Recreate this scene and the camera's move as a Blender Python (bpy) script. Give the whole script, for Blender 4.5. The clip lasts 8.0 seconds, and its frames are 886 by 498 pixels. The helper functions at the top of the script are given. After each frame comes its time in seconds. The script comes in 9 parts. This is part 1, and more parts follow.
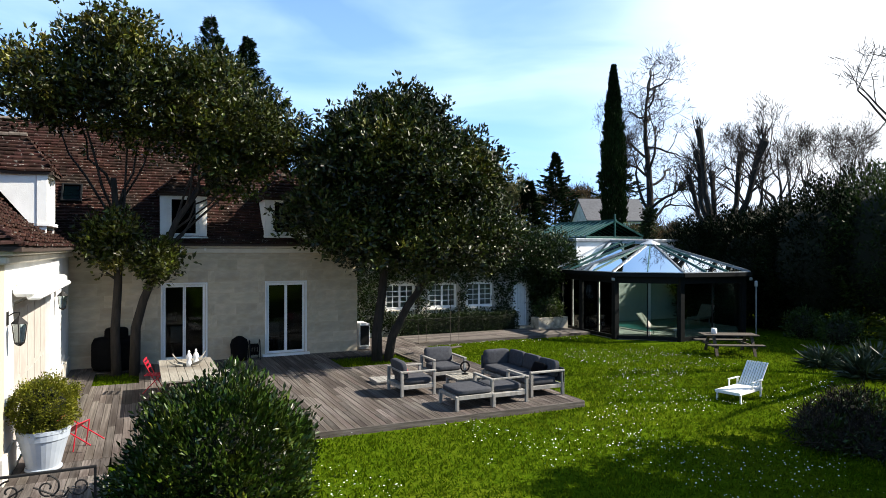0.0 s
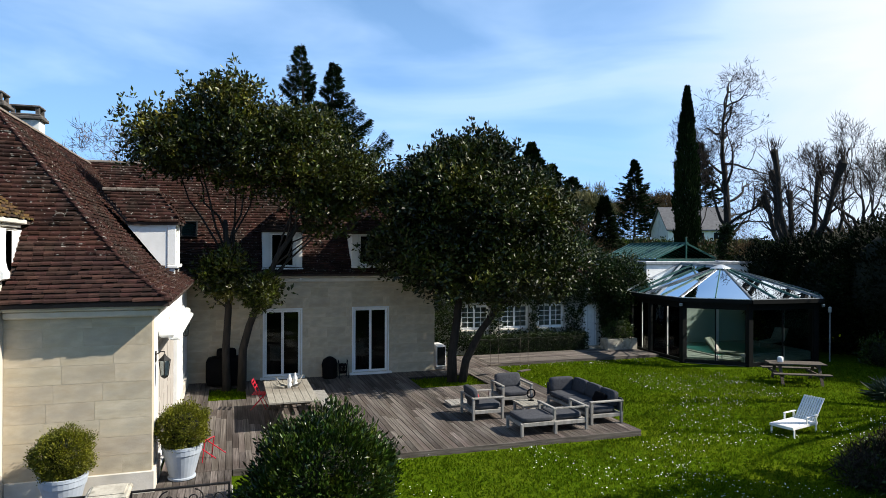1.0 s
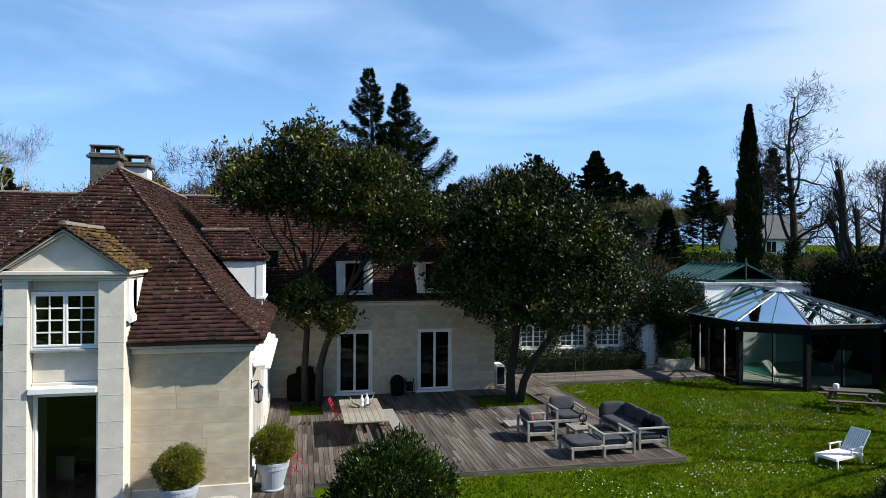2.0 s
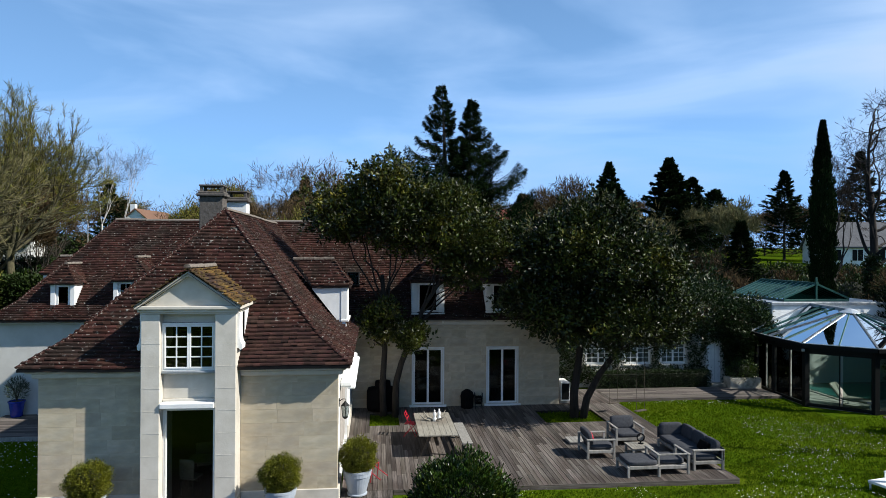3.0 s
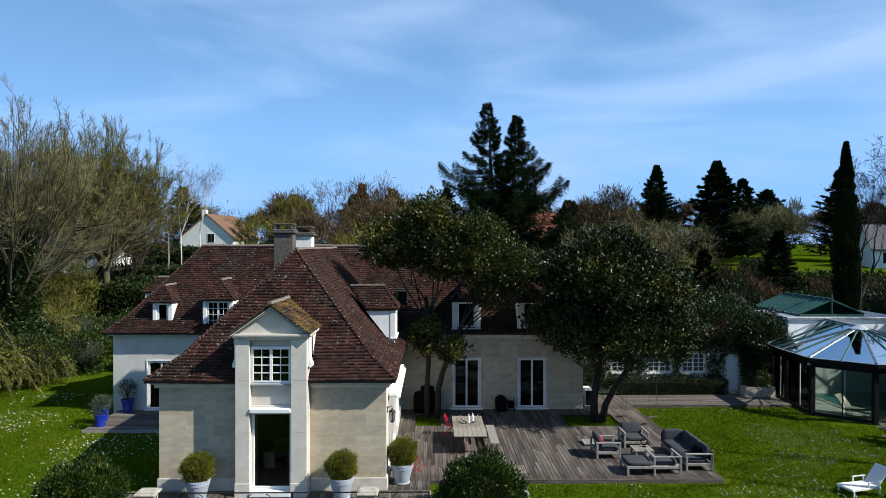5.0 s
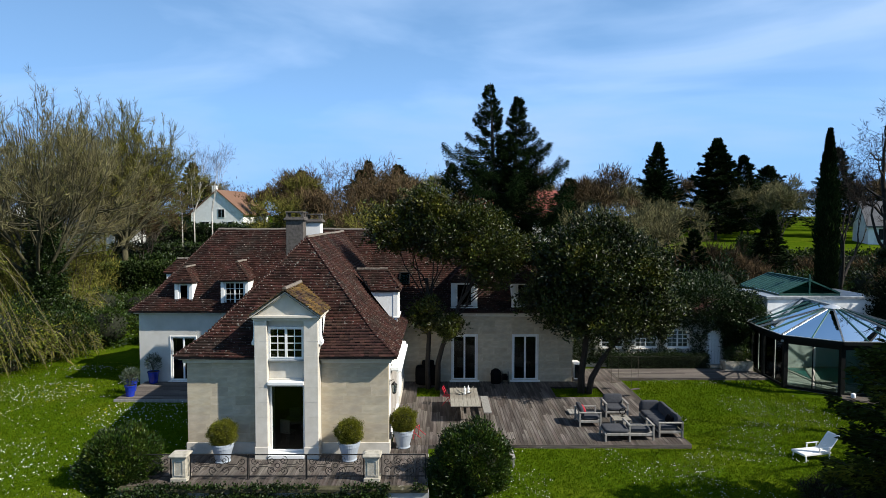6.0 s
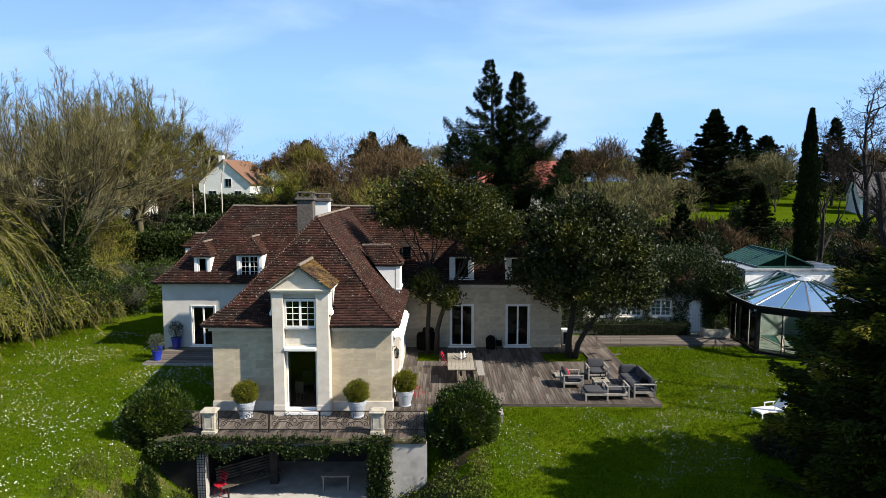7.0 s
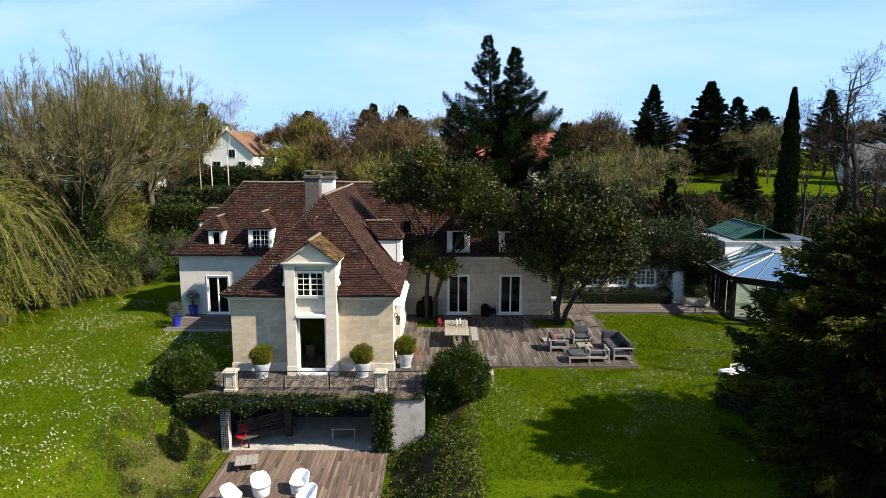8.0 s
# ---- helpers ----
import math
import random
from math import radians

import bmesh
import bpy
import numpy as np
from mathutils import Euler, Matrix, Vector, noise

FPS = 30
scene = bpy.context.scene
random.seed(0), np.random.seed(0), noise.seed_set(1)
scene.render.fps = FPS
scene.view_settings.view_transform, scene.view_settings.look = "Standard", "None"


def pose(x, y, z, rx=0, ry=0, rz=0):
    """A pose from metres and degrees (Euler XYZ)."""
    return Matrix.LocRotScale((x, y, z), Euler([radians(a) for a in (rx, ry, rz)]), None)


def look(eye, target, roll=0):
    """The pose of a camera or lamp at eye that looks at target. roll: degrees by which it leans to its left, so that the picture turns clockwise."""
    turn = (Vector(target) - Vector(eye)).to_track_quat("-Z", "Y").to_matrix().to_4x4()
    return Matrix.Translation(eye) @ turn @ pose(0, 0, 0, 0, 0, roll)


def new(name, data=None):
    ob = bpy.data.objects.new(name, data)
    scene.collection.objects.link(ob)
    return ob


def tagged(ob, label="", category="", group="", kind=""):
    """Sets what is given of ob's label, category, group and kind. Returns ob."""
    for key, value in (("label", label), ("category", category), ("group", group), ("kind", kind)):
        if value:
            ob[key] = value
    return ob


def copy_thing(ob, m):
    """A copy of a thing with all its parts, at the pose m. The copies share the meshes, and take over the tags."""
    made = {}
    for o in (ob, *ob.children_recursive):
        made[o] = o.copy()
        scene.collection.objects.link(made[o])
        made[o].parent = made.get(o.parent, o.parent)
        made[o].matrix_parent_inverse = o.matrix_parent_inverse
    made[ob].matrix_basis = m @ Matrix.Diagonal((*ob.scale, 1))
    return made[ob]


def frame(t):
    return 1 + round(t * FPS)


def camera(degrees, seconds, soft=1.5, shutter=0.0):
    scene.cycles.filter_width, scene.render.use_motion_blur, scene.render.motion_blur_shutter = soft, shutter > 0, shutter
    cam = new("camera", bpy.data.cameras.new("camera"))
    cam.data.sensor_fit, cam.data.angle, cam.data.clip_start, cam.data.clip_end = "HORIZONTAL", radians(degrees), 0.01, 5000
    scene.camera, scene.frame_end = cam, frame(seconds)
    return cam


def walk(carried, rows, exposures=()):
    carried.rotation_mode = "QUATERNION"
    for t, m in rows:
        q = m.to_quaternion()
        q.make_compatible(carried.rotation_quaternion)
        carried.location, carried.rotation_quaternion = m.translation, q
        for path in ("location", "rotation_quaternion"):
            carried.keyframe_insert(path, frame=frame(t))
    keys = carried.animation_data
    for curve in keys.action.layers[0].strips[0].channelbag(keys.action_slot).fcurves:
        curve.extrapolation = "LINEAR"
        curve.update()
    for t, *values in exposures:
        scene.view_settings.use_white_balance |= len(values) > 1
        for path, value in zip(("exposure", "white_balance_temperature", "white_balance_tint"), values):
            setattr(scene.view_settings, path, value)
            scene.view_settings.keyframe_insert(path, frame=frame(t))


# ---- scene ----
cam = camera(68.5, 8.0, soft=0.5)
PATH = [
    (0, (-0.397, 0.021, 3.628), (0.446, 1.834, 3.625), 0.1),
    (0.5, (-0.621, -0.895, 4.126), (0.1, 0.97, 4.127), 0.1),
    (1, (-0.896, -1.765, 4.643), (-0.277, 0.137, 4.645), 0.2),
    (1.5, (-1.046, -2.596, 5.11), (-0.518, -0.667, 5.116), 0.2),
    (3, (-1.382, -5.315, 6.547), (-1.175, -3.326, 6.556), 0.3),
    (3.5, (-1.369, -6.316, 6.891), (-1.248, -4.32, 6.902), 0.3),
    (4, (-1.251, -7.302, 7.319), (-1.172, -5.303, 7.327), 0.2),
    (5.5, (-0.653, -10.583, 8.351), (-0.631, -8.584, 8.303), 0.1),
    (6, (-0.493, -11.769, 8.732), (-0.48, -9.771, 8.63), 0.1),
    (6.5, (-0.34, -13.03, 9.125), (-0.334, -11.036, 8.97), 0.1),
    (7, (-0.233, -14.38, 9.482), (-0.232, -12.391, 9.274), 0.1),
    (7.5, (-0.163, -15.699, 9.801), (-0.163, -13.715, 9.543), 0.1),
    (8, (-0.027, -16.901, 10.158), (-0.03, -14.924, 9.851), 0.1),
]
EXPOSE = [(0, 1.24, 6600, 11), (0.9, 0.9, 6500, 10.5), (1.5, 0.78, 6400, 10), (3.5, 0.55, 6150, 9), (5.5, 0.55, 6200, 9), (6.5, 0.72, 6600, 11), (8, 1.05, 7100, 14)]
walk(cam, [(t, look(eye, target, roll)) for t, eye, target, roll in PATH], EXPOSE)

# ---- light: clear spring noon with thin cirrus, sun high over the garden's east side ----
SUN_AZ, SUN_EL = radians(70), radians(40.5)   # azimuth counted from -y towards +x
SUN_DIR = Vector((math.sin(SUN_AZ) * math.cos(SUN_EL), -math.cos(SUN_AZ) * math.cos(SUN_EL), math.sin(SUN_EL)))
world = bpy.data.worlds.new("sky")
scene.world = world
world.use_nodes = True
wn, wl = world.node_tree.nodes, world.node_tree.links
wn.clear()
sky = wn.new("ShaderNodeTexSky")
sky.sky_type, sky.sun_disc = "NISHITA", False
sky.sun_elevation = SUN_EL
sky.sun_rotation = math.atan2(SUN_DIR.x, SUN_DIR.y)
sky.altitude, sky.air_density, sky.dust_density, sky.ozone_density = 120, 1.15, 0.2, 6.0
tc = wn.new("ShaderNodeTexCoord")
mp = wn.new("ShaderNodeMapping")
mp.inputs["Scale"].default_value = (1.1, 1.6, 5.0)
mp.inputs["Rotation"].default_value = (0, 0.12, 0.5)
nz = wn.new("ShaderNodeTexNoise")
nz.inputs["Scale"].default_value, nz.inputs["Detail"].default_value, nz.inputs["Roughness"].default_value = 1.5, 5.0, 0.52
nz.inputs["Distortion"].default_value = 0.5
rp = wn.new("ShaderNodeValToRGB")
rp.color_ramp.elements[0].position, rp.color_ramp.elements[0].color = 0.44, (0, 0, 0, 1)
rp.color_ramp.elements[1].position, rp.color_ramp.elements[1].color = 0.80, (0.48, 0.48, 0.48, 1)
sep = wn.new("ShaderNodeSeparateXYZ")
cirrus = wn.new("ShaderNodeMix")
cirrus.data_type = "RGBA"
cirrus.inputs["B"].default_value = (8.2, 8.9, 9.6, 1)
bg = wn.new("ShaderNodeBackground")
bg.inputs["Strength"].default_value = 0.052
wout = wn.new("ShaderNodeOutputWorld")
wl.new(tc.outputs["Generated"], mp.inputs["Vector"])
wl.new(mp.outputs["Vector"], nz.inputs["Vector"])
wl.new(nz.outputs["Fac"], rp.inputs["Fac"])
dotn = wn.new("ShaderNodeVectorMath")
dotn.operation = "DOT_PRODUCT"
dotn.inputs[1].default_value = (math.sin(radians(80)) * 0.96, math.cos(radians(80)) * 0.96, 0.26)
haze = wn.new("ShaderNodeMapRange")
haze.interpolation_type = "SMOOTHERSTEP"
haze.inputs["From Min"].default_value, haze.inputs["From Max"].default_value = 0.64, 0.99
haze.inputs["To Min"].default_value, haze.inputs["To Max"].default_value = 0.0, 0.85
veil = wn.new("ShaderNodeMath")
veil.operation, veil.use_clamp = "ADD", True
wl.new(tc.outputs["Generated"], dotn.inputs[0])
wl.new(dotn.outputs["Value"], haze.inputs["Value"])
wl.new(rp.outputs["Color"], veil.inputs[0])
# the thin veil thickens towards the horizon, as the way through it grows longer
height = wn.new("ShaderNodeMath")
height.operation = "ADD"
height.inputs[1].default_value = 0.07
airmass = wn.new("ShaderNodeMath")
airmass.operation = "DIVIDE"
airmass.inputs[0].default_value = 0.19
lift = wn.new("ShaderNodeMath")
lift.operation = "MAXIMUM"
lift.inputs[1].default_value = 0.0
veil0 = wn.new("ShaderNodeMath")
veil0.operation = "ADD"
cap_ = wn.new("ShaderNodeMath")
cap_.operation = "MINIMUM"
cap_.inputs[1].default_value = 0.9
wl.new(tc.outputs["Generated"], sep.inputs["Vector"])
wl.new(sep.outputs["Z"], lift.inputs[0])
wl.new(lift.outputs["Value"], height.inputs[0])
wl.new(height.outputs["Value"], airmass.inputs[1])
wl.new(airmass.outputs["Value"], veil0.inputs[0])
wl.new(haze.outputs["Result"], veil0.inputs[1])
wl.new(veil0.outputs["Value"], veil.inputs[1])
wl.new(veil.outputs["Value"], cap_.inputs[0])
wl.new(cap_.outputs["Value"], cirrus.inputs["Factor"])
whiten = wn.new("ShaderNodeMix")
whiten.data_type = "RGBA"
whiten.inputs["A"].default_value = (4.1, 8.0, 14.4, 1)
whiten.inputs["B"].default_value = (11.0, 11.6, 12.2, 1)
bright = wn.new("ShaderNodeMath")
bright.operation, bright.use_clamp = "MULTIPLY_ADD", True
bright.inputs[1].default_value = 1.2
wl.new(haze.outputs["Result"], bright.inputs[0])
wl.new(rp.outputs["Color"], bright.inputs[2])
wl.new(bright.outputs["Value"], whiten.inputs["Factor"])
wl.new(whiten.outputs["Result"], cirrus.inputs["B"])
wl.new(sky.outputs["Color"], cirrus.inputs["A"])
wl.new(cirrus.outputs["Result"], bg.inputs["Color"])
wl.new(bg.outputs["Background"], wout.inputs["Surface"])

sun = new("sun", bpy.data.lights.new("sun", "SUN"))
sun.data.energy, sun.data.angle, sun.data.color = 5.0, radians(0.53), (1.0, 0.94, 0.83)
sun.matrix_world = look(SUN_DIR * 60, (0, 0, 0))

# ---- materials ----


def mat(name, a, b, scale=4.0, rough=0.8, bump=0.15, bscale=None, stain=None, island=0.0, rand=0.0, spec=0.35, metal=0.0, stretch=(1, 1, 1), translucent=0.0, stain_scale=0.5, stain_at=0.55, coat=0.0, speck=None, speck_scale=9.0, speck_at=0.66, tone=0.74):
    """Two colours mixed by fine noise, a third laid over in large stains; island and rand vary each piece."""
    m = bpy.data.materials.new(name)
    m.use_nodes = True
    n, l = m.node_tree.nodes, m.node_tree.links
    p = n["Principled BSDF"]
    a, b, stain, speck = [c and tuple(tone * v for v in c) for c in (a, b, stain, speck)]
    co = n.new("ShaderNodeTexCoord")
    mpn = n.new("ShaderNodeMapping")
    mpn.inputs["Scale"].default_value = stretch
    l.new(co.outputs["Object"], mpn.inputs["Vector"])
    if rand:
        shift = n.new("ShaderNodeMath")
        shift.operation = "MULTIPLY"
        shift.inputs[1].default_value = 91.7
        l.new(n.new("ShaderNodeObjectInfo").outputs["Random"], shift.inputs[0])
        l.new(shift.outputs["Value"], mpn.inputs["Location"])
    n1 = n.new("ShaderNodeTexNoise")
    n1.inputs["Scale"].default_value, n1.inputs["Detail"].default_value, n1.inputs["Roughness"].default_value = scale, 5.0, 0.6
    l.new(mpn.outputs["Vector"], n1.inputs["Vector"])
    r1 = n.new("ShaderNodeValToRGB")
    r1.color_ramp.elements[0].position, r1.color_ramp.elements[0].color = 0.32, (*a, 1)
    r1.color_ramp.elements[1].position, r1.color_ramp.elements[1].color = 0.68, (*b, 1)
    l.new(n1.outputs["Fac"], r1.inputs["Fac"])
    col = r1.outputs["Color"]
    if stain:
        n2 = n.new("ShaderNodeTexNoise")
        n2.inputs["Scale"].default_value, n2.inputs["Detail"].default_value = stain_scale, 6.0
        l.new(co.outputs["Object"], n2.inputs["Vector"])
        r2 = n.new("ShaderNodeValToRGB")
        r2.color_ramp.elements[0].position, r2.color_ramp.elements[1].position = stain_at, min(stain_at + 0.2, 1)
        l.new(n2.outputs["Fac"], r2.inputs["Fac"])
        mx = n.new("ShaderNodeMix")
        mx.data_type = "RGBA"
        l.new(r2.outputs["Color"], mx.inputs["Factor"])
        l.new(col, mx.inputs["A"])
        mx.inputs["B"].default_value = (*stain, 1)
        col = mx.outputs["Result"]
    if speck:
        n4 = n.new("ShaderNodeTexNoise")
        n4.inputs["Scale"].default_value, n4.inputs["Detail"].default_value = speck_scale, 3.0
        l.new(co.outputs["Object"], n4.inputs["Vector"])
        r4 = n.new("ShaderNodeValToRGB")
        r4.color_ramp.elements[0].position, r4.color_ramp.elements[1].position = speck_at, speck_at + 0.05
        l.new(n4.outputs["Fac"], r4.inputs["Fac"])
        m4 = n.new("ShaderNodeMix")
        m4.data_type = "RGBA"
        l.new(r4.outputs["Color"], m4.inputs["Factor"])
        l.new(col, m4.inputs["A"])
        m4.inputs["B"].default_value = (*speck, 1)
        col = m4.outputs["Result"]
    if island or rand:
        src = n.new("ShaderNodeNewGeometry").outputs["Random Per Island"] if island else n.new("ShaderNodeObjectInfo").outputs["Random"]
        k = island or rand
        mr = n.new("ShaderNodeMapRange")
        mr.inputs["To Min"].default_value, mr.inputs["To Max"].default_value = 1 - k, 1 + k
        l.new(src, mr.inputs["Value"])
        hs = n.new("ShaderNodeHueSaturation")
        l.new(mr.outputs["Result"], hs.inputs["Value"])
        l.new(col, hs.inputs["Color"])
        mh = n.new("ShaderNodeMath")
        mh.operation = "MULTIPLY_ADD"
        mh.inputs[1].default_value, mh.inputs[2].default_value = 0.07 * k, 0.5 - 0.035 * k
        wh = n.new("ShaderNodeTexWhiteNoise")
        wh.noise_dimensions = "1D"
        l.new(src, wh.inputs["W"])
        l.new(wh.outputs["Value"], mh.inputs[0])
        l.new(mh.outputs["Value"], hs.inputs["Hue"])
        col = hs.outputs["Color"]
    l.new(col, p.inputs["Base Color"])
    p.inputs["Roughness"].default_value, p.inputs["Metallic"].default_value = rough, metal
    p.inputs["Specular IOR Level"].default_value = spec
    p.inputs["Coat Weight"].default_value = coat
    if bump:
        n3 = n.new("ShaderNodeTexNoise")
        n3.inputs["Scale"].default_value, n3.inputs["Detail"].default_value = bscale or scale * 4, 4.0
        l.new(mpn.outputs["Vector"], n3.inputs["Vector"])
        bp = n.new("ShaderNodeBump")
        bp.inputs["Strength"].default_value, bp.inputs["Distance"].default_value = bump, 0.02
        l.new(n3.outputs["Fac"], bp.inputs["Height"])
        l.new(bp.outputs["Normal"], p.inputs["Normal"])
    if translucent:
        tr = n.new("ShaderNodeBsdfTranslucent")
        l.new(col, tr.inputs["Color"])
        ms = n.new("ShaderNodeMixShader")
        ms.inputs["Fac"].default_value = translucent
        l.new(p.outputs["BSDF"], ms.inputs[1])
        l.new(tr.outputs["BSDF"], ms.inputs[2])
        l.new(ms.outputs["Shader"], n["Material Output"].inputs["Surface"])
    return m


def glass_mat(name, tint, rough=0.0, see=0.75):
    m = bpy.data.materials.new(name)
    m.use_nodes = True
    n, l = m.node_tree.nodes, m.node_tree.links
    n.remove(n["Principled BSDF"])
    t = n.new("ShaderNodeBsdfTransparent")
    t.inputs["Color"].default_value = (*tint, 1)
    g = n.new("ShaderNodeBsdfGlossy")
    g.inputs["Roughness"].default_value = rough
    g.inputs["Color"].default_value = (0.9, 0.95, 0.97, 1)
    f = n.new("ShaderNodeFresnel")
    f.inputs["IOR"].default_value = see
    ms = n.new("ShaderNodeMixShader")
    l.new(f.outputs["Fac"], ms.inputs["Fac"])
    l.new(t.outputs["BSDF"], ms.inputs[1])
    l.new(g.outputs["BSDF"], ms.inputs[2])
    l.new(ms.outputs["Shader"], n["Material Output"].inputs["Surface"])
    return m


STONE = mat("limestone", (0.50, 0.415, 0.285), (0.62, 0.535, 0.395), 2.2, 0.85, 0.25, 30, stain=(0.42, 0.375, 0.29), rand=0.11, stain_scale=0.8, tone=0.80)
STONE_PLAIN = mat("limestone_trim", (0.58, 0.535, 0.455), (0.68, 0.635, 0.555), 3, 0.8, 0.15, 25, stain=(0.46, 0.435, 0.38), stain_scale=1.1, stain_at=0.58, tone=0.87)
MORTAR = mat("mortar", (0.60, 0.52, 0.39), (0.68, 0.60, 0.46), 20, 0.95, 0.3, tone=0.72)
STUCCO = mat("stucco", (0.60, 0.58, 0.53), (0.70, 0.68, 0.63), 1.5, 0.9, 0.25, 40, stain=(0.52, 0.50, 0.45), stain_scale=0.6, tone=0.80)
WHITE = mat("white_paint", (0.72, 0.72, 0.70), (0.82, 0.82, 0.80), 6, 0.5, 0.05, 40, stain=(0.62, 0.61, 0.57), stain_scale=2, stain_at=0.62, tone=1.0)
OLDSTONE = mat("weathered_stone", (0.34, 0.31, 0.25), (0.55, 0.51, 0.42), 5, 0.9, 0.4, 25, stain=(0.12, 0.12, 0.09), stain_scale=3.5, stain_at=0.55, tone=0.85)
MOSS = mat("mossy_stone", (0.035, 0.033, 0.014), (0.10, 0.088, 0.045), 7, 0.95, 0.6, 20, stain=(0.62, 0.58, 0.48), stain_scale=2.2, stain_at=0.63, tone=0.75)
CONCRETE = mat("concrete", (0.42, 0.41, 0.38), (0.56, 0.55, 0.52), 2.5, 0.9, 0.2, 30, stain=(0.25, 0.24, 0.22), stain_scale=1.2, tone=0.68)
TILE = mat("clay_tile", (0.022, 0.0115, 0.0092), (0.072, 0.0305, 0.0230), 1.4, 0.85, 0.5, 30, stain=(0.040, 0.029, 0.023), speck=(0.26, 0.24, 0.21), island=0.3, stain_scale=0.9, stain_at=0.50, spec=0.10, speck_at=0.635, speck_scale=12)
TILE_MOSS = mat("clay_tile_lichen", (0.09, 0.055, 0.022), (0.20, 0.125, 0.03), 3, 0.9, 0.3, 30, stain=(0.05, 0.03, 0.023), island=0.45, stain_scale=1.6, stain_at=0.42, spec=0.2)
RIDGE = mat("ridge_tile", (0.07, 0.052, 0.04), (0.28, 0.245, 0.205), 3, 0.9, 0.4, 20, island=0.25, spec=0.2)
UNDER = mat("roof_boarding", (0.045, 0.03, 0.024), (0.07, 0.048, 0.038), 5, 0.95, 0.2)
DECK = mat("weathered_decking", (0.086, 0.071, 0.060), (0.29, 0.252, 0.222), 3.0, 0.85, 0.35, 30, stain=(0.080, 0.058, 0.045), rand=0.42, stretch=(9, 0.5, 9), stain_scale=0.7, stain_at=0.52, tone=0.53, spec=0.2)
DECK_X = mat("weathered_decking_cross", (0.086, 0.071, 0.060), (0.29, 0.252, 0.222), 3.0, 0.85, 0.35, 30, stain=(0.080, 0.058, 0.045), rand=0.42, stretch=(0.5, 9, 9), stain_scale=0.7, stain_at=0.52, tone=0.53, spec=0.2)
DECK_BROWN = mat("brown_decking", (0.115, 0.080, 0.060), (0.265, 0.20, 0.160), 3.0, 0.75, 0.35, 30, stain=(0.09, 0.058, 0.045), rand=0.38, stretch=(9, 0.5, 9), stain_scale=0.8, tone=0.66)
JOIST = mat("deck_joist", (0.03, 0.025, 0.02), (0.05, 0.042, 0.035), 5, 0.95, 0.2)
GREYWOOD = mat("grey_teak", (0.24, 0.225, 0.20), (0.40, 0.38, 0.345), 4, 0.75, 0.25, 40, stretch=(3, 3, 0.6), rand=0.08)
PALEWOOD = mat("pale_weathered_wood", (0.34, 0.31, 0.25), (0.52, 0.48, 0.40), 4, 0.8, 0.3, 40, stretch=(6, 0.6, 6), stain=(0.25, 0.21, 0.16), tone=0.6)
DARKWOOD = mat("dark_weathered_wood", (0.07, 0.055, 0.042), (0.13, 0.105, 0.08), 4, 0.85, 0.3, 40, stretch=(0.6, 6, 6))
CUSHION = mat("charcoal_fabric", (0.055, 0.057, 0.065), (0.085, 0.088, 0.098), 14, 0.95, 0.25, 120, spec=0.1)
REDCLOTH = mat("red_fabric", (0.42, 0.02, 0.04), (0.55, 0.04, 0.06), 10, 0.8, 0.1, tone=0.9)
REDPAINT = mat("red_paint", (0.45, 0.012, 0.03), (0.55, 0.02, 0.04), 10, 0.4, 0.02, tone=0.9)
BLACKCOVER = mat("black_cover", (0.008, 0.008, 0.009), (0.016, 0.016, 0.018), 6, 0.9, 0.4, 8, tone=0.35, spec=0.08)
IRON = mat("wrought_iron", (0.008, 0.008, 0.009), (0.02, 0.019, 0.018), 12, 0.6, 0.1, spec=0.2)
BLACKFRAME = mat("black_aluminium", (0.005, 0.006, 0.006), (0.010, 0.011, 0.011), 9, 0.55, 0.02, spec=0.12)
STEEL = mat("pale_metal", (0.55, 0.57, 0.57), (0.7, 0.72, 0.72), 8, 0.35, 0.03, metal=0.6, tone=1.0)
GREENMETAL = mat("green_patina_metal", (0.018, 0.075, 0.062), (0.035, 0.12, 0.1), 6, 0.4, 0.05)
ZINC = mat("zinc", (0.25, 0.27, 0.28), (0.38, 0.4, 0.42), 5, 0.45, 0.05, metal=0.5, tone=1.0)
POT = mat("pale_blue_grey_pot", (0.44, 0.50, 0.58), (0.54, 0.60, 0.68), 4, 0.5, 0.05, stain=(0.38, 0.41, 0.45), stain_scale=2, tone=0.68)
BLUEPOT = mat("blue_glaze", (0.012, 0.03, 0.32), (0.02, 0.05, 0.45), 4, 0.15, 0.02, spec=0.6)
SOIL = mat("soil", (0.03, 0.022, 0.015), (0.06, 0.045, 0.03), 12, 0.95, 0.5)
PLASTIC = mat("white_plastic", (0.78, 0.80, 0.82), (0.84, 0.86, 0.88), 3, 0.3, 0.01, spec=0.5, tone=1.0)
# plaster coloured dark to stand for unlit rooms
ROOM = mat("room_plaster_dimmed", (0.11, 0.10, 0.085), (0.15, 0.135, 0.12), 3, 0.9, 0.05, tone=1.0)
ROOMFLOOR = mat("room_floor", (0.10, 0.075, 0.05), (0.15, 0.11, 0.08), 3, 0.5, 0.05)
DARK_BACKING = mat("dark_backing", (0.02, 0.024, 0.022), (0.045, 0.05, 0.046), 4, 0.9, 0.2, stretch=(14, 14, 0.3))
PLASTER = mat("white_render", (0.68, 0.68, 0.66), (0.78, 0.78, 0.76), 2, 0.9, 0.15, 40, stain=(0.58, 0.57, 0.54), stain_scale=0.8, tone=1.0)
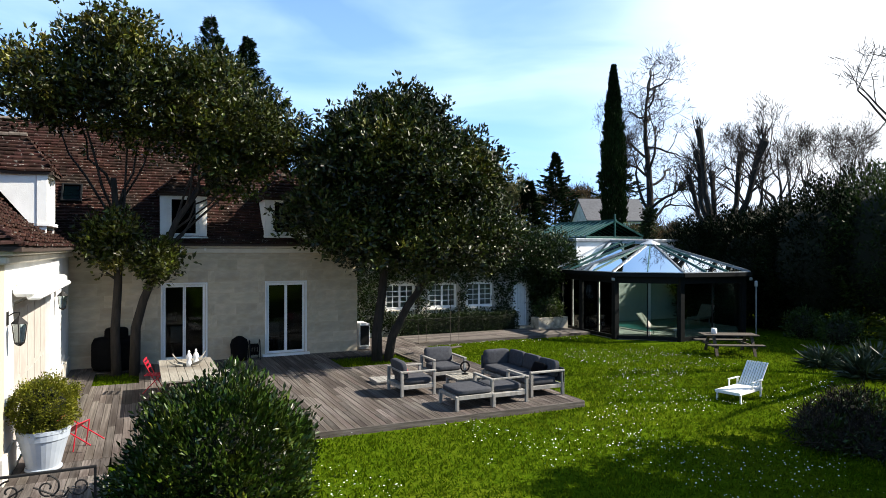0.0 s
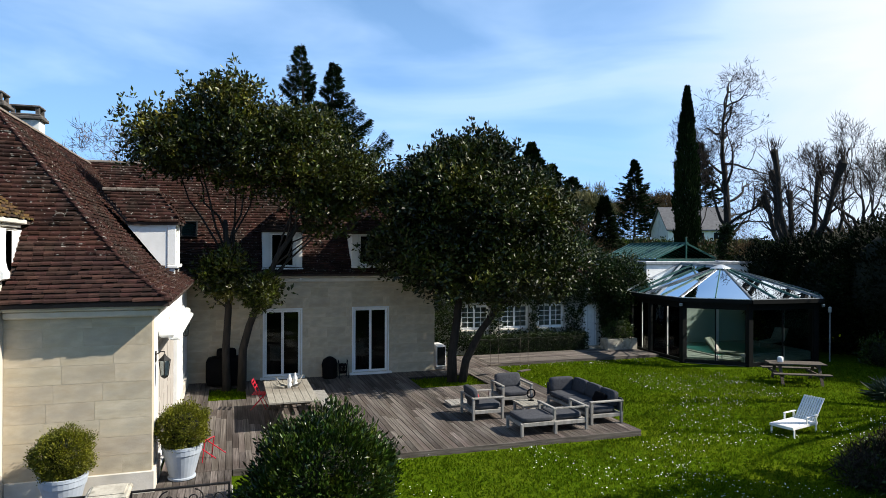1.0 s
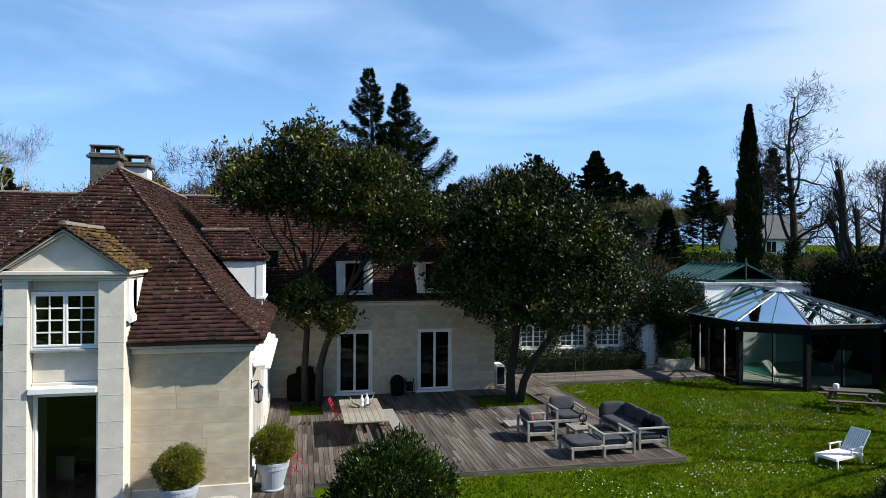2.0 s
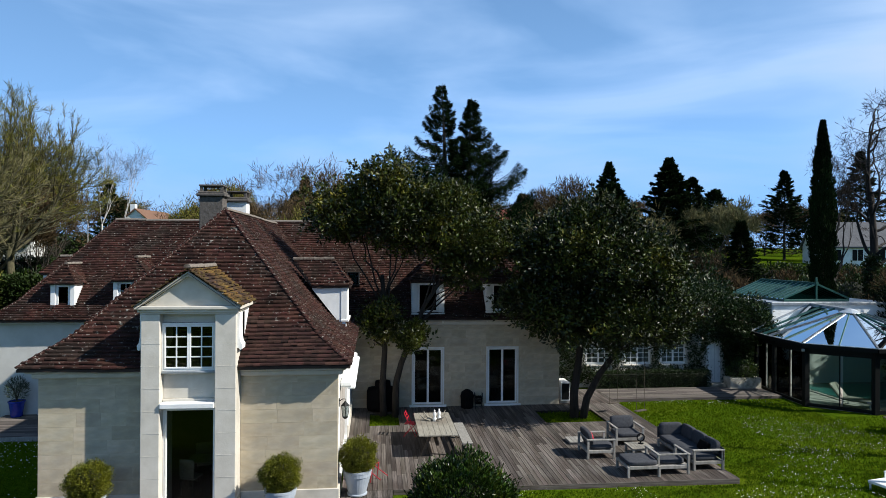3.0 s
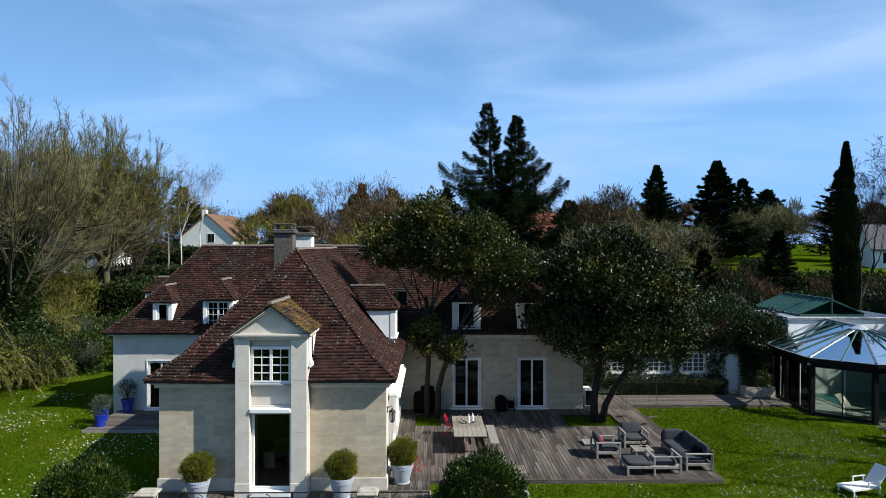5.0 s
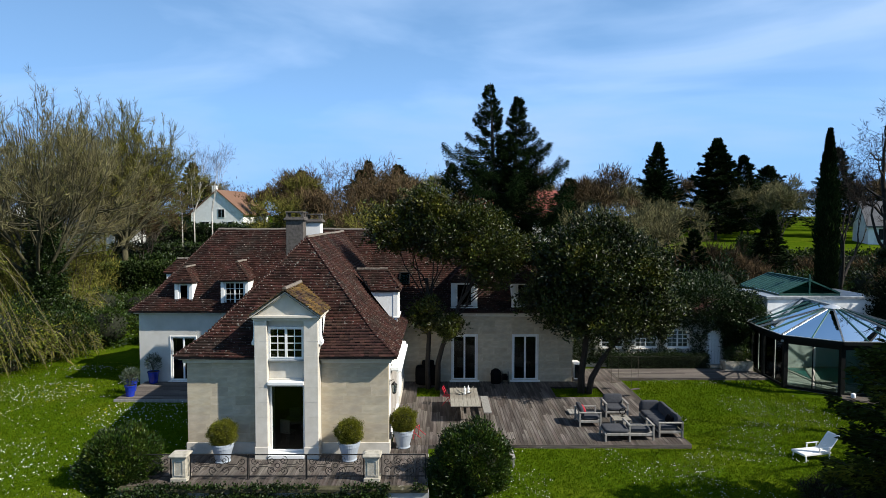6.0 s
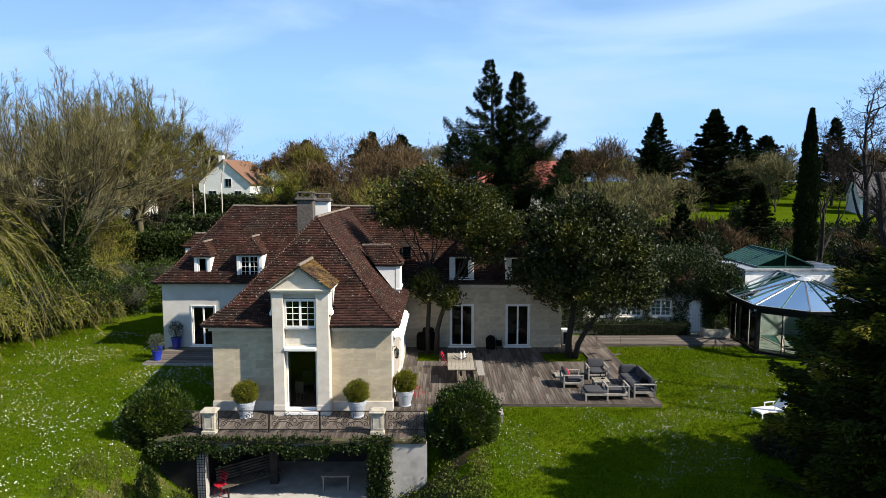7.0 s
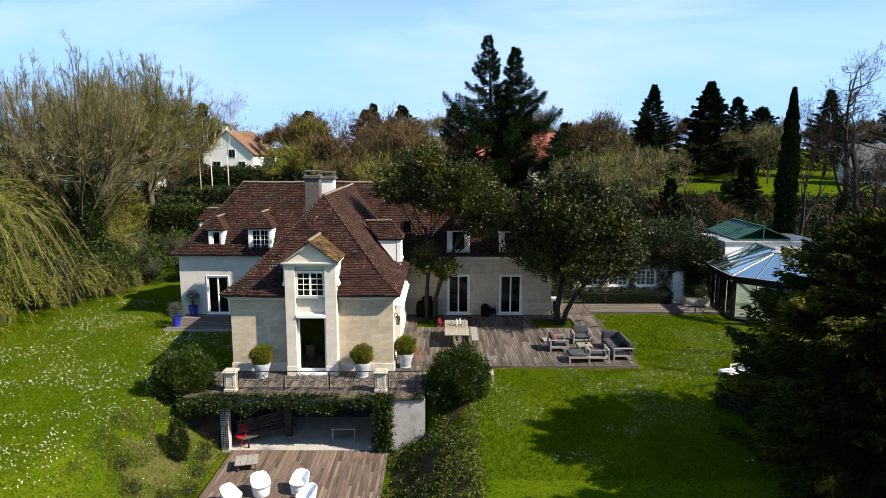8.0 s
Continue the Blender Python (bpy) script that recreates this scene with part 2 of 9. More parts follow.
BRICKDARK = mat("sooty_stone", (0.07, 0.062, 0.055), (0.17, 0.15, 0.135), 7, 0.95, 0.6, 18)
GLASS = glass_mat("window_glass", (0.6, 0.64, 0.64), 0.0, 1.32)
ROOFGLASS = glass_mat("roof_glass", (0.24, 0.40, 0.38), 0.02, 1.14)
PAVGLASS = glass_mat("pavilion_glass", (0.62, 0.70, 0.67), 0.0, 1.3)
DIMGLASS = glass_mat("dim_window_glass", (0.5, 0.54, 0.54), 0.0, 1.07)
# beige puts the half-shade under awning and trees into the shutter colour
SHUTTER = mat("half_shade_shutter_paint", (0.53, 0.485, 0.435), (0.62, 0.575, 0.525), 4, 0.7, 0.05, 30, stain=(0.45, 0.41, 0.36), stain_scale=1.2, tone=0.66)
VOILE = mat("white_voile", (0.72, 0.72, 0.70), (0.82, 0.82, 0.80), 4, 0.9, 0.1, stretch=(14, 14, 0.3), translucent=0.2, tone=1.0)
TEAL = mat("pool_teal", (0.03, 0.16, 0.15), (0.05, 0.22, 0.2), 2, 0.3, 0.02)
LAWN = mat("lawn_soil_grass", (0.046, 0.086, 0.003), (0.082, 0.128, 0.006), 5.0, 1.0, 1.0, 40, stain=(0.105, 0.138, 0.008), stain_scale=0.35, stain_at=0.5, spec=0.0, tone=0.76, speck=(0.028, 0.058, 0.002), speck_scale=14, speck_at=0.56)
GRASS = mat("grass_blades", (0.064, 0.116, 0.003), (0.112, 0.168, 0.007), 0.5, 0.8, 0.0, stain=(0.135, 0.175, 0.010), island=0.4, stain_scale=0.4, spec=0.0, translucent=0.35, tone=0.80)
DAISY = mat("white_petals", (0.75, 0.75, 0.7), (0.85, 0.85, 0.8), 5, 0.7, 0.0, tone=1.0)
BARK = mat("bark", (0.035, 0.027, 0.02), (0.085, 0.07, 0.055), 7, 0.95, 0.7, 25, stretch=(2, 2, 0.4))
BARK_DARK = mat("dark_bark", (0.018, 0.015, 0.012), (0.045, 0.037, 0.03), 7, 0.95, 0.7, 25, stretch=(2, 2, 0.4))
BARK_PALE = mat("pale_bark", (0.10, 0.088, 0.045), (0.20, 0.175, 0.10), 6, 0.95, 0.6, 25, stretch=(2, 2, 0.4))
BARK_OLIVE = mat("olive_bark", (0.045, 0.041, 0.020), (0.12, 0.108, 0.058), 6, 0.95, 0.6, 25, stretch=(2, 2, 0.4))
BIRCHBARK = mat("birch_bark", (0.34, 0.32, 0.29), (0.48, 0.46, 0.42), 5, 0.8, 0.3, stain=(0.1, 0.09, 0.08), stain_scale=4, stain_at=0.62, tone=1.0)
TWIG_OLIVE = mat("olive_twigs", (0.085, 0.082, 0.014), (0.25, 0.235, 0.055), 0.4, 0.9, 0.0, island=0.5, spec=0.05, tone=0.66)
TWIG_BROWN = mat("brown_twigs", (0.070, 0.046, 0.024), (0.18, 0.125, 0.066), 0.4, 0.9, 0.0, island=0.45, spec=0.05, tone=0.66)
TWIG_BLACK = mat("dark_twigs", (0.022, 0.017, 0.013), (0.05, 0.038, 0.03), 0.4, 0.9, 0.0, island=0.35, spec=0.1)
TWIG_GREY = mat("grey_twigs", (0.105, 0.096, 0.045), (0.27, 0.245, 0.115), 0.4, 0.9, 0.0, island=0.45, spec=0.05, tone=0.66)
YOUNG = mat("young_spring_leaf", (0.10, 0.135, 0.012), (0.19, 0.22, 0.022), 0.5, 0.6, 0.0, stain=(0.26, 0.24, 0.03), island=0.35, spec=0.2, translucent=0.3)
MAGNOLIA = mat("magnolia_leaf", (0.008, 0.016, 0.002), (0.078, 0.090, 0.008), 0.6, 0.40, 0.0, stain=(0.19, 0.165, 0.016), island=0.8, spec=0.28, stain_scale=0.55, stain_at=0.58, translucent=0.12)
MAGNOLIA_DARK = mat("dark_magnolia_leaf", (0.005, 0.010, 0.0015), (0.044, 0.056, 0.007), 0.6, 0.40, 0.0, stain=(0.095, 0.090, 0.010), island=0.85, spec=0.28, stain_scale=0.6, stain_at=0.60, translucent=0.05, tone=0.9)
# the screen's deep shade is put into this near-black green
EVERDARK = mat("shade_darkened_leaf", (0.003, 0.007, 0.0012), (0.012, 0.020, 0.0028), 0.6, 0.6, 0.0, island=0.5, spec=0.08)
LAUREL = mat("laurel_leaf", (0.010, 0.028, 0.003), (0.054, 0.092, 0.009), 0.9, 0.36, 0.0, stain=(0.13, 0.15, 0.012), island=0.7, spec=0.36, stain_scale=2.2, stain_at=0.57, translucent=0.10)
BOX = mat("box_leaf", (0.085, 0.095, 0.006), (0.19, 0.19, 0.012), 3, 0.5, 0.0, island=0.4, spec=0.3, translucent=0.25, tone=0.85)
IVY = mat("ivy_leaf", (0.010, 0.025, 0.004), (0.034, 0.062, 0.009), 0.8, 0.45, 0.0, stain=(0.085, 0.092, 0.014), island=0.5, spec=0.25, stain_scale=1.2, stain_at=0.62, translucent=0.12, tone=0.66)
CONIFER = mat("conifer_needle", (0.005, 0.013, 0.003), (0.018, 0.034, 0.008), 0.3, 0.7, 0.0, island=0.5, spec=0.06, translucent=0.05)
CEDARNEEDLE = mat("cedar_needle", (0.003, 0.009, 0.002), (0.015, 0.030, 0.008), 0.3, 0.8, 0.0, island=0.5, spec=0.03, translucent=0.04)
THUJA = mat("thuja_spray", (0.008, 0.014, 0.002), (0.034, 0.046, 0.006), 0.5, 0.7, 0.0, stain=(0.17, 0.150, 0.014), island=0.5, spec=0.08, stain_scale=0.8, stain_at=0.54, translucent=0.06, tone=1.0)
IVY_BANK = mat("bank_ivy_leaf", (0.060, 0.090, 0.010), (0.14, 0.17, 0.022), 0.8, 0.55, 0.0, stain=(0.14, 0.14, 0.035), island=0.5, spec=0.2, stain_scale=0.8, stain_at=0.55, translucent=0.2, tone=0.72)
HEDGE = mat("hedge_leaf", (0.018, 0.036, 0.005), (0.048, 0.078, 0.010), 0.5, 0.6, 0.0, stain=(0.12, 0.14, 0.014), island=0.45, spec=0.2, stain_scale=0.4, stain_at=0.6, translucent=0.15, tone=0.66)
YUCCA = mat("yucca_blade", (0.030, 0.050, 0.028), (0.085, 0.11, 0.06), 1, 0.4, 0.0, island=0.4, spec=0.4)
DRYGRASS = mat("rough_bank_turf", (0.070, 0.075, 0.022), (0.125, 0.120, 0.045), 6, 1.0, 0.8, 30, stain=(0.048, 0.080, 0.006), stain_scale=0.9, stain_at=0.44, spec=0.0, tone=0.72)
LITTER = mat("leaf_litter_soil", (0.035, 0.028, 0.014), (0.085, 0.066, 0.036), 9, 1.0, 0.8, 30, stain=(0.045, 0.062, 0.008), stain_scale=1.4, stain_at=0.52, spec=0.0, tone=0.8)
YELLOWPETAL = mat("yellow_petals", (0.62, 0.52, 0.01), (0.72, 0.62, 0.02), 5, 0.7, 0.0, tone=1.0)
REDTILE = mat("far_red_tile", (0.24, 0.07, 0.05), (0.32, 0.10, 0.07), 3, 0.85, 0.3, 12, island=0.1)
ORANGETILE = mat("far_brown_tile", (0.17, 0.09, 0.055), (0.24, 0.13, 0.08), 3, 0.85, 0.3, 12)
SLATE = mat("far_slate", (0.075, 0.075, 0.078), (0.13, 0.13, 0.135), 3, 0.6, 0.2, 12)
# the undercroft's shade is put into this near-black wall colour
DARKWALL = mat("wall_darkened_for_shade", (0.022, 0.020, 0.018), (0.05, 0.047, 0.041), 3, 0.95, 0.3)

# ---- mesh tools ----


class Shape:
    """Collects vertices and faces for one mesh; T is a transform laid on all that is added."""

    def __init__(self, T=None):
        self.v, self.f, self.T = [], [], T

    def add(self, vs, fs):
        k = len(self.v)
        if self.T is None:
            self.v.extend(tuple(p) for p in vs)
        else:
            self.v.extend(tuple(self.T @ Vector(p)) for p in vs)
        self.f.extend(tuple(i + k for i in f) for f in fs)

    def box(self, x0, x1, y0, y1, z0, z1, b=0.0):
        if x1 < x0: x0, x1 = x1, x0
        if y1 < y0: y0, y1 = y1, y0
        if z1 < z0: z0, z1 = z1, z0
        b = min(b, (x1 - x0) * 0.45, (y1 - y0) * 0.45, (z1 - z0) * 0.45)
        if b <= 0:
            self.add([(x, y, z) for x in (x0, x1) for y in (y0, y1) for z in (z0, z1)],
                     [(0, 1, 3, 2), (4, 6, 7, 5), (0, 4, 5, 1), (2, 3, 7, 6), (0, 2, 6, 4), (1, 5, 7, 3)])
            return
        vs, ix = [], {}
        lim = ((x0, x1), (y0, y1), (z0, z1))
        for sx in (0, 1):
            for sy in (0, 1):
                for sz in (0, 1):
                    for ax in range(3):
                        p = []
                        for a, s in enumerate((sx, sy, sz)):
                            p.append(lim[a][s] if a == ax else lim[a][s] + (b if s == 0 else -b))
                        ix[(sx, sy, sz, ax)] = len(vs)
                        vs.append(p)
        fs = []
        for ax in range(3):
            o = [a for a in range(3) if a != ax]
            for s in (0, 1):
                q = []
                for t, u in ((0, 0), (1, 0), (1, 1), (0, 1)):
                    k = [0, 0, 0]
                    k[ax], k[o[0]], k[o[1]] = s, t, u
                    q.append(ix[(*k, ax)])
                fs.append(tuple(q))
        for ax in range(3):
            o = [a for a in range(3) if a != ax]
            for t in (0, 1):
                for u in (0, 1):
                    k0, k1 = [0, 0, 0], [0, 0, 0]
                    k0[ax], k1[ax] = 0, 1
                    k0[o[0]] = k1[o[0]] = t
                    k0[o[1]] = k1[o[1]] = u
                    fs.append((ix[(*k0, o[0])], ix[(*k1, o[0])], ix[(*k1, o[1])], ix[(*k0, o[1])]))
        for sx in (0, 1):
            for sy in (0, 1):
                for sz in (0, 1):
                    fs.append(tuple(ix[(sx, sy, sz, a)] for a in range(3)))
        self.add(vs, fs)

    def prism(self, poly, d0, d1, axis="y"):
        """A polygon drawn out along an axis."""
        n = len(poly)
        put = {"x": lambda p, d: (d, p[0], p[1]), "y": lambda p, d: (p[0], d, p[1]), "z": lambda p, d: (p[0], p[1], d)}[axis]
        self.add([put(p, d0) for p in poly] + [put(p, d1) for p in poly],
                 [tuple(range(n)), tuple(range(2 * n - 1, n - 1, -1))] + [(i, i + n, (i + 1) % n + n, (i + 1) % n) for i in range(n)])

    def tube(self, pts, radii, sides=6, cap=True):
        pts = [Vector(p) for p in pts]
        if not hasattr(radii, "__len__"):
            radii = [radii] * len(pts)
        vs, fs = [], []
        ref = Vector((0, 0, 1)) if abs((pts[-1] - pts[0]).normalized().z) < 0.9 else Vector((1, 0, 0))
        for i, p in enumerate(pts):
            d = (pts[min(i + 1, len(pts) - 1)] - pts[max(i - 1, 0)]).normalized()
            a = d.cross(ref)
            a = a.normalized() if a.length > 1e-6 else Vector((0, 1, 0))
            c = d.cross(a)
            for k in range(sides):
                w = 2 * math.pi * k / sides
                vs.append(p + (a * math.cos(w) + c * math.sin(w)) * radii[i])
        for i in range(len(pts) - 1):
            for k in range(sides):
                fs.append((i * sides + k, i * sides + (k + 1) % sides, (i + 1) * sides + (k + 1) % sides, (i + 1) * sides + k))
        if cap:
            fs += [tuple(range(sides - 1, -1, -1)), tuple(range((len(pts) - 1) * sides, len(pts) * sides))]
        self.add(vs, fs)

    def lathe(self, prof, cx=0, cy=0, n=20):
        """Turned profile of (radius, height) round a vertical axis."""
        vs = [(cx + r * math.cos(2 * math.pi * k / n), cy + r * math.sin(2 * math.pi * k / n), z) for r, z in prof for k in range(n)]
        fs = [(i * n + k, i * n + (k + 1) % n, (i + 1) * n + (k + 1) % n, (i + 1) * n + k) for i in range(len(prof) - 1) for k in range(n)]
        self.add(vs, fs + [tuple(range(n - 1, -1, -1)), tuple(range((len(prof) - 1) * n, len(prof) * n))])


def mesh_of(name, sh, material, smooth=False):
    me = bpy.data.meshes.new(name)
    me.from_pydata([tuple(p) for p in sh.v], [], sh.f)
    if material:
        me.materials.append(material)
    if smooth:
        me.polygons.foreach_set("use_smooth", np.ones(len(me.polygons), dtype=bool))
    me.update()
    return me


def part(name, sh, material, parent=None, label="", smooth=False, kind=""):
    me = sh if isinstance(sh, bpy.types.Mesh) else mesh_of(name, sh, material, smooth)
    ob = new(name, me)
    if parent is not None:
        ob.parent = parent
    return tagged(ob, label, kind=kind)


def thing(name, label, category, at=(0, 0, 0), turn=0, group="", kind=""):
    ob = new(name)
    ob.empty_display_size = 0.1
    ob.matrix_world = pose(*at, 0, 0, turn)
    return tagged(ob, label, category, group, kind)


def arr_mesh(name, V, sizes, material):
    """A mesh from a numpy array of face corners, each face its own corners; sizes: corners per face."""
    me = bpy.data.meshes.new(name)
    n = len(V)
    me.vertices.add(n)
    me.vertices.foreach_set("co", np.asarray(V, dtype=np.float32).ravel())
    me.loops.add(n)
    me.loops.foreach_set("vertex_index", np.arange(n, dtype=np.int32))
    nf = n // sizes
    me.polygons.add(nf)
    me.polygons.foreach_set("loop_start", np.arange(0, n, sizes, dtype=np.int32))
    me.materials.append(material)
    me.update(calc_edges=True)
    return me


def leaf_mesh(name, P, D, L, W, material, rng, droop=0.0, fold=0.25):
    """Pointed leaves at P that grow along D, of length L and width W: two folded quads each, joined at the rib."""
    n = len(P)
    D = D / np.linalg.norm(D, axis=1, keepdims=True)
    R = rng.normal(size=(n, 3))
    S = np.cross(D, R)
    S /= np.linalg.norm(S, axis=1, keepdims=True) + 1e-9
    N = np.cross(S, D)
    L = (L * rng.uniform(0.7, 1.2, n))[:, None]
    W = (W * rng.uniform(0.75, 1.2, n))[:, None]
    tip = P + D * L
    tip[:, 2] -= droop * L[:, 0]
    mid = P + D * L * 0.5 
    a = mid + S * W * 0.5 + N * W * fold
    b = mid - S * W * 0.5 + N * W * fold
    V = np.stack([P, a, tip, b], axis=1).reshape(-1, 3)
    me = bpy.data.meshes.new(name)
    me.vertices.add(4 * n)
    me.vertices.foreach_set("co", V.astype(np.float32).ravel())
    k = np.arange(n, dtype=np.int32)[:, None] * 4
    tri = np.concatenate([k, k + 1, k + 2, k, k + 2, k + 3], axis=1).ravel()
    me.loops.add(len(tri))
    me.loops.foreach_set("vertex_index", tri)
    me.polygons.add(2 * n)
    me.polygons.foreach_set("loop_start", np.arange(0, 6 * n, 3, dtype=np.int32))
    me.materials.append(material)
    me.update(calc_edges=True)
    return me


def on_ellipsoid(rng, n, c, r, inner=0.75, flat=None):
    """Points in the outer shell of an uneven ellipsoid, and the ways out of it."""
    d = rng.normal(size=(n, 3))
    d /= np.linalg.norm(d, axis=1, keepdims=True)
    lump = 1 + 0.13 * np.sin(d[:, 0] * 5 + c[0]) * np.cos(d[:, 2] * 6 + c[1]) + 0.1 * np.sin(d[:, 1] * 9 + c[2] * 3)
    k = (rng.uniform(inner ** 3, 1, n) ** (1 / 3)) * lump
    p = np.array(c) + d * np.array(r) * k[:, None]
    out = d / np.array(r)
    return p, out / np.linalg.norm(out, axis=1, keepdims=True)

# ---- ground: one sheet, with the sunken court before the terrace and a rise behind the house ----


def smooth(t):
    t = min(max(t, 0.0), 1.0)
    return t * t * (3 - 2 * t)


def ground_z(x, y):
    z = -0.13 - 0.02 * min(max(12 - y, 0), 12)
    z += 5.0 * smooth((y - 33) / 34) + 0.03 * min(max(y - 67, 0), 120)
    dl, dr = max(-8.95 - x, 0.0), max(x + 2.25, 0.0)
    if y < 9.2 or x < -10.9:
        k = (1 - smooth(dl / (3.4 + 0.4 * max(0.0, 8 - y)))) * (1 - smooth(dr / 3.5))
        if x < -10.9:
            k *= smooth((13.0 - y) / 4.5)
        z = z * (1 - k) - 2.45 * k
    elif y < 12.3 and -9.4 < x < -2.0:
        z = -2.7
    return z


def steps(a, b, s, far):
    mid = list(np.arange(a, b + 1e-6, s))
    lo, hi, d = [], [], s
    while d < far:
        d *= 1.5
        lo.insert(0, (lo[0] if lo else a) - d)
        hi.append((hi[-1] if hi else b) + d)
    return lo + mid + hi


gx, gy = steps(-34, 36, 0.45, 900), steps(-18, 60, 0.45, 900)
gs = Shape()
gs.v = [(x, y, ground_z(x, y) + 0.03 * noise.noise((x * 0.35, y * 0.35, 0.0))) for y in gy for x in gx]
W_ = len(gx)
gs.f = [(j * W_ + i, j * W_ + i + 1, (j + 1) * W_ + i + 1, (j + 1) * W_ + i) for j in range(len(gy) - 1) for i in range(W_ - 1)]
ground = part("ground", gs, LAWN, smooth=True)
tagged(ground, "sunny mown lawn with daisies, sloping to a sunken court", "lawn", kind="structure")

# ---- walls and openings ----


def minus(rect, holes):
    """What is left of a rectangle (u0, u1, w0, w1) when the holes are cut from it, as rectangles."""
    out = [rect]
    for h in holes:
        nxt = []
        for a, b, c, d in out:
            if h[0] >= b or h[1] <= a or h[2] >= d or h[3] <= c:
                nxt.append((a, b, c, d))
                continue
            if h[0] > a: nxt.append((a, h[0], c, d))
            if h[1] < b: nxt.append((h[1], b, c, d))
            lo, hi = max(a, h[0]), min(b, h[1])
            if h[2] > c: nxt.append((lo, hi, c, h[2]))
            if h[3] < d: nxt.append((lo, hi, h[3], d))
        out = nxt
    return out


def pierced(sh, u0, u1, w0, w1, holes, d0, d1, put):
    """One connected slab of thickness d0 to d1 with rectangular holes through it."""
    us = sorted({u0, u1, *(min(max(h[i], u0), u1) for h in holes for i in (0, 1))})
    ws = sorted({w0, w1, *(min(max(h[i], w0), w1) for h in holes for i in (2, 3))})
    ix, vs, fs = {}, [], []

    def v(i, j, k):
        if (i, j, k) not in ix:
            ix[(i, j, k)] = len(vs)
            vs.append(put(us[i], ws[j], (d0, d1)[k]))
        return ix[(i, j, k)]

    def solid(i, j):
        if not (0 <= i < len(us) - 1 and 0 <= j < len(ws) - 1):
            return False
        a, b = (us[i] + us[i + 1]) / 2, (ws[j] + ws[j + 1]) / 2
        return not any(h[0] < a < h[1] and h[2] < b < h[3] for h in holes)

    for i in range(len(us) - 1):
        for j in range(len(ws) - 1):
            if not solid(i, j):
                continue
            fs.append((v(i, j, 0), v(i + 1, j, 0), v(i + 1, j + 1, 0), v(i, j + 1, 0)))
            fs.append((v(i, j, 1), v(i, j + 1, 1), v(i + 1, j + 1, 1), v(i + 1, j, 1)))
            for di, dj, p, q in ((-1, 0, (i, j), (i, j + 1)), (1, 0, (i + 1, j + 1), (i + 1, j)), (0, -1, (i + 1, j), (i, j)), (0, 1, (i, j + 1), (i + 1, j + 1))):
                if not solid(i + di, j + dj):
                    fs.append((v(*p, 0), v(*q, 0), v(*q, 1), v(*p, 1)))
    sh.add(vs, fs)


def wall_y(sh, y0, y1, x0, x1, z0, z1, holes=()):
    pierced(sh, x0, x1, z0, z1, holes, y0, y1, lambda u, w, d: (u, d, w))


def wall_x(sh, x0, x1, y0, y1, z0, z1, holes=()):
    pierced(sh, y0, y1, z0, z1, holes, x0, x1, lambda u, w, d: (d, u, w))


def facing(x, y, z, way):
    """Local x runs along the wall, local y into it, for a wall that looks towards -y, +x or -x."""
    return pose(x, y, z, 0, 0, {"-y": 0, "+x": 90, "-x": -90}[way])


def window(parent, name, T, w, h, leaves=2, cols=1, rows=1, fr=0.06, deep=0.12, bar=0.025, material=None, glass=None, label="", sill=False):
    """A window or glazed door set in an opening whose lower corner is T's origin: frame, bars, panes."""
    material, glass = material or WHITE, glass or GLASS
    win = new(name)
    win.parent = parent
    win.matrix_basis = T
    tagged(win, label)
    f = Shape()
    f.box(0, fr, deep, deep + 0.07, 0, h, 0.006)
    f.box(w - fr, w, deep, deep + 0.07, 0, h, 0.006)
    f.box(fr, w - fr, deep, deep + 0.07, h - fr, h, 0.006)
    f.box(fr, w - fr, deep, deep + 0.07, 0, fr, 0.006)
    part("window_frame", f, material, win)
    lw = (w - 2 * fr) / leaves
    for i in range(leaves):
        a = fr + i * lw
        s = Shape()
        st = 0.045
        s.box(a + 0.003, a + st, deep - 0.012, deep + 0.05, fr + 0.003, h - fr - 0.003, 0.005)
        s.box(a + lw - st, a + lw - 0.003, deep - 0.012, deep + 0.05, fr + 0.003, h - fr - 0.003, 0.005)
        s.box(a + st, a + lw - st, deep - 0.012, deep + 0.05, h - fr - st, h - fr - 0.003, 0.005)
        s.box(a + st, a + lw - st, deep - 0.012, deep + 0.05, fr + 0.003, fr + st, 0.005)
        for c in range(1, cols):
            x = a + st + (lw - 2 * st) * c / cols
            s.box(x - bar / 2, x + bar / 2, deep + 0.0, deep + 0.035, fr + st, h - fr - st)
        for r in range(1, rows):
            z = fr + st + (h - 2 * fr - 2 * st) * r / rows
            s.box(a + st, a + lw - st, deep + 0.002, deep + 0.033, z - bar / 2, z + bar / 2)
        part("casement", s, material, win)
        p = Shape()
        p.box(a + st, a + lw - st, deep + 0.012, deep + 0.018, fr + st, h - fr - st)
        g = part("pane", p, glass, win)
        g.visible_shadow = False
    if sill:
        s = Shape()
        s.box(-0.06, w + 0.06, -0.06, deep + 0.05, -0.07, -0.004, 0.012)
        part("window_sill", s, STONE_PLAIN, win)
    return win


house = thing("house", "cream limestone country house with steep brown clay-tile roofs", "house")

WX0, WX1, WY0 = -9.69, -2.33, 11.82     # projecting wing
MX0, MX1, MY0, MY1 = -16.2, 6.57, 22.2, 29.4    # main range
TH = 0.35

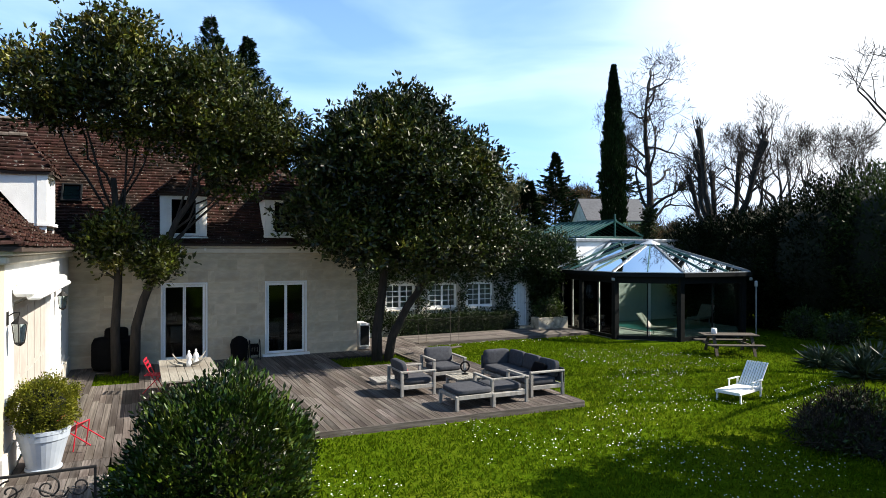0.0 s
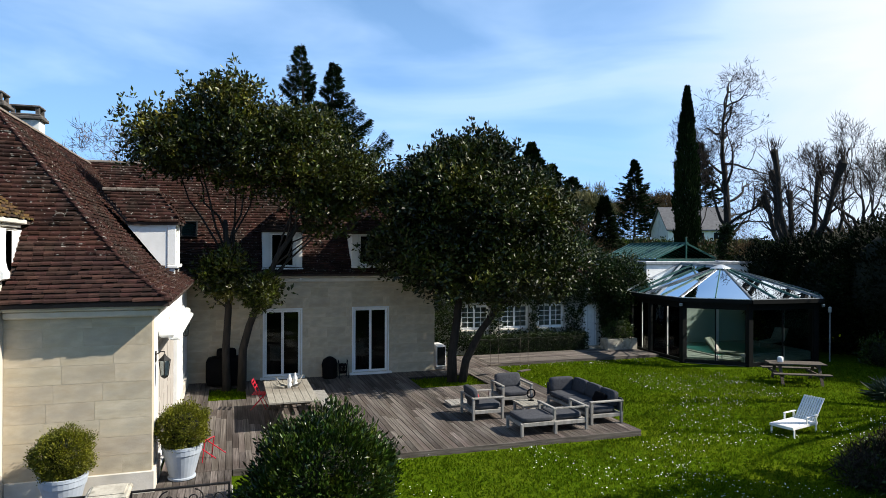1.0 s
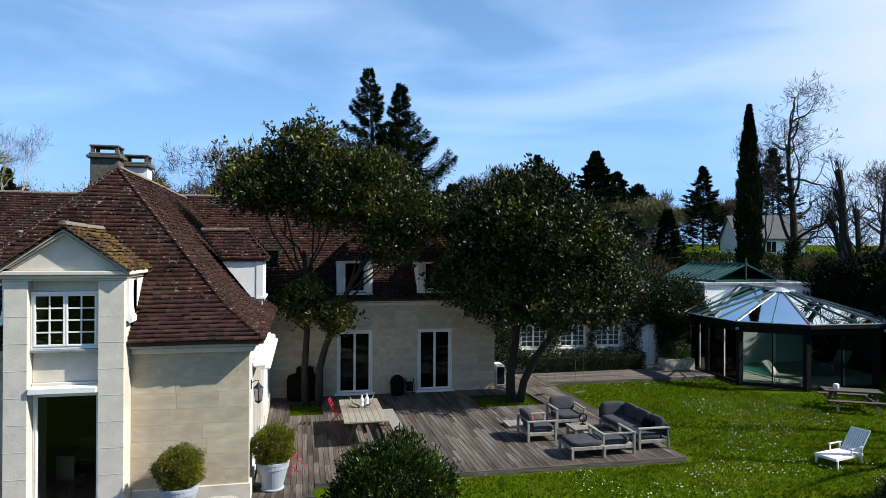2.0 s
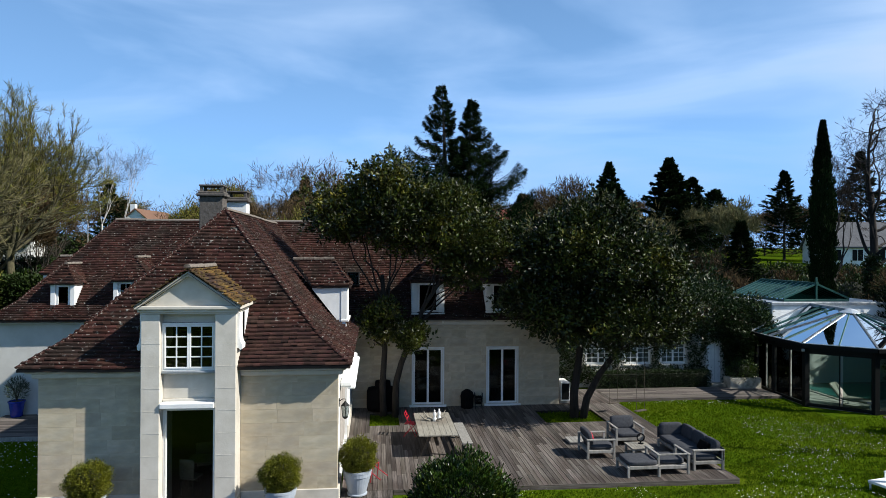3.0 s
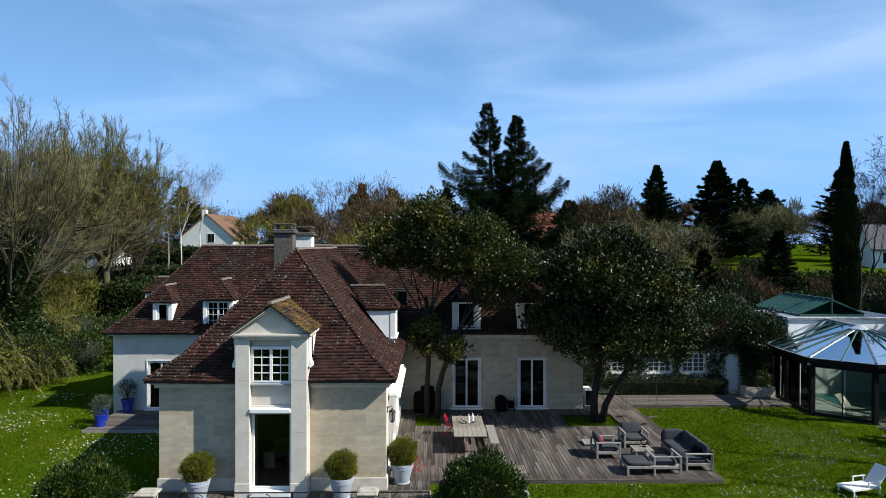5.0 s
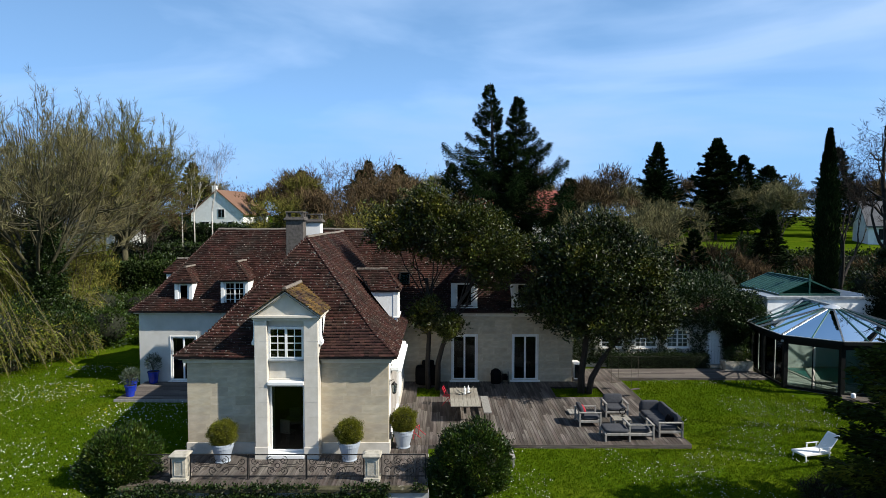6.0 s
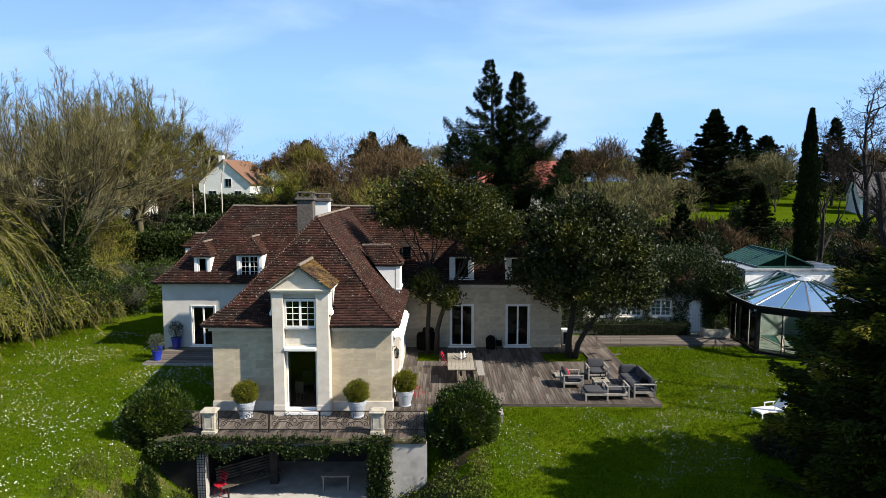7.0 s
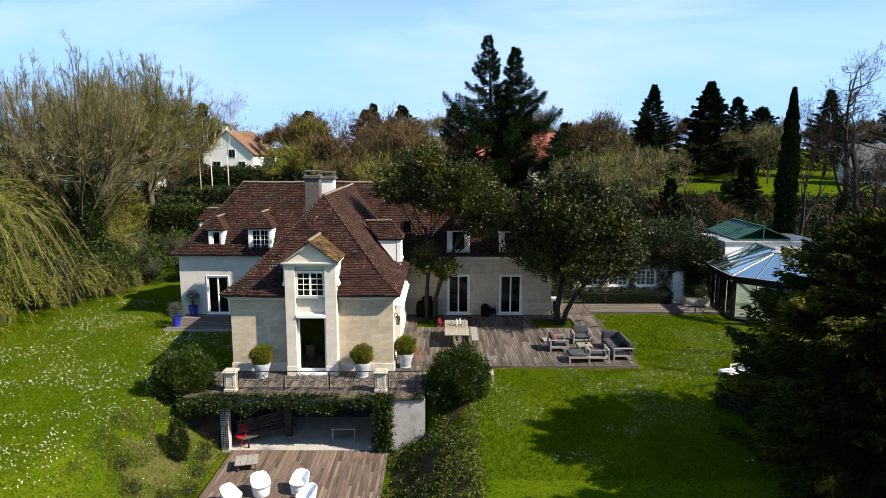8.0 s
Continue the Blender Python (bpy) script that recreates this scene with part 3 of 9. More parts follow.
# wing, front wall: the centre is left open for the tall bay
wing_front = []
for x0, x1 in ((WX0, -7.0), (-4.86, WX1)):
    w = Shape()
    wall_y(w, WY0, WY0 + TH, x0, x1, -0.2, 3.5)
    wing_front.append(part("wall", w, MORTAR, house, "cream limestone ashlar front wall"))
w = Shape()
E_DOOR = (13.0, 17.9, 0.05, 2.7)
wall_x(w, WX1 - TH, WX1 - 0.004, WY0 + TH, MY0 - 0.003, -0.2, 3.5, [E_DOOR])
wing_east = part("wall", w, PLASTER, house, "white rendered side wall")
w = Shape()
wall_x(w, WX0 + 0.004, WX0 + TH, WY0 + TH, MY0 - 0.003, -0.2, 3.5)
part("wall", w, STUCCO, house)
# main range
w = Shape()
D1, D2 = (0.24, 1.5, 0.08, 2.45), (3.43, 4.71, 0.08, 2.45)
LD = (-14.55, -13.25, 0.04, 2.36)
wall_y(w, MY0, MY0 + TH, WX1 - 0.3, MX1, -0.2, 3.75, [D1, D2])
main_front = part("wall", w, MORTAR, house, "shaded cream limestone wall with french windows")
w = Shape()
wall_y(w, MY0, MY0 + TH, MX0, WX0 + 0.3, -0.2, 3.7, [LD])
part("wall", w, STUCCO, house, "pale rendered wall")
w = Shape()
wall_x(w, MX1 - TH, MX1 - 0.003, MY0 + TH, MY1 - TH, -0.2, 3.75)
part("wall", w, STUCCO, house)
w = Shape()
wall_x(w, MX0 + 0.003, MX0 + TH, MY0 + TH, MY1 - TH, -0.2, 3.7)
part("wall", w, STUCCO, house)
w = Shape()
wall_y(w, MY1 - TH, MY1, MX0, MX1, -0.2, 3.7)
part("wall", w, STUCCO, house)
# rooms behind the glass; the dimness indoors is put into the wall colour
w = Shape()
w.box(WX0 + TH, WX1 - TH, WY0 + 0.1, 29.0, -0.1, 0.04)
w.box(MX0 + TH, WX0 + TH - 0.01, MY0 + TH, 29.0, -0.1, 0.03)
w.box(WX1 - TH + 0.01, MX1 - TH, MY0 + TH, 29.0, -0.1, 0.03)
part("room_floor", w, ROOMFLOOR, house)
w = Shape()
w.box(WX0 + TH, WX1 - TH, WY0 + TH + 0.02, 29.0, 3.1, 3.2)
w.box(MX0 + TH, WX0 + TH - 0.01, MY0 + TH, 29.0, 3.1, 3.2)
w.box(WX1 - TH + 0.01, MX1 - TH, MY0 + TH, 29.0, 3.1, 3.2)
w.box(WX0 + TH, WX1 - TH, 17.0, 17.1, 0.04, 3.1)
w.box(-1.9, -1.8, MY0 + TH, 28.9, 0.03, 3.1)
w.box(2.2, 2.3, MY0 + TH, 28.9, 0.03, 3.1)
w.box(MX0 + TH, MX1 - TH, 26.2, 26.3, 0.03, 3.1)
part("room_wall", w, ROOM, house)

# bay: two pilasters, recessed panels, tall door, upper window, pediment
BX0, BX1, BY = -7.07, -4.80, 11.26
for x0, x1 in ((BX0, -6.62), (-5.31, BX1)):
    s = Shape()
    s.box(x0, x1, BY, WY0 + 0.5, -0.1, 4.98, 0.012)
    s.box(x0 - 0.02, x1 + 0.02, BY - 0.025, WY0 - 0.01, -0.1, 0.42, 0.012)
    for z in (0.95, 1.5, 2.05, 2.6, 3.15, 3.7, 4.25):
        s.box(x0 - 0.004, x1 + 0.004, BY - 0.004, BY + 0.2, z, z + 0.008)
    part("pilaster", s, STONE_PLAIN, house, "tall limestone pilaster")
s = Shape()
s.box(-6.616, -5.314, BY + 0.26, BY + 0.6, 2.86, 3.54, 0.01)
part("spandrel", s, STONE_PLAIN, house)
s = Shape()
s.box(-6.616, -5.314, BY + 0.26, BY + 0.6, 4.76, 4.98)
part("window_head", s, STONE_PLAIN, house)
s = Shape()
s.box(-6.616, -5.314, BY + 0.20, BY + 0.6, 2.80, 2.86, 0.01)
part("string_course", s, STONE_PLAIN, house)
s = Shape()
s.box(-6.616, -5.314, BY - 0.05, BY + 0.27, 2.66, 2.80, 0.02)
part("lintel", s, PLASTER, house, "white lintel shelf over the tall door")
s = Shape()
s.box(-6.616, -5.314, BY + 0.10, BY + 0.62, 3.50, 3.56, 0.015)
part("window_sill", s, ZINC, house)
s = Shape()
s.box(-6.616, -5.314, BY - 0.06, BY + 0.4, 0.0, 0.14, 0.015)
part("threshold", s, PLASTER, house)
window(house, "upper_window", facing(-6.616, BY + 0.04, 3.565, "-y"), 1.302, 1.19, 2, 2, 4, fr=0.05, deep=0.1, bar=0.028, label="white casement window with small panes")
window(house, "glazed_door", facing(-6.616, BY + 0.2, 0.145, "-y"), 1.302, 2.5, 1, 1, 1, fr=0.045, deep=0.08, label="tall single-pane glazed door")
s = Shape()
s.box(BX0 - 0.14, BX1 + 0.14, BY - 0.12, WY0 + 0.9, 5.10, 5.19, 0.015)
s.box(BX0 - 0.07, BX1 + 0.07, BY - 0.06, WY0 + 0.8, 5.03, 5.098, 0.015)
s.box(BX0 - 0.02, BX1 + 0.02, BY - 0.015, WY0 + 0.7, 4.984, 5.028, 0.01)
part("cornice", s, STONE_PLAIN, house)
PC = (BX0 + BX1) / 2
s = Shape()
s.prism([(BX0 + 0.06, 5.194), (BX1 - 0.06, 5.194), (PC, 5.93)], BY + 0.02, WY0 + 0.6)
part("pediment", s, STONE_PLAIN, house, "triangular limestone pediment")
s = Shape()
for sg in (-1, 1):
    e = PC + sg * (BX1 - PC + 0.14)
    s.prism([(e, 5.192), (e - sg * 0.16, 5.192), (PC, 5.93), (PC, 6.04)], BY - 0.1, BY + 0.1)
part("raking_cornice", s, STONE_PLAIN, house)
for sg, xe in ((-1, BX0), (1, BX1)):
    s = Shape()
    pr = [(0, 5.0), (0.1, 5.0), (0.09, 4.7), (0.1, 4.4), (0.14, 4.27), (0.21, 4.2), (0.2, 4.1), (0.12, 4.07), (0.07, 4.12), (0, 4.12)]
    s.prism([(xe + sg * a * 0.62, z) for a, z in pr][::sg], BY + 0.12, BY + 0.5)
    part("console", s, PLASTER, house, "white scrolled console beside the bay")
    s = Shape()
    s.prism([(BY + 0.5, 3.7), (WY0 + 1.6, 5.0), (BY + 0.5, 5.0)], xe - 0.03 * (sg > 0) - 0.0, xe + 0.03 * (sg < 0) + 0.0, "x")
    part("cheek", s, PLASTER, house)

# cornices under the eaves and plinths
s = Shape()
for x0, x1 in ((WX0 - 0.22, -7.08), (-4.79, WX1 + 0.22)):
    s.box(x0, x1, WY0 - 0.24, WY0 + 0.05, 3.5, 3.62, 0.02)
    s.box(x0 + (0.1 if x0 < -9 else 0), x1 - (0.1 if x1 > -3 else 0), WY0 - 0.13, WY0 + 0.05, 3.36, 3.498, 0.03)
s.box(WX1 - 0.05, WX1 + 0.22, WY0 + 0.052, MY0 - 0.02, 3.5, 3.62, 0.02)
s.box(WX1 - 0.05, WX1 + 0.12, WY0 + 0.052, MY0 - 0.02, 3.36, 3.498, 0.03)
part("cornice", s, STONE_PLAIN, house, "moulded limestone eaves cornice")
s = Shape()
s.box(WX1 + 0.23, MX1 + 0.2, MY0 - 0.22, MY0 + 0.05, 3.62, 3.72, 0.02)
s.box(WX1 + 0.13, MX1 + 0.1, MY0 - 0.11, MY0 + 0.05, 3.46, 3.618, 0.03)
part("cornice", s, STONE_PLAIN, house)
s = Shape()
s.box(MX0 - 0.2, WX0 - 0.01, MY0 - 0.22, MY0 + 0.05, 3.6, 3.70, 0.02)
part("cornice", s, STUCCO, house)
for q in ((WX0 - 0.05, -7.1, WY0 - 0.05, WY0 + 0.1), (-4.77, WX1 + 0.05, WY0 - 0.05, WY0 + 0.1), (WX1 - 0.1, WX1 + 0.05, WY0 + 0.104, 12.96), (WX1 - 0.1, WX1 + 0.05, 17.94, MY0 - 0.01)):
    s = Shape()
    s.box(*q, -0.1, 0.40, 0.012)
    part("plinth", s, STONE_PLAIN, house, "pale limestone plinth")

# french windows and the wide garden door under its awning
window(house, "french_window", facing(D1[0], MY0, D1[2], "-y"), D1[1] - D1[0], D1[3] - D1[2], 2, fr=0.035, deep=0.06, label="white two-leaf french window")
window(house, "french_window", facing(D2[0], MY0, D2[2], "-y"), D2[1] - D2[0], D2[3] - D2[2], 2, fr=0.035, deep=0.06, label="white two-leaf french window")
window(house, "french_window", facing(LD[0], MY0, LD[2], "-y"), LD[1] - LD[0], LD[3] - LD[2], 2, fr=0.04, deep=0.06, label="french window onto the small side deck")
window(house, "garden_door", facing(WX1, E_DOOR[0], E_DOOR[2], "+x"), E_DOOR[1] - E_DOOR[0], E_DOOR[3] - E_DOOR[2], 5, fr=0.08, deep=0.16, label="wide white glazed garden door")
for (a, b, c, d), y in ((D1, MY0), (D2, MY0), (LD, MY0)):
    s = Shape()
    s.box(a - 0.06, a - 0.003, y - 0.03, y + 0.05, c, d + 0.06, 0.01)
    s.box(b + 0.003, b + 0.06, y - 0.03, y + 0.05, c, d + 0.06, 0.01)
    s.box(a - 0.003, b + 0.003, y - 0.03, y + 0.05, d + 0.003, d + 0.06, 0.01)
    s.box(a - 0.15, b + 0.15, y - 0.12, y + 0.1, -0.02, c - 0.004, 0.01)
    part("door_surround", s, PLASTER, house, "white surround and sill of a french window")
for k in range(5):
    y0 = E_DOOR[0] + 0.1 + k * 0.95 + (0.22 if k == 0 else 0)
    y1 = E_DOOR[0] + 0.1 + (k + 1) * 0.95
    s = Shape()
    n = 40
    pts = [(WX1 - 0.31 + 0.025 * math.sin(i * 1.3), y0 + (y1 - y0) * i / n) for i in range(n + 1)]
    s.prism(pts + [(x - 0.006, y) for x, y in reversed(pts)], 0.1, 2.62, "z")
    part("curtain", s, VOILE, house, "white voile curtain behind the garden door")
    s = Shape()
    s.box(WX1 - 0.13, WX1 - 0.092, y0, y1 - 0.012, 0.12, 2.6, 0.004)
    for z0, z1 in ((0.2, 1.2), (1.3, 2.5)):
        s.box(WX1 - 0.093, WX1 - 0.08, y0 + 0.1, y1 - 0.11, z0, z1, 0.004)
    part("shutter", s, SHUTTER, house, "pale folding shutter leaf, coloured beige for the half-shade")
s = Shape()
s.box(WX1 + 0.01, WX1 + 0.34, 12.8, 18.0, 2.80, 2.98, 0.05)
s.box(WX1 + 0.20, WX1 + 0.42, 12.85, 17.95, 2.74, 2.84, 0.03)
for y in (13.2, 15.4, 17.6):
    s.box(WX1 - 0.01, WX1 + 0.2, y, y + 0.12, 2.98, 3.06, 0.01)
awning = part("awning", s, WHITE, house, "rolled white awning box over the garden door")


def lantern(at, turn):
    L = thing("wall_lantern", "black iron wall lantern with clear panes", "lantern", at, turn, "wall lanterns")
    s = Shape()
    s.box(0, 0.02, -0.05, 0.05, -0.1, 0.12, 0.005)
    s.tube([(0.02, 0, 0.05), (0.1, 0, 0.1), (0.17, 0, 0.1), (0.17, 0, 0.02)], 0.012)
    part("bracket", s, IRON, L)
    s = Shape()
    s.lathe([(0.015, 0.05), (0.03, 0.02), (0.11, -0.06), (0.12, -0.08), (0.02, -0.08)], 0.17, 0, 4)
    s.lathe([(0.02, -0.44), (0.07, -0.4), (0.075, -0.38), (0.02, -0.38)], 0.17, 0, 4)
    for k in range(4):
        a = math.pi / 2 * k
        s.tube([(0.17 + 0.105 * math.cos(a), 0.105 * math.sin(a), -0.08), (0.17 + 0.07 * math.cos(a), 0.07 * math.sin(a), -0.38)], 0.008, 4)
    part("lantern_frame", s, IRON, L)
    s = Shape()
    s.lathe([(0.062, -0.375), (0.094, -0.085)], 0.17, 0, 4)
    part("glazing", s, GLASS, L)
    return L


wl1 = lantern((WX1, 12.38, 2.48), 0)
copy_thing(wl1, pose(WX1, 18.75, 2.5))

# ---- roofs ----


def hgt(d):
    return 0.74 * d if d < 0.9 else 0.666 + 1.122 * (d - 0.9)


def sag(x, y):
    return 0.035 * noise.noise((x * 0.45, y * 0.45, 3.0))


class RoofPlane:
    """A slope over an eaves line from p along U, rising along N; poly is convex, in (u, d)."""

    def __init__(self, p, U, N, z, poly, rise=hgt):
        self.p, self.U, self.N, self.z, self.poly, self.rise = Vector((*p, 0)), Vector((*U, 0)), Vector((*N, 0)), z, poly, rise

    def at(self, u, d, lift=0.0):
        q = self.p + self.U * u + self.N * d
        return Vector((q.x, q.y, self.z + self.rise(d) + sag(q.x, q.y) + lift))

    def span(self, d):
        us = []
        n = len(self.poly)
        for i in range(n):
            (u0, d0), (u1, d1) = self.poly[i], self.poly[(i + 1) % n]
            if abs(d1 - d0) < 1e-9:
                if abs(d - d0) < 1e-9: us += [u0, u1]
            elif min(d0, d1) - 1e-9 <= d <= max(d0, d1) + 1e-9:
                us.append(u0 + (u1 - u0) * (d - d0) / (d1 - d0))
        return (min(us), max(us)) if us else (0, 0)

    def boarding(self, sh, skip=None):
        top = max(d for _, d in self.poly)
        ds = sorted({0.0, 0.3, 0.6, 0.9, *np.linspace(0.9, top, 9)}) if top > 1 else list(np.linspace(0, top, 4))
        vs, fs = [], []
        for d in ds:
            a, b = self.span(d)
            for k in range(13):
                vs.append(self.at(a + (b - a) * k / 12, d, -0.03))
        n = len(vs)
        vs += [v - Vector((0, 0, 0.07)) for v in vs]
        for i in range(len(ds) - 1):
            for k in range(12):
                q = (i * 13 + k, i * 13 + k + 1, (i + 1) * 13 + k + 1, (i + 1) * 13 + k)
                fs += [q, tuple(j + n for j in q[::-1])]
        for k in range(12):
            fs.append((k, k + n, k + 1 + n, k + 1))
        sh.add(vs, fs)

    def tiles(self, rng, row=0.135, wide=0.18, skip=None, first=0):
        """Corner lists of all tiles: lower edge bottom and top, and the upper edge under the next row."""
        out, d, r = [], -0.04, 0
        top = max(q for _, q in self.poly)
        while d < top - 0.03:
            e = 0.01
            sl = math.hypot(1, (self.rise(max(d, 0) + e) - self.rise(max(d, 0))) / e)
            dd = row / sl
            a, b = self.span(min(max(d, 0), top))
            u = a - (wide * 0.5 if r % 2 else 0) + rng.uniform(-0.02, 0.02)
            wob = 0.012 * math.sin(r * 1.7)
            while u < b:
                u0, u1 = max(u, a - 0.02), min(u + wide - 0.004, b + 0.02)
                u += wide * rng.uniform(0.96, 1.04)
                if u1 - u0 < 0.03 or r < first:
                    continue
                m = self.at((u0 + u1) / 2, d)
                if skip and skip(m, d):
                    continue
                j = rng.uniform(-0.008, 0.016)
                lo = d + rng.uniform(-0.01, 0.008)
                l1 = 0.064 + j * 1.2 + wob * 0.3
                l2 = l1 + rng.uniform(-0.006, 0.006)
                A, B = self.at(u0, lo, l1), self.at(u1, lo, l2)
                C, D = self.at(u1, d + dd * 1.12, 0.004), self.at(u0, d + dd * 1.12, 0.004)
                out.append((A - Vector((0, 0, 0.04)), B - Vector((0, 0, 0.04)), A, B, C, D))
            d += dd
            r += 1
        return out


def tile_mesh(name, tiles, material):
    V = np.array([[tuple(p) for p in t] for t in tiles], dtype=np.float32).reshape(-1, 3)
    me = bpy.data.meshes.new(name)
    k = 0
    F = []
    for i in range(len(tiles)):
        k = i * 6
        F += [(k + 2, k + 3, k + 4, k + 5), (k, k + 1, k + 3, k + 2), (k, k + 2, k + 5), (k + 1, k + 4, k + 3)]
    me.from_pydata(V.tolist(), [], F)
    me.materials.append(material)
    return me


OV = 0.38
EW, EM = 3.66, 3.78
ex0, ex1, ey0 = WX0 - OV + 0.05, WX1 + OV - 0.05, WY0 - OV
HALF = (ex1 - ex0) / 2
RCX = (ex0 + ex1) / 2
my0, my1 = MY0 - 0.4, MY1 + 0.4
MH = (my1 - my0) / 2
mx0, mx1 = MX0 - 0.35, MX1 + 0.35
run = my0 - ey0
P_WF = RoofPlane((ex0, ey0), (1, 0), (0, 1), EW, [(0, 0), (2 * HALF, 0), (HALF, HALF)])
P_WE = RoofPlane((ex1, ey0), (0, 1), (-1, 0), EW, [(0, 0), (run, 0), (run + HALF, HALF), (HALF, HALF)])
P_WW = RoofPlane((ex0, ey0), (0, 1), (1, 0), EW, [(0, 0), (run, 0), (run + HALF, HALF), (HALF, HALF)])
P_MF = RoofPlane((mx0, my0), (1, 0), (0, 1), EM, [(0, 0), (mx1 - mx0, 0), (mx1 - mx0 - MH * 0.85, MH), (MH * 0.85, MH)])
P_ML = RoofPlane((mx0, my0), (0, 1), (1, 0), EM, [(0, 0), (2 * MH, 0), (MH, MH * 0.85)], lambda d: hgt(d / 0.85))
P_MR = RoofPlane((mx1, my0), (0, 1), (-1, 0), EM, [(0, 0), (2 * MH, 0), (MH, MH * 0.85)], lambda d: hgt(d / 0.85))
P_MB = RoofPlane((mx0, my1), (1, 0), (0, -1), EM, [(0, 0), (mx1 - mx0, 0), (mx1 - mx0 - MH * 0.85, MH), (MH * 0.85, MH)])


def under_wing(m, d):
    return ex0 + 0.15 < m.x < ex1 - 0.15 and min(m.x - ex0, ex1 - m.x) > d + 0.22


roof = new("roof")
roof.parent = house
tagged(roof, "steep hipped roof of mottled brown clay tiles")
for p in (P_WF, P_WE, P_WW, P_MF, P_ML, P_MR, P_MB):
    s = Shape()
    p.boarding(s)
    part("boarding", s, UNDER, roof)

# little roofs: pediment and dormers
PH = BX1 - PC + 0.12
pr_rise = lambda d: d * (0.88 / PH)
P_PL = RoofPlane((PC - PH, BY - 0.16), (0, 1), (1, 0), 5.2, [(0, 0), (2.2, 0), (3.25, PH), (0, PH)], pr_rise)
P_PR = RoofPlane((PC + PH, BY - 0.16), (0, 1), (-1, 0), 5.2, [(0, 0), (2.2, 0), (3.25, PH), (0, PH)], pr_rise)
for p in (P_PL, P_PR):
    s = Shape()
    p.boarding(s)
    part("boarding", s, UNDER, roof)

rng = np.random.default_rng(5)
DORMER_TILES = []


def dormer(x, y, z, way, w, h, back, rise=0.8, wfr=0.16, cols=2, rows=3, label="white dormer with a small hipped tile roof", side=0.05):
    """A dormer whose front's lower middle is at (x, y, z): pilasters, window, cheeks, hipped roof that runs back into the slope."""
    T = facing(x, y, z, way) @ Matrix.Translation((-w / 2, 0, 0))
    D = new("dormer")
    D.parent = house
    D.matrix_basis = T
    tagged(D, label)
    s = Shape()
    s.box(0, wfr, 0, 0.22, 0, h, 0.012)
    s.box(w - wfr, w, 0, 0.22, 0, h, 0.012)
    s.box(wfr, w - wfr, 0, 0.22, h - 0.1, h, 0.01)
    s.box(-0.03, w + 0.03, -0.06, 0.22, -0.09, -0.002, 0.015)
    part("dormer_front", s, PLASTER, D, "white painted dormer front")
    for a, b in ((0.02, 0.08), (w - 0.08, w - 0.02)):
        s = Shape()
        s.prism([(0.02, -0.45), (back, h - 0.15), (back, h), (0.02, h)], a, b, "x")
        part("cheek", s, PLASTER, D, "white rendered dormer cheek")
    # near-black panel behind the window stands for the unlit room
    s = Shape()
    s.box(wfr + 0.02, w - wfr - 0.02, 0.5, 0.55, 0, h - 0.1)
    part("dark_room", s, DARK_BACKING, D)
    # roof
    hw = w / 2 + side
    sl = lambda d: d * rise / hw
    R3 = T.to_3x3()
    z0 = z + h
    def plane(px, py, U, N, poly):
        q = T @ Vector((px, py, h))
        u, n = R3 @ Vector((*U, 0)), R3 @ Vector((*N, 0))
        return RoofPlane((q.x, q.y), (u.x, u.y), (n.x, n.y), z0, poly, sl)
    b = back + rise / 1.12
    hip = hw * 0.8
    planes = [plane(-side, -0.12, (0, 1), (1, 0), [(0, 0), (back + 0.12, 0), (b + 0.12, hw), (hip, hw)]),
              plane(w + side, -0.12, (0, 1), (-1, 0), [(0, 0), (back + 0.12, 0), (b + 0.12, hw), (hip, hw)]),
              plane(-side, -0.12, (1, 0), (0, 1), [(0, 0), (2 * hw, 0), (hw, hip)])]
    planes[2].rise = lambda d: d * rise / hip
    tl = []
    for p in planes:
        bs = Shape()
        p.boarding(bs)
        part("boarding", bs, UNDER, roof)
        tl += p.tiles(rng)
    DORMER_TILES.extend(tl)
    ridge = (T @ Vector((w / 2, hip - 0.12, h + rise + 0.02)), T @ Vector((w / 2, b, h + rise + 0.02)))
    return D, ridge


ridges = []
for (dx, dy, dz, way, w_, h_, back, rise, fr_) in (
        (0.84, 22.02, 3.98, "-y", 1.38, 1.36, 1.35, 0.75, 0.24),
        (4.02, 22.02, 4.05, "-y", 1.38, 1.27, 1.25, 0.75, 0.24),
        (-13.95, 22.45, 4.14, "-y", 0.94, 1.10, 1.15, 0.72, 0.19),
        (-11.2, 22.25, 3.95, "-y", 1.45, 1.42, 1.4, 0.85, 0.18)):
    D, rg = dormer(dx, dy, dz, way, w_, h_, back, rise, fr_)
    win = window(D, "dormer_window", Matrix.Translation((fr_, 0, 0.004)), w_ - 2 * fr_, h_ - 0.105, 1 if w_ < 1.4 else 2, 1 if w_ < 1.4 else 2, 1 if w_ < 1.4 else 4, fr=0.05, deep=0.06, bar=0.02, glass=DIMGLASS)
    ridges.append(rg)
D, rg = dormer(-2.34, 18.2, 4.2, "+x", 1.5, 1.2, 1.2, 0.85, 0.16)
window(D, "dormer_window", Matrix.Translation((0.16, 0, 0.004)), 1.18, 1.11, 2, 1, 3, fr=0.05, deep=0.06, bar=0.02)
ridges.append(rg)
D, rg = dormer(-15.75, 25.3, 4.55, "-x", 1.3, 1.0, 1.0, 0.7, 0.16)
window(D, "dormer_window", Matrix.Translation((0.16, 0, 0.004)), 0.98, 0.89, 2, 1, 2, fr=0.05, deep=0.06, bar=0.02)
ridges.append(rg)

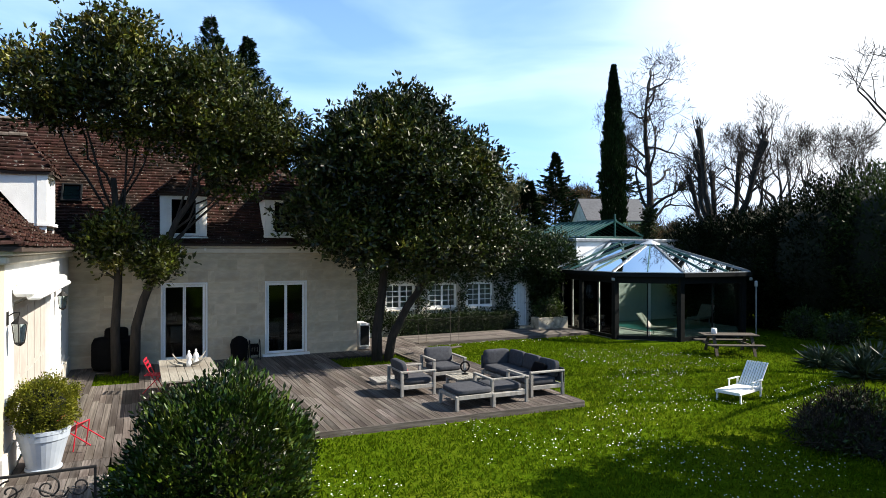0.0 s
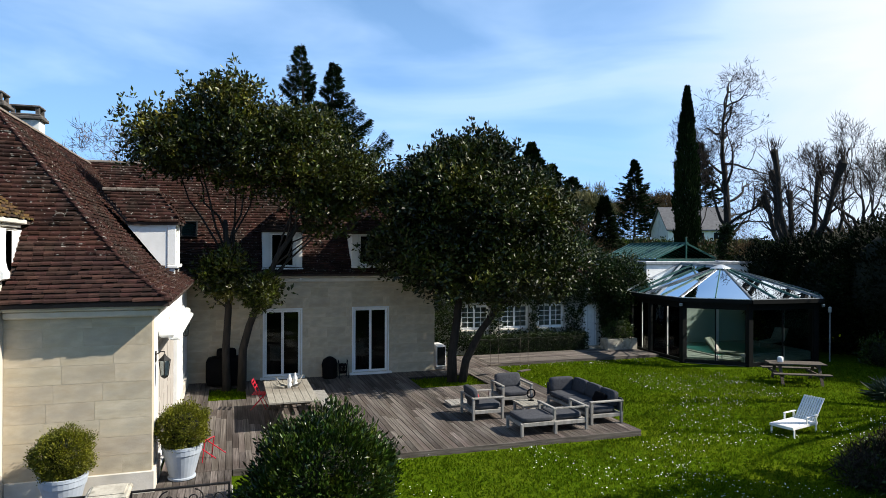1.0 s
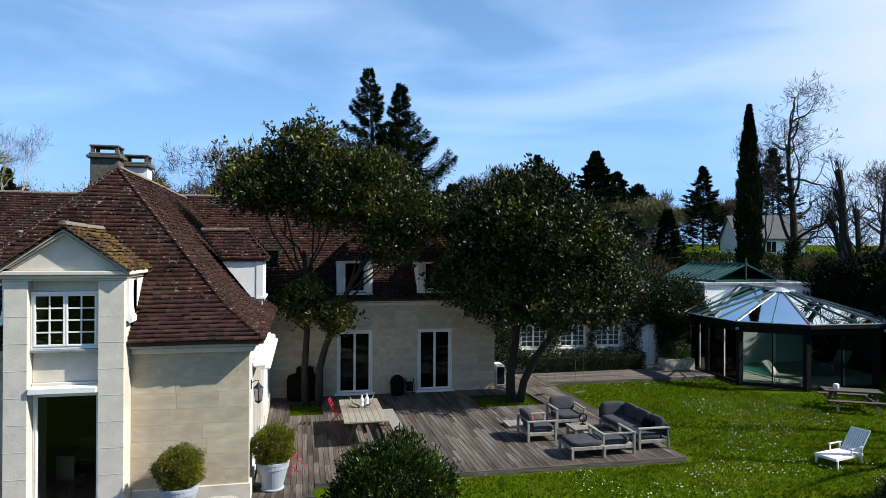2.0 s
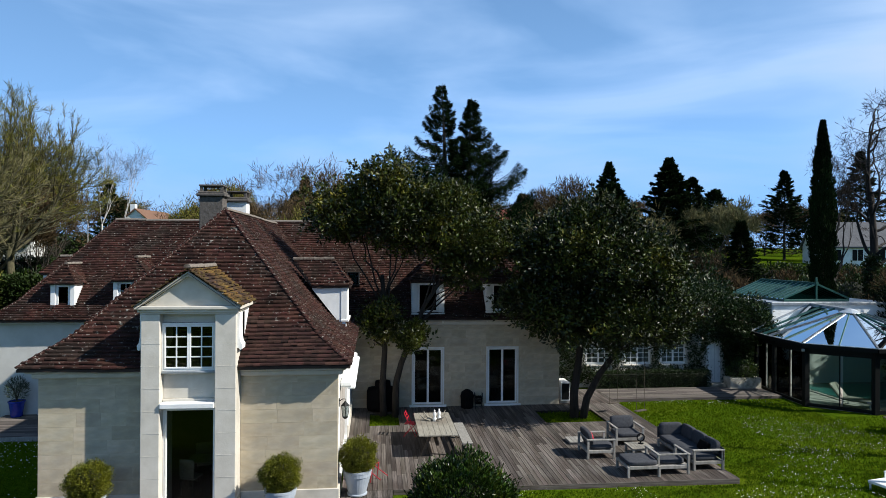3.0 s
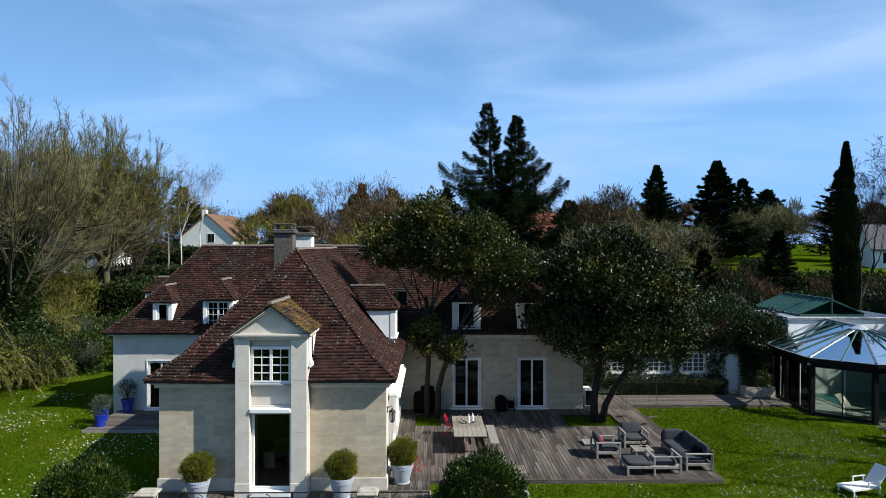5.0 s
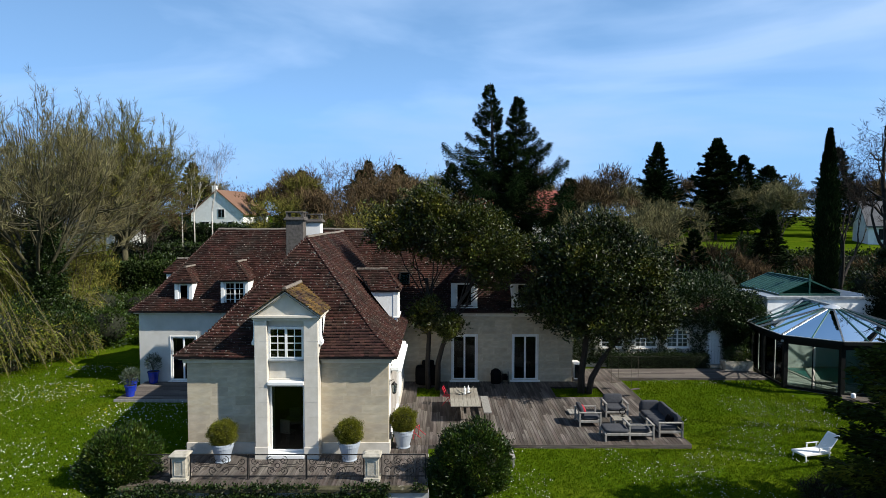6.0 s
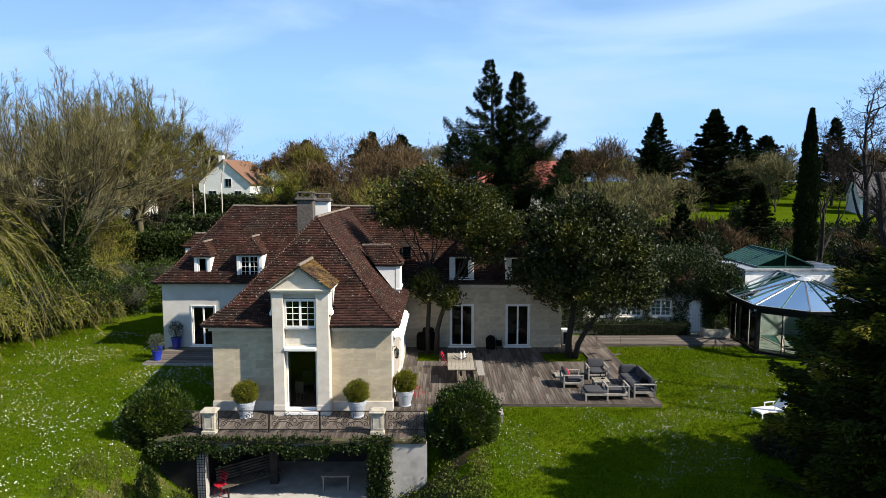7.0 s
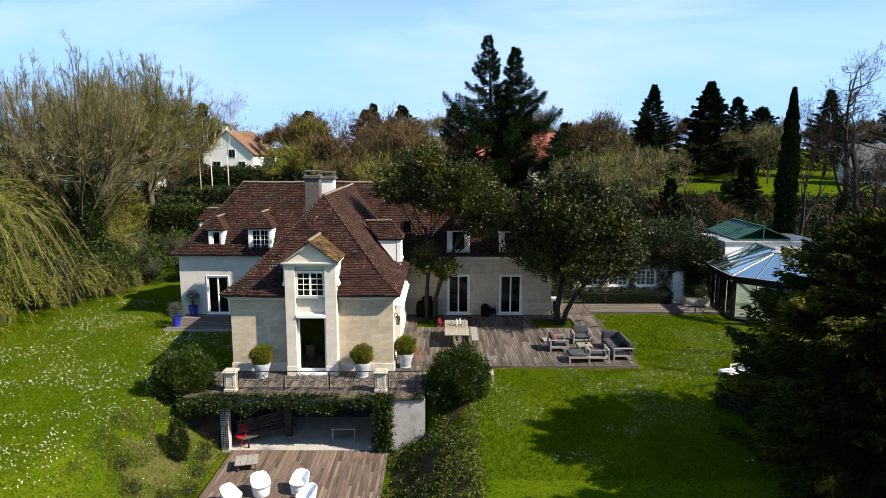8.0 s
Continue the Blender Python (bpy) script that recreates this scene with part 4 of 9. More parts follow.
# roof window in the main slope
s = Shape()
sk = P_MF.at(-2.35 - mx0, 1.38)
sl_ = math.degrees(math.atan(1.122))
SK = Matrix.Translation(sk) @ pose(0, 0, 0.05, sl_)
s = Shape()
for a, b, c, d in ((-0.29, -0.23, 0, 0.78), (0.23, 0.29, 0, 0.78), (-0.23, 0.23, 0, 0.06), (-0.23, 0.23, 0.72, 0.78)):
    s.box(a, b, c, d, 0, 0.09, 0.01)
skyl = new("roof_window")
skyl.parent, skyl.matrix_basis = house, SK
part("window_frame", s, BLACKFRAME, skyl)
s = Shape()
s.box(-0.23, 0.23, 0.06, 0.72, 0.05, 0.056)
part("pane", s, ROOFGLASS, skyl)
# near-black panel below the pane
s = Shape()
s.box(-0.23, 0.23, 0.06, 0.72, -0.02, 0.0)
part("blind", s, DARK_BACKING, skyl)

# chimneys
for (cx, cy, wx, wy, z0, z1, m_, lab) in ((-7.24, 19.05, 0.82, 0.66, 6.2, 8.5, BRICKDARK, "sooty stone chimney with a raised cap"), (-6.62, 20.3, 0.75, 0.6, 6.4, 8.4, PLASTER, "pale rendered chimney with a flat cap")):
    c = new("chimney")
    c.parent = house
    tagged(c, lab)
    s = Shape()
    s.box(cx - wx / 2, cx + wx / 2, cy - wy / 2, cy + wy / 2, z0, z1, 0.02)
    part("shaft", s, m_, c)
    s = Shape()
    s.box(cx - wx / 2 - 0.09, cx + wx / 2 + 0.09, cy - wy / 2 - 0.09, cy + wy / 2 + 0.09, z1, z1 + 0.1, 0.02)
    s.box(cx - wx / 2 - 0.04, cx + wx / 2 + 0.04, cy - wy / 2 - 0.04, cy + wy / 2 + 0.04, z1 + 0.102, z1 + 0.17, 0.02)
    part("crown", s, BRICKDARK, c)
    s = Shape()
    for sx in (-1, 1):
        for sy in (-1, 1):
            s.box(cx + sx * (wx / 2 - 0.06) - 0.05, cx + sx * (wx / 2 - 0.06) + 0.05, cy + sy * (wy / 2 - 0.06) - 0.05, cy + sy * (wy / 2 - 0.06) + 0.05, z1 + 0.17, z1 + 0.36)
    s.box(cx - wx / 2 - 0.02, cx + wx / 2 + 0.02, cy - wy / 2 - 0.02, cy + wy / 2 + 0.02, z1 + 0.36, z1 + 0.42, 0.015)
    part("cap", s, BRICKDARK, c)

# ---- terrace, lower court, retaining walls ----
TERR = (-10.7, -0.85, 8.78, WY0 + 0.02)
SQ1, SQ2 = (-1.62, -0.38, 19.3, 21.2), (5.15, 7.65, 19.2, 21.1)
terrace = thing("terrace", "raised terrace with grey timber boards before the wing", "terrace", kind="structure")
s = Shape()
s.box(-10.7, -0.85, 8.72, WY0, -0.35, -0.045)
part("slab", s, CONCRETE, terrace)
s = Shape()
s.box(-10.75, -0.82, 8.55, 8.86, -0.1, 0.03, 0.02)
part("coping", s, MOSS, terrace, "mossy stone coping with pale chipped slabs")
s = Shape()
s.box(-9.3, -2.2, 8.68, 8.95, -0.42, -0.102, 0.01)
part("beam", s, CONCRETE, terrace)
court = thing("undercroft", "shaded open undercroft below the terrace with a pale concrete floor", "undercroft", kind="structure")
s = Shape()
s.box(-9.25, -2.2, 8.62, 12.1, -2.42, -2.3, 0.01)
part("court_floor", s, CONCRETE, court, "pale concrete floor")
# back and side walls, coloured dark to stand for shade under the terrace
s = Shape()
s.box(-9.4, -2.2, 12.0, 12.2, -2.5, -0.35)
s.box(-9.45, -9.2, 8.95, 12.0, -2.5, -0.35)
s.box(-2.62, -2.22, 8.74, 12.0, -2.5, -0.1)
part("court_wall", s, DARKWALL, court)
s = Shape()
s.box(-9.28, -8.95, 8.6, 8.95, -2.42, -0.42, 0.015)
part("pillar", s, CONCRETE, court, "rendered concrete pillar")
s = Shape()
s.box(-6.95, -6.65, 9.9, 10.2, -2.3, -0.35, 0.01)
part("pillar", s, DARKWALL, court, "inner pillar coloured dark for the undercroft's shade")
s = Shape()
s.prism([(-2.3, -2.6), (-0.8, -2.6), (-0.8, -0.105), (-2.3, -0.105)], 8.62, 8.9)
part("retaining_wall", s, CONCRETE, court, "stained grey retaining wall")
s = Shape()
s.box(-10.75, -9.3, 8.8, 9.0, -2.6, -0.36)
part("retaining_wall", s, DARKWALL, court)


def lattice(name, x0, x1, z0, z1, y, pitch, wd, straight, cut=None):
    L = thing(name, "dark green diagonal trellis panel" if not straight else "square trellis on the pillar", "trellis")
    bars = Shape()
    if straight:
        x = x0
        while x <= x1 + 1e-6:
            bars.box(x - wd / 2, x + wd / 2, y, y + 0.012, z0, z1)
            x += pitch
        z = z0
        while z <= z1 + 1e-6:
            bars.box(x0, x1, y - 0.013, y - 0.001, z - wd / 2, z + wd / 2)
            z += pitch
    else:
        H = z1 - z0
        for k, yy in ((1, y), (-1, y - 0.013)):
            u = x0 - H
            while u < x1 + H:
                pts = []
                for t in np.linspace(0, 1, 25):
                    xx = u + k * t * H if k > 0 else u + H - t * H
                    zz = z0 + t * H
                    if x0 <= xx <= x1 and (cut is None or zz >= cut(xx)):
                        pts.append((xx, zz))
                if len(pts) > 1:
                    (a, c), (b, d) = pts[0], pts[-1]
                    bars.add([(a - wd, yy, c), (a + wd, yy, c), (b + wd, yy, d), (b - wd, yy, d), (a - wd, yy + 0.01, c), (a + wd, yy + 0.01, c), (b + wd, yy + 0.01, d), (b - wd, yy + 0.01, d)],
                             [(0, 1, 2, 3), (7, 6, 5, 4), (0, 4, 5, 1), (2, 6, 7, 3), (0, 3, 7, 4), (1, 5, 6, 2)])
                u += pitch
    part("slats", bars, BLACKFRAME, L, kind="stuff")
    return L


lattice("trellis", -10.7, -9.32, -2.3, -0.42, 8.62, 0.1, 0.009, False, lambda x: -2.25 + (-9.3 - x) * 1.0)
lattice("trellis", -9.27, -8.96, -2.2, -0.5, 8.58, 0.1, 0.018, True)
lattice("trellis", -8.7, -7.9, -2.2, -0.5, 9.6, 0.1, 0.009, False)

# ---- balustrade ----
RY = 9.38


def stone_pier(x):
    p = thing("stone_pier", "weathered square stone pier with a moulded cap", "pier", (x, RY, 0.03), group="terrace piers")
    s = Shape()
    s.box(-0.27, 0.27, -0.24, 0.24, -0.03, 0.1, 0.015)
    s.box(-0.22, 0.22, -0.19, 0.19, 0.1, 0.74, 0.012)
    part("shaft", s, OLDSTONE, p)
    s = Shape()
    for a, b, c, d in ((-0.15, -0.125, 0.18, 0.66), (0.125, 0.15, 0.18, 0.66), (-0.125, 0.125, 0.18, 0.205), (-0.125, 0.125, 0.635, 0.66)):
        s.box(a, b, -0.205, -0.185, c, d, 0.004)
    part("moulding", s, OLDSTONE, p)
    s = Shape()
    s.box(-0.25, 0.25, -0.22, 0.22, 0.74, 0.79, 0.015)
    s.box(-0.31, 0.31, -0.28, 0.28, 0.79, 0.88, 0.03)
    s.box(-0.25, 0.25, -0.22, 0.22, 0.88, 0.90, 0.008)
    part("pier_cap", s, OLDSTONE, p, "lichen-stained cap")
    return p


pier = stone_pier(-9.0)
copy_thing(pier, pose(-2.68, RY, 0.03))


def spiral(cx, cz, r0, turns, start, sgn, n=26):
    return [(cx + r0 * (1 - 0.82 * t) * math.cos(start + sgn * turns * 2 * math.pi * t), 0, cz + r0 * (1 - 0.82 * t) * math.sin(start + sgn * turns * 2 * math.pi * t)) for t in np.linspace(0, 1, n)]


def iron_panel(x0, x1):
    w = x1 - x0
    p = thing("iron_railing", "wrought iron railing panel with scrolls", "railing", (x0, RY, 0.03), group="terrace railing panels")
    s = Shape()
    s.box(0, w, -0.022, 0.022, 0.80, 0.83, 0.005)
    part("handrail", s, IRON, p)
    s = Shape()
    s.box(0, w, -0.012, 0.012, 0.08, 0.105)
    part("bottom_rail", s, IRON, p)
    for x in (0.015, w - 0.015):
        s = Shape()
        s.box(x - 0.015, x + 0.015, -0.015, 0.015, 0.0, 0.8)
        part("upright", s, IRON, p)
    c = w / 2
    r = 0.15
    for sx in (-1, 1):
        for cz, sg in ((0.62, 1), (0.28, -1)):
            s = Shape()
            s.tube(spiral(c + sx * 0.2, cz, r, 1.35, math.pi / 2 if sg > 0 else -math.pi / 2, -sx * sg), 0.012, 5)
            part("scroll", s, IRON, p)
            s = Shape()
            s.tube(spiral(c + sx * (w / 2 - 0.19), cz - sg * 0.02, r * 0.85, 1.25, 0 if sx < 0 else math.pi, sx * sg), 0.012, 5)
            part("scroll", s, IRON, p)
            s = Shape()
            zo = cz + sg * 0.0
            s.tube([(c + sx * 0.05, 0, cz + sg * 0.03), (c + sx * 0.33, 0, cz - sg * 0.13), (c + sx * (w / 2 - 0.36), 0, cz - sg * 0.13), (c + sx * (w / 2 - 0.3), 0, cz - sg * 0.04)], 0.012, 5)
            part("scroll", s, IRON, p)
    s = Shape()
    s.tube([(c + 0.075 * math.cos(a), 0, 0.45 + 0.075 * math.sin(a)) for a in np.linspace(0, 2 * math.pi, 17)], 0.012, 5)
    part("ring", s, IRON, p)
    return p


first = iron_panel(-8.7, -6.79)
for x in (-6.77, -4.86):
    copy_thing(first, pose(x, RY, 0.03))
iron_panel(-2.38, -0.9)
iron_panel(-10.7, -9.32)

# ---- glazed pool pavilion ----
CORN = [(17.75, 25.6), (17.5, 23.75), (17.4, 21.4), (19.3, 19.7), (22.6, 19.55), (24.7, 21.6), (24.9, 25.6)]
APEX, BACKRIDGE = Vector((20.75, 23.0, 3.92)), Vector((20.6, 25.6, 4.0))
pav = thing("pool_pavilion", "black-framed glazed garden pavilion with a facetted glass roof", "conservatory")
PZ = -0.12
s = Shape()
s.prism([(x, y) for x, y in CORN], PZ - 0.3, 0.02, "z")
part("floor_slab", s, CONCRETE, pav)
PCX, PCY = 21.0, 23.4


def outw(p, k):
    d = Vector((p[0] - PCX, p[1] - PCY)).normalized()
    return (p[0] + d.x * k, p[1] + d.y * k)


eave = [outw(c, 0.3) for c in CORN]
eave[0], eave[-1] = (CORN[0][0] - 0.35, 25.6), (CORN[-1][0] + 0.35, 25.6)
for i, c in enumerate(CORN):
    s = Shape()
    k = 0.11
    s.box(c[0] - k, c[0] + k, c[1] - k, c[1] + k, PZ, 2.5, 0.01)
    part("post", s, BLACKFRAME, pav, "thick black post")


def bar(s, a, b, w, h, up=Vector((0, 0, 1))):
    """A square bar from a to b."""
    a, b = Vector(a), Vector(b)
    d = (b - a).normalized()
    r = d.cross(up).normalized()
    u = r.cross(d)
    vs = [p + r * x + u * z for p in (a, b) for x, z in ((-w / 2, -h / 2), (w / 2, -h / 2), (w / 2, h / 2), (-w / 2, h / 2))]
    s.add(vs, [(3, 2, 1, 0), (4, 5, 6, 7), (0, 1, 5, 4), (1, 2, 6, 5), (2, 3, 7, 6), (3, 0, 4, 7)])


for i in range(len(CORN) - 1):
    a, b = Vector((*CORN[i], 0)), Vector((*CORN[i + 1], 0))
    d = (b - a).normalized()
    s = Shape()
    bar(s, a + Vector((0, 0, 2.38)), b + Vector((0, 0, 2.38)), 0.16, 0.36)
    part("header", s, BLACKFRAME, pav)
    s = Shape()
    bar(s, a + Vector((0, 0, PZ + 0.1)), b + Vector((0, 0, PZ + 0.1)), 0.14, 0.14)
    part("sill", s, BLACKFRAME, pav)
    n = 2
    for k in range(n):
        p, q = a + (b - a) * (k / n) + d * 0.12, a + (b - a) * ((k + 1) / n) - d * (0.12 if k == n - 1 else 0)
        s = Shape()
        bar(s, q + Vector((0, 0, PZ + 0.17)), q + Vector((0, 0, 2.2)), 0.05, 0.05, d)
        part("mullion", s, BLACKFRAME, pav)
        nrm = Vector((-d.y, d.x, 0)) * 0.004
        s = Shape()
        s.add([p + Vector((0, 0, PZ + 0.17)), q + Vector((0, 0, PZ + 0.17)), q + Vector((0, 0, 2.2)), p + Vector((0, 0, 2.2)),
               p + nrm + Vector((0, 0, PZ + 0.17)), q + nrm + Vector((0, 0, PZ + 0.17)), q + nrm + Vector((0, 0, 2.2)), p + nrm + Vector((0, 0, 2.2))],
              [(0, 1, 2, 3), (7, 6, 5, 4), (0, 4, 5, 1), (2, 6, 7, 3), (1, 5, 6, 2), (3, 7, 4, 0)])
        g = part("pane", s, PAVGLASS, pav)
        g.visible_shadow = False
    # eaves beam and gutter
    e0, e1 = Vector((*eave[i], 2.56)), Vector((*eave[i + 1], 2.56))
    s = Shape()
    bar(s, e0, e1, 0.14, 0.16)
    part("gutter", s, BLACKFRAME, pav)
    s = Shape()
    bar(s, e0 + Vector((0, 0, 0.1)), e1 + Vector((0, 0, 0.1)), 0.06, 0.03)
    part("drip_edge", s, STEEL, pav)
    # soffit between the wall and the gutter
    s = Shape()
    vs = [Vector((*CORN[i], 2.53)), Vector((*CORN[i + 1], 2.53)), e1 - Vector((0, 0, 0.03)), e0 - Vector((0, 0, 0.03))]
    s.add(vs + [v + Vector((0, 0, 0.02)) for v in vs], [(0, 1, 2, 3), (7, 6, 5, 4), (0, 4, 5, 1), (1, 5, 6, 2), (2, 6, 7, 3), (3, 7, 4, 0)])
    part("soffit", s, BLACKFRAME, pav)


def roof_pane(pts):
    s = Shape()
    pts = [Vector(p) for p in pts]
    nn = (pts[1] - pts[0]).cross(pts[2] - pts[0]).normalized() * 0.006
    n = len(pts)
    s.add(pts + [p + nn for p in pts], [tuple(range(n)), tuple(range(2 * n - 1, n - 1, -1))] + [(i, (i + 1) % n, (i + 1) % n + n, i + n) for i in range(n)])
    g = part("roof_pane", s, ROOFGLASS, pav)
    g.visible_shadow = False


def glazing(e0, e1, t0, t1, n):
    """Panes and rafters between an eaves edge and a top edge."""
    e0, e1, t0, t1 = Vector(e0), Vector(e1), Vector(t0), Vector(t1)
    for k in range(n):
        a, b = e0.lerp(e1, k / n), e0.lerp(e1, (k + 1) / n)
        c, d = t0.lerp(t1, k / n), t0.lerp(t1, (k + 1) / n)
        roof_pane([a, b, d, c] if (c - d).length > 0.01 else [a, b, d])
    for k in range(n + 1):
        s = Shape()
        w = 0.075 if k in (0, n) else 0.045
        bar(s, e0.lerp(e1, k / n) + Vector((0, 0, 0.03)), t0.lerp(t1, k / n) + Vector((0, 0, 0.03)), w, 0.05)
        part("rafter", s, ZINC if k in (0, n) else GREENMETAL, pav)


EZ = 2.66
glazing((*eave[0], EZ), (*eave[1], EZ), BACKRIDGE, APEX, 3)
for i in range(1, 5):
    L_ = (Vector(eave[i + 1]) - Vector(eave[i])).length
    ap0 = APEX + (Vector((*eave[i], EZ)) - APEX) * 0.09
    ap1 = APEX + (Vector((*eave[i + 1], EZ)) - APEX) * 0.09
    glazing((*eave[i], EZ), (*eave[i + 1], EZ), ap0, ap1, 2 if L_ < 3.4 else 3)
glazing((*eave[5], EZ), (*eave[6], EZ), APEX, BACKRIDGE, 3)
s = Shape()
s.lathe([(0.5, 3.80), (0.48, 3.83), (0.1, 3.99), (0.02, 4.0)], APEX.x, APEX.y, 9)
part("roof_cap", s, STEEL, pav, "white metal cap at the roof's apex")
s = Shape()
bar(s, APEX + Vector((0, 0, 0.02)), BACKRIDGE + Vector((0, 0, 0.02)), 0.2, 0.08)
part("ridge_beam", s, ZINC, pav)
for i in (1, 3, 4):
    e = eave[i + 1 if i > 1 else 2]
    s = Shape()
    s.box(e[0] - 0.07, e[0] + 0.05, e[1] - 0.1, e[1], 2.3, 2.42, 0.02)
    part("spotlight", s, ZINC, pav, "small wall spotlight under the gutter")
# pool inside
s = Shape()
s.prism([(PCX + (x - PCX) * 0.96, PCY + (y - PCY) * 0.96) for x, y in CORN], 0.0205, 0.0245, "z")
part("floor_tiling", s, CONCRETE, pav, "pale floor round the pool")
s = Shape()
s.box(19.2, 23.2, 21.4, 25.1, 0.025, 0.06, 0.01)
part("pool_rim", s, CONCRETE, pav)
s = Shape()
s.box(19.4, 23.0, 21.6, 24.9, 0.05, 0.075)
part("pool_cover", s, TEAL, pav, "teal pool water")
s = Shape()
s.box(18.0, 24.8, 25.48, 25.58, 0.02, 2.3)
part("back_wall", s, PLASTER, pav)
# white block with green glass lantern roof
blk = thing("pool_house", "low white rendered pool house with a green glazed lantern roof", "pool house")
s = Shape()
s.box(18.56, 24.9, 25.62, 29.6, -0.3, 3.95, 0.01)
part("wall", s, PLASTER, blk)
s = Shape()
s.box(18.45, 25.0, 25.52, 29.7, 3.95, 4.1, 0.015)
part("roof_edge", s, ZINC, blk)
LX0, LX1, LY0, LY1, LZ0, LZ1 = 19.4, 23.0, 26.0, 30.8, 4.1, 4.98
rcx = (LX0 + LX1) / 2
for sx in (LX0, LX1):
    a0, a1, t0, t1 = Vector((sx, LY0, LZ0 + 0.12)), Vector((sx, LY1, LZ0 + 0.12)), Vector((rcx, LY0, LZ1)), Vector((rcx, LY1, LZ1))
    n = 11
    for k in range(n):
        vs = [a0.lerp(a1, k / n), a0.lerp(a1, (k + 1) / n), t0.lerp(t1, (k + 1) / n), t0.lerp(t1, k / n)]
        s = Shape()
        s.add(vs + [v - Vector((0, 0, 0.01)) for v in vs], [(0, 1, 2, 3), (7, 6, 5, 4)] + [(i, i + 4, (i + 1) % 4 + 4, (i + 1) % 4) for i in range(4)])
        part("roof_pane", s, ROOFGLASS, blk)
    for k in range(n + 1):
        s = Shape()
        bar(s, a0.lerp(a1, k / n) + Vector((0, 0, 0.03)), t0.lerp(t1, k / n) + Vector((0, 0, 0.03)), 0.08, 0.08)
        part("rafter", s, GREENMETAL, blk)
s = Shape()
bar(s, (rcx, LY0 - 0.08, LZ1 + 0.05), (rcx, LY1, LZ1 + 0.05), 0.14, 0.1)
part("ridge_beam", s, GREENMETAL, blk)
for x0, x1 in ((LX0 + 0.1, rcx - 0.03), (rcx + 0.03, LX1 - 0.1)):
    s = Shape()
    h0, h1 = ((0.14, LZ1 - LZ0 - 0.04) if x1 < rcx else (LZ1 - LZ0 - 0.04, 0.14))
    s.prism([(x0, LZ0 + 0.125), (x1, LZ0 + 0.125), (x1, LZ0 + max(h1, 0.15)), (x0, LZ0 + max(h0, 0.15))], LY0 + 0.02, LY0 + 0.03)
    part("gable_pane", s, PAVGLASS, blk)
s = Shape()
s.box(rcx - 0.04, rcx + 0.04, LY0 - 0.04, LY0 + 0.04, LZ0 + 0.1, LZ1 + 0.35, 0.01)
part("gable_mullion", s, GREENMETAL, blk)
s = Shape()
s.box(LX0 + 0.1, LX1 - 0.1, LY0 + 0.3, LY1, LZ0 + 0.0, LZ0 + 0.1)
part("ceiling_panel", s, PLASTER, blk)
s = Shape()
s.box(LX0, LX1, LY0 - 0.03, LY1 + 0.03, LZ0, LZ0 + 0.12, 0.01)
part("kerb", s, GREENMETAL, blk)

# ---- annex: low ivy-clad range between the house and the pool ----
annex = thing("annex", "low ivy-clad annex with small-paned white windows", "annex")
AY = 26.1
AW = [(9.0, 10.4, 0.98, 2.1), (11.0, 12.4, 0.98, 2.1), (12.89, 14.25, 0.98, 2.1)]
AD = (15.34, 16.12, 0.02, 2.0)
s = Shape()
wall_y(s, AY, AY + 0.3, 6.6, 18.55, -0.3, 3.0, AW + [AD])
s.box(6.6, 18.55, AY + 3.6, AY + 3.9, -0.3, 3.0)
s.box(18.3, 18.55, AY + 0.3, AY + 3.6, -0.3, 3.0)
part("wall", s, STUCCO, annex)
s = Shape()
s.prism([(AY - 0.25, 2.95), (AY + 4.1, 2.95), (AY + 1.9, 4.0)], 6.6, 18.55, "x")
part("roof", s, TILE, annex)
for a, b, c, d in AW:
    window(annex, "annex_window", facing(a, AY, c, "-y"), b - a, d - c, 2, 2, 4, fr=0.06, deep=0.06, bar=0.03, label="white small-paned window", sill=True)
s = Shape()
s.box(AD[0], AD[1], AY + 0.1, AY + 0.16, 0.02, 2.0, 0.01)
dr = part("door", s, WHITE, annex, "plain white plank door")
s = Shape()
for k in range(4):
    s.box(AD[0] + 0.19 * (k + 0.5) - 0.004, AD[0] + 0.19 * (k + 0.5) + 0.004, AY + 0.095, AY + 0.12, 0.06, 1.95)
part("plank_joint", s, ZINC, dr)
s = Shape()
for (a, b, c, d) in AW:
    s.box(a + 0.01, b - 0.01, AY + 0.26, AY + 0.28, c, d)
part("curtain", s, PLASTER, annex, "pale drawn curtains")
s = Shape()
s.box(AD[0] - 0.2, AD[1] + 0.2, AY - 0.5, AY - 0.003, -0.12, 0.015, 0.02)
part("doorstep", s, OLDSTONE, annex)

# ---- decks ----


def deck_base(name, label, rects, z=-0.03, thick=0.1, face=None):
    d = thing(name, label, "deck", kind="structure")
    s = Shape()
    for a, b, c, e in rects:
        s.box(a + 0.01, b - 0.01, c + 0.02, e - 0.01, z - thick, z - 0.003)
    part("joists", s, JOIST, d)
    return d


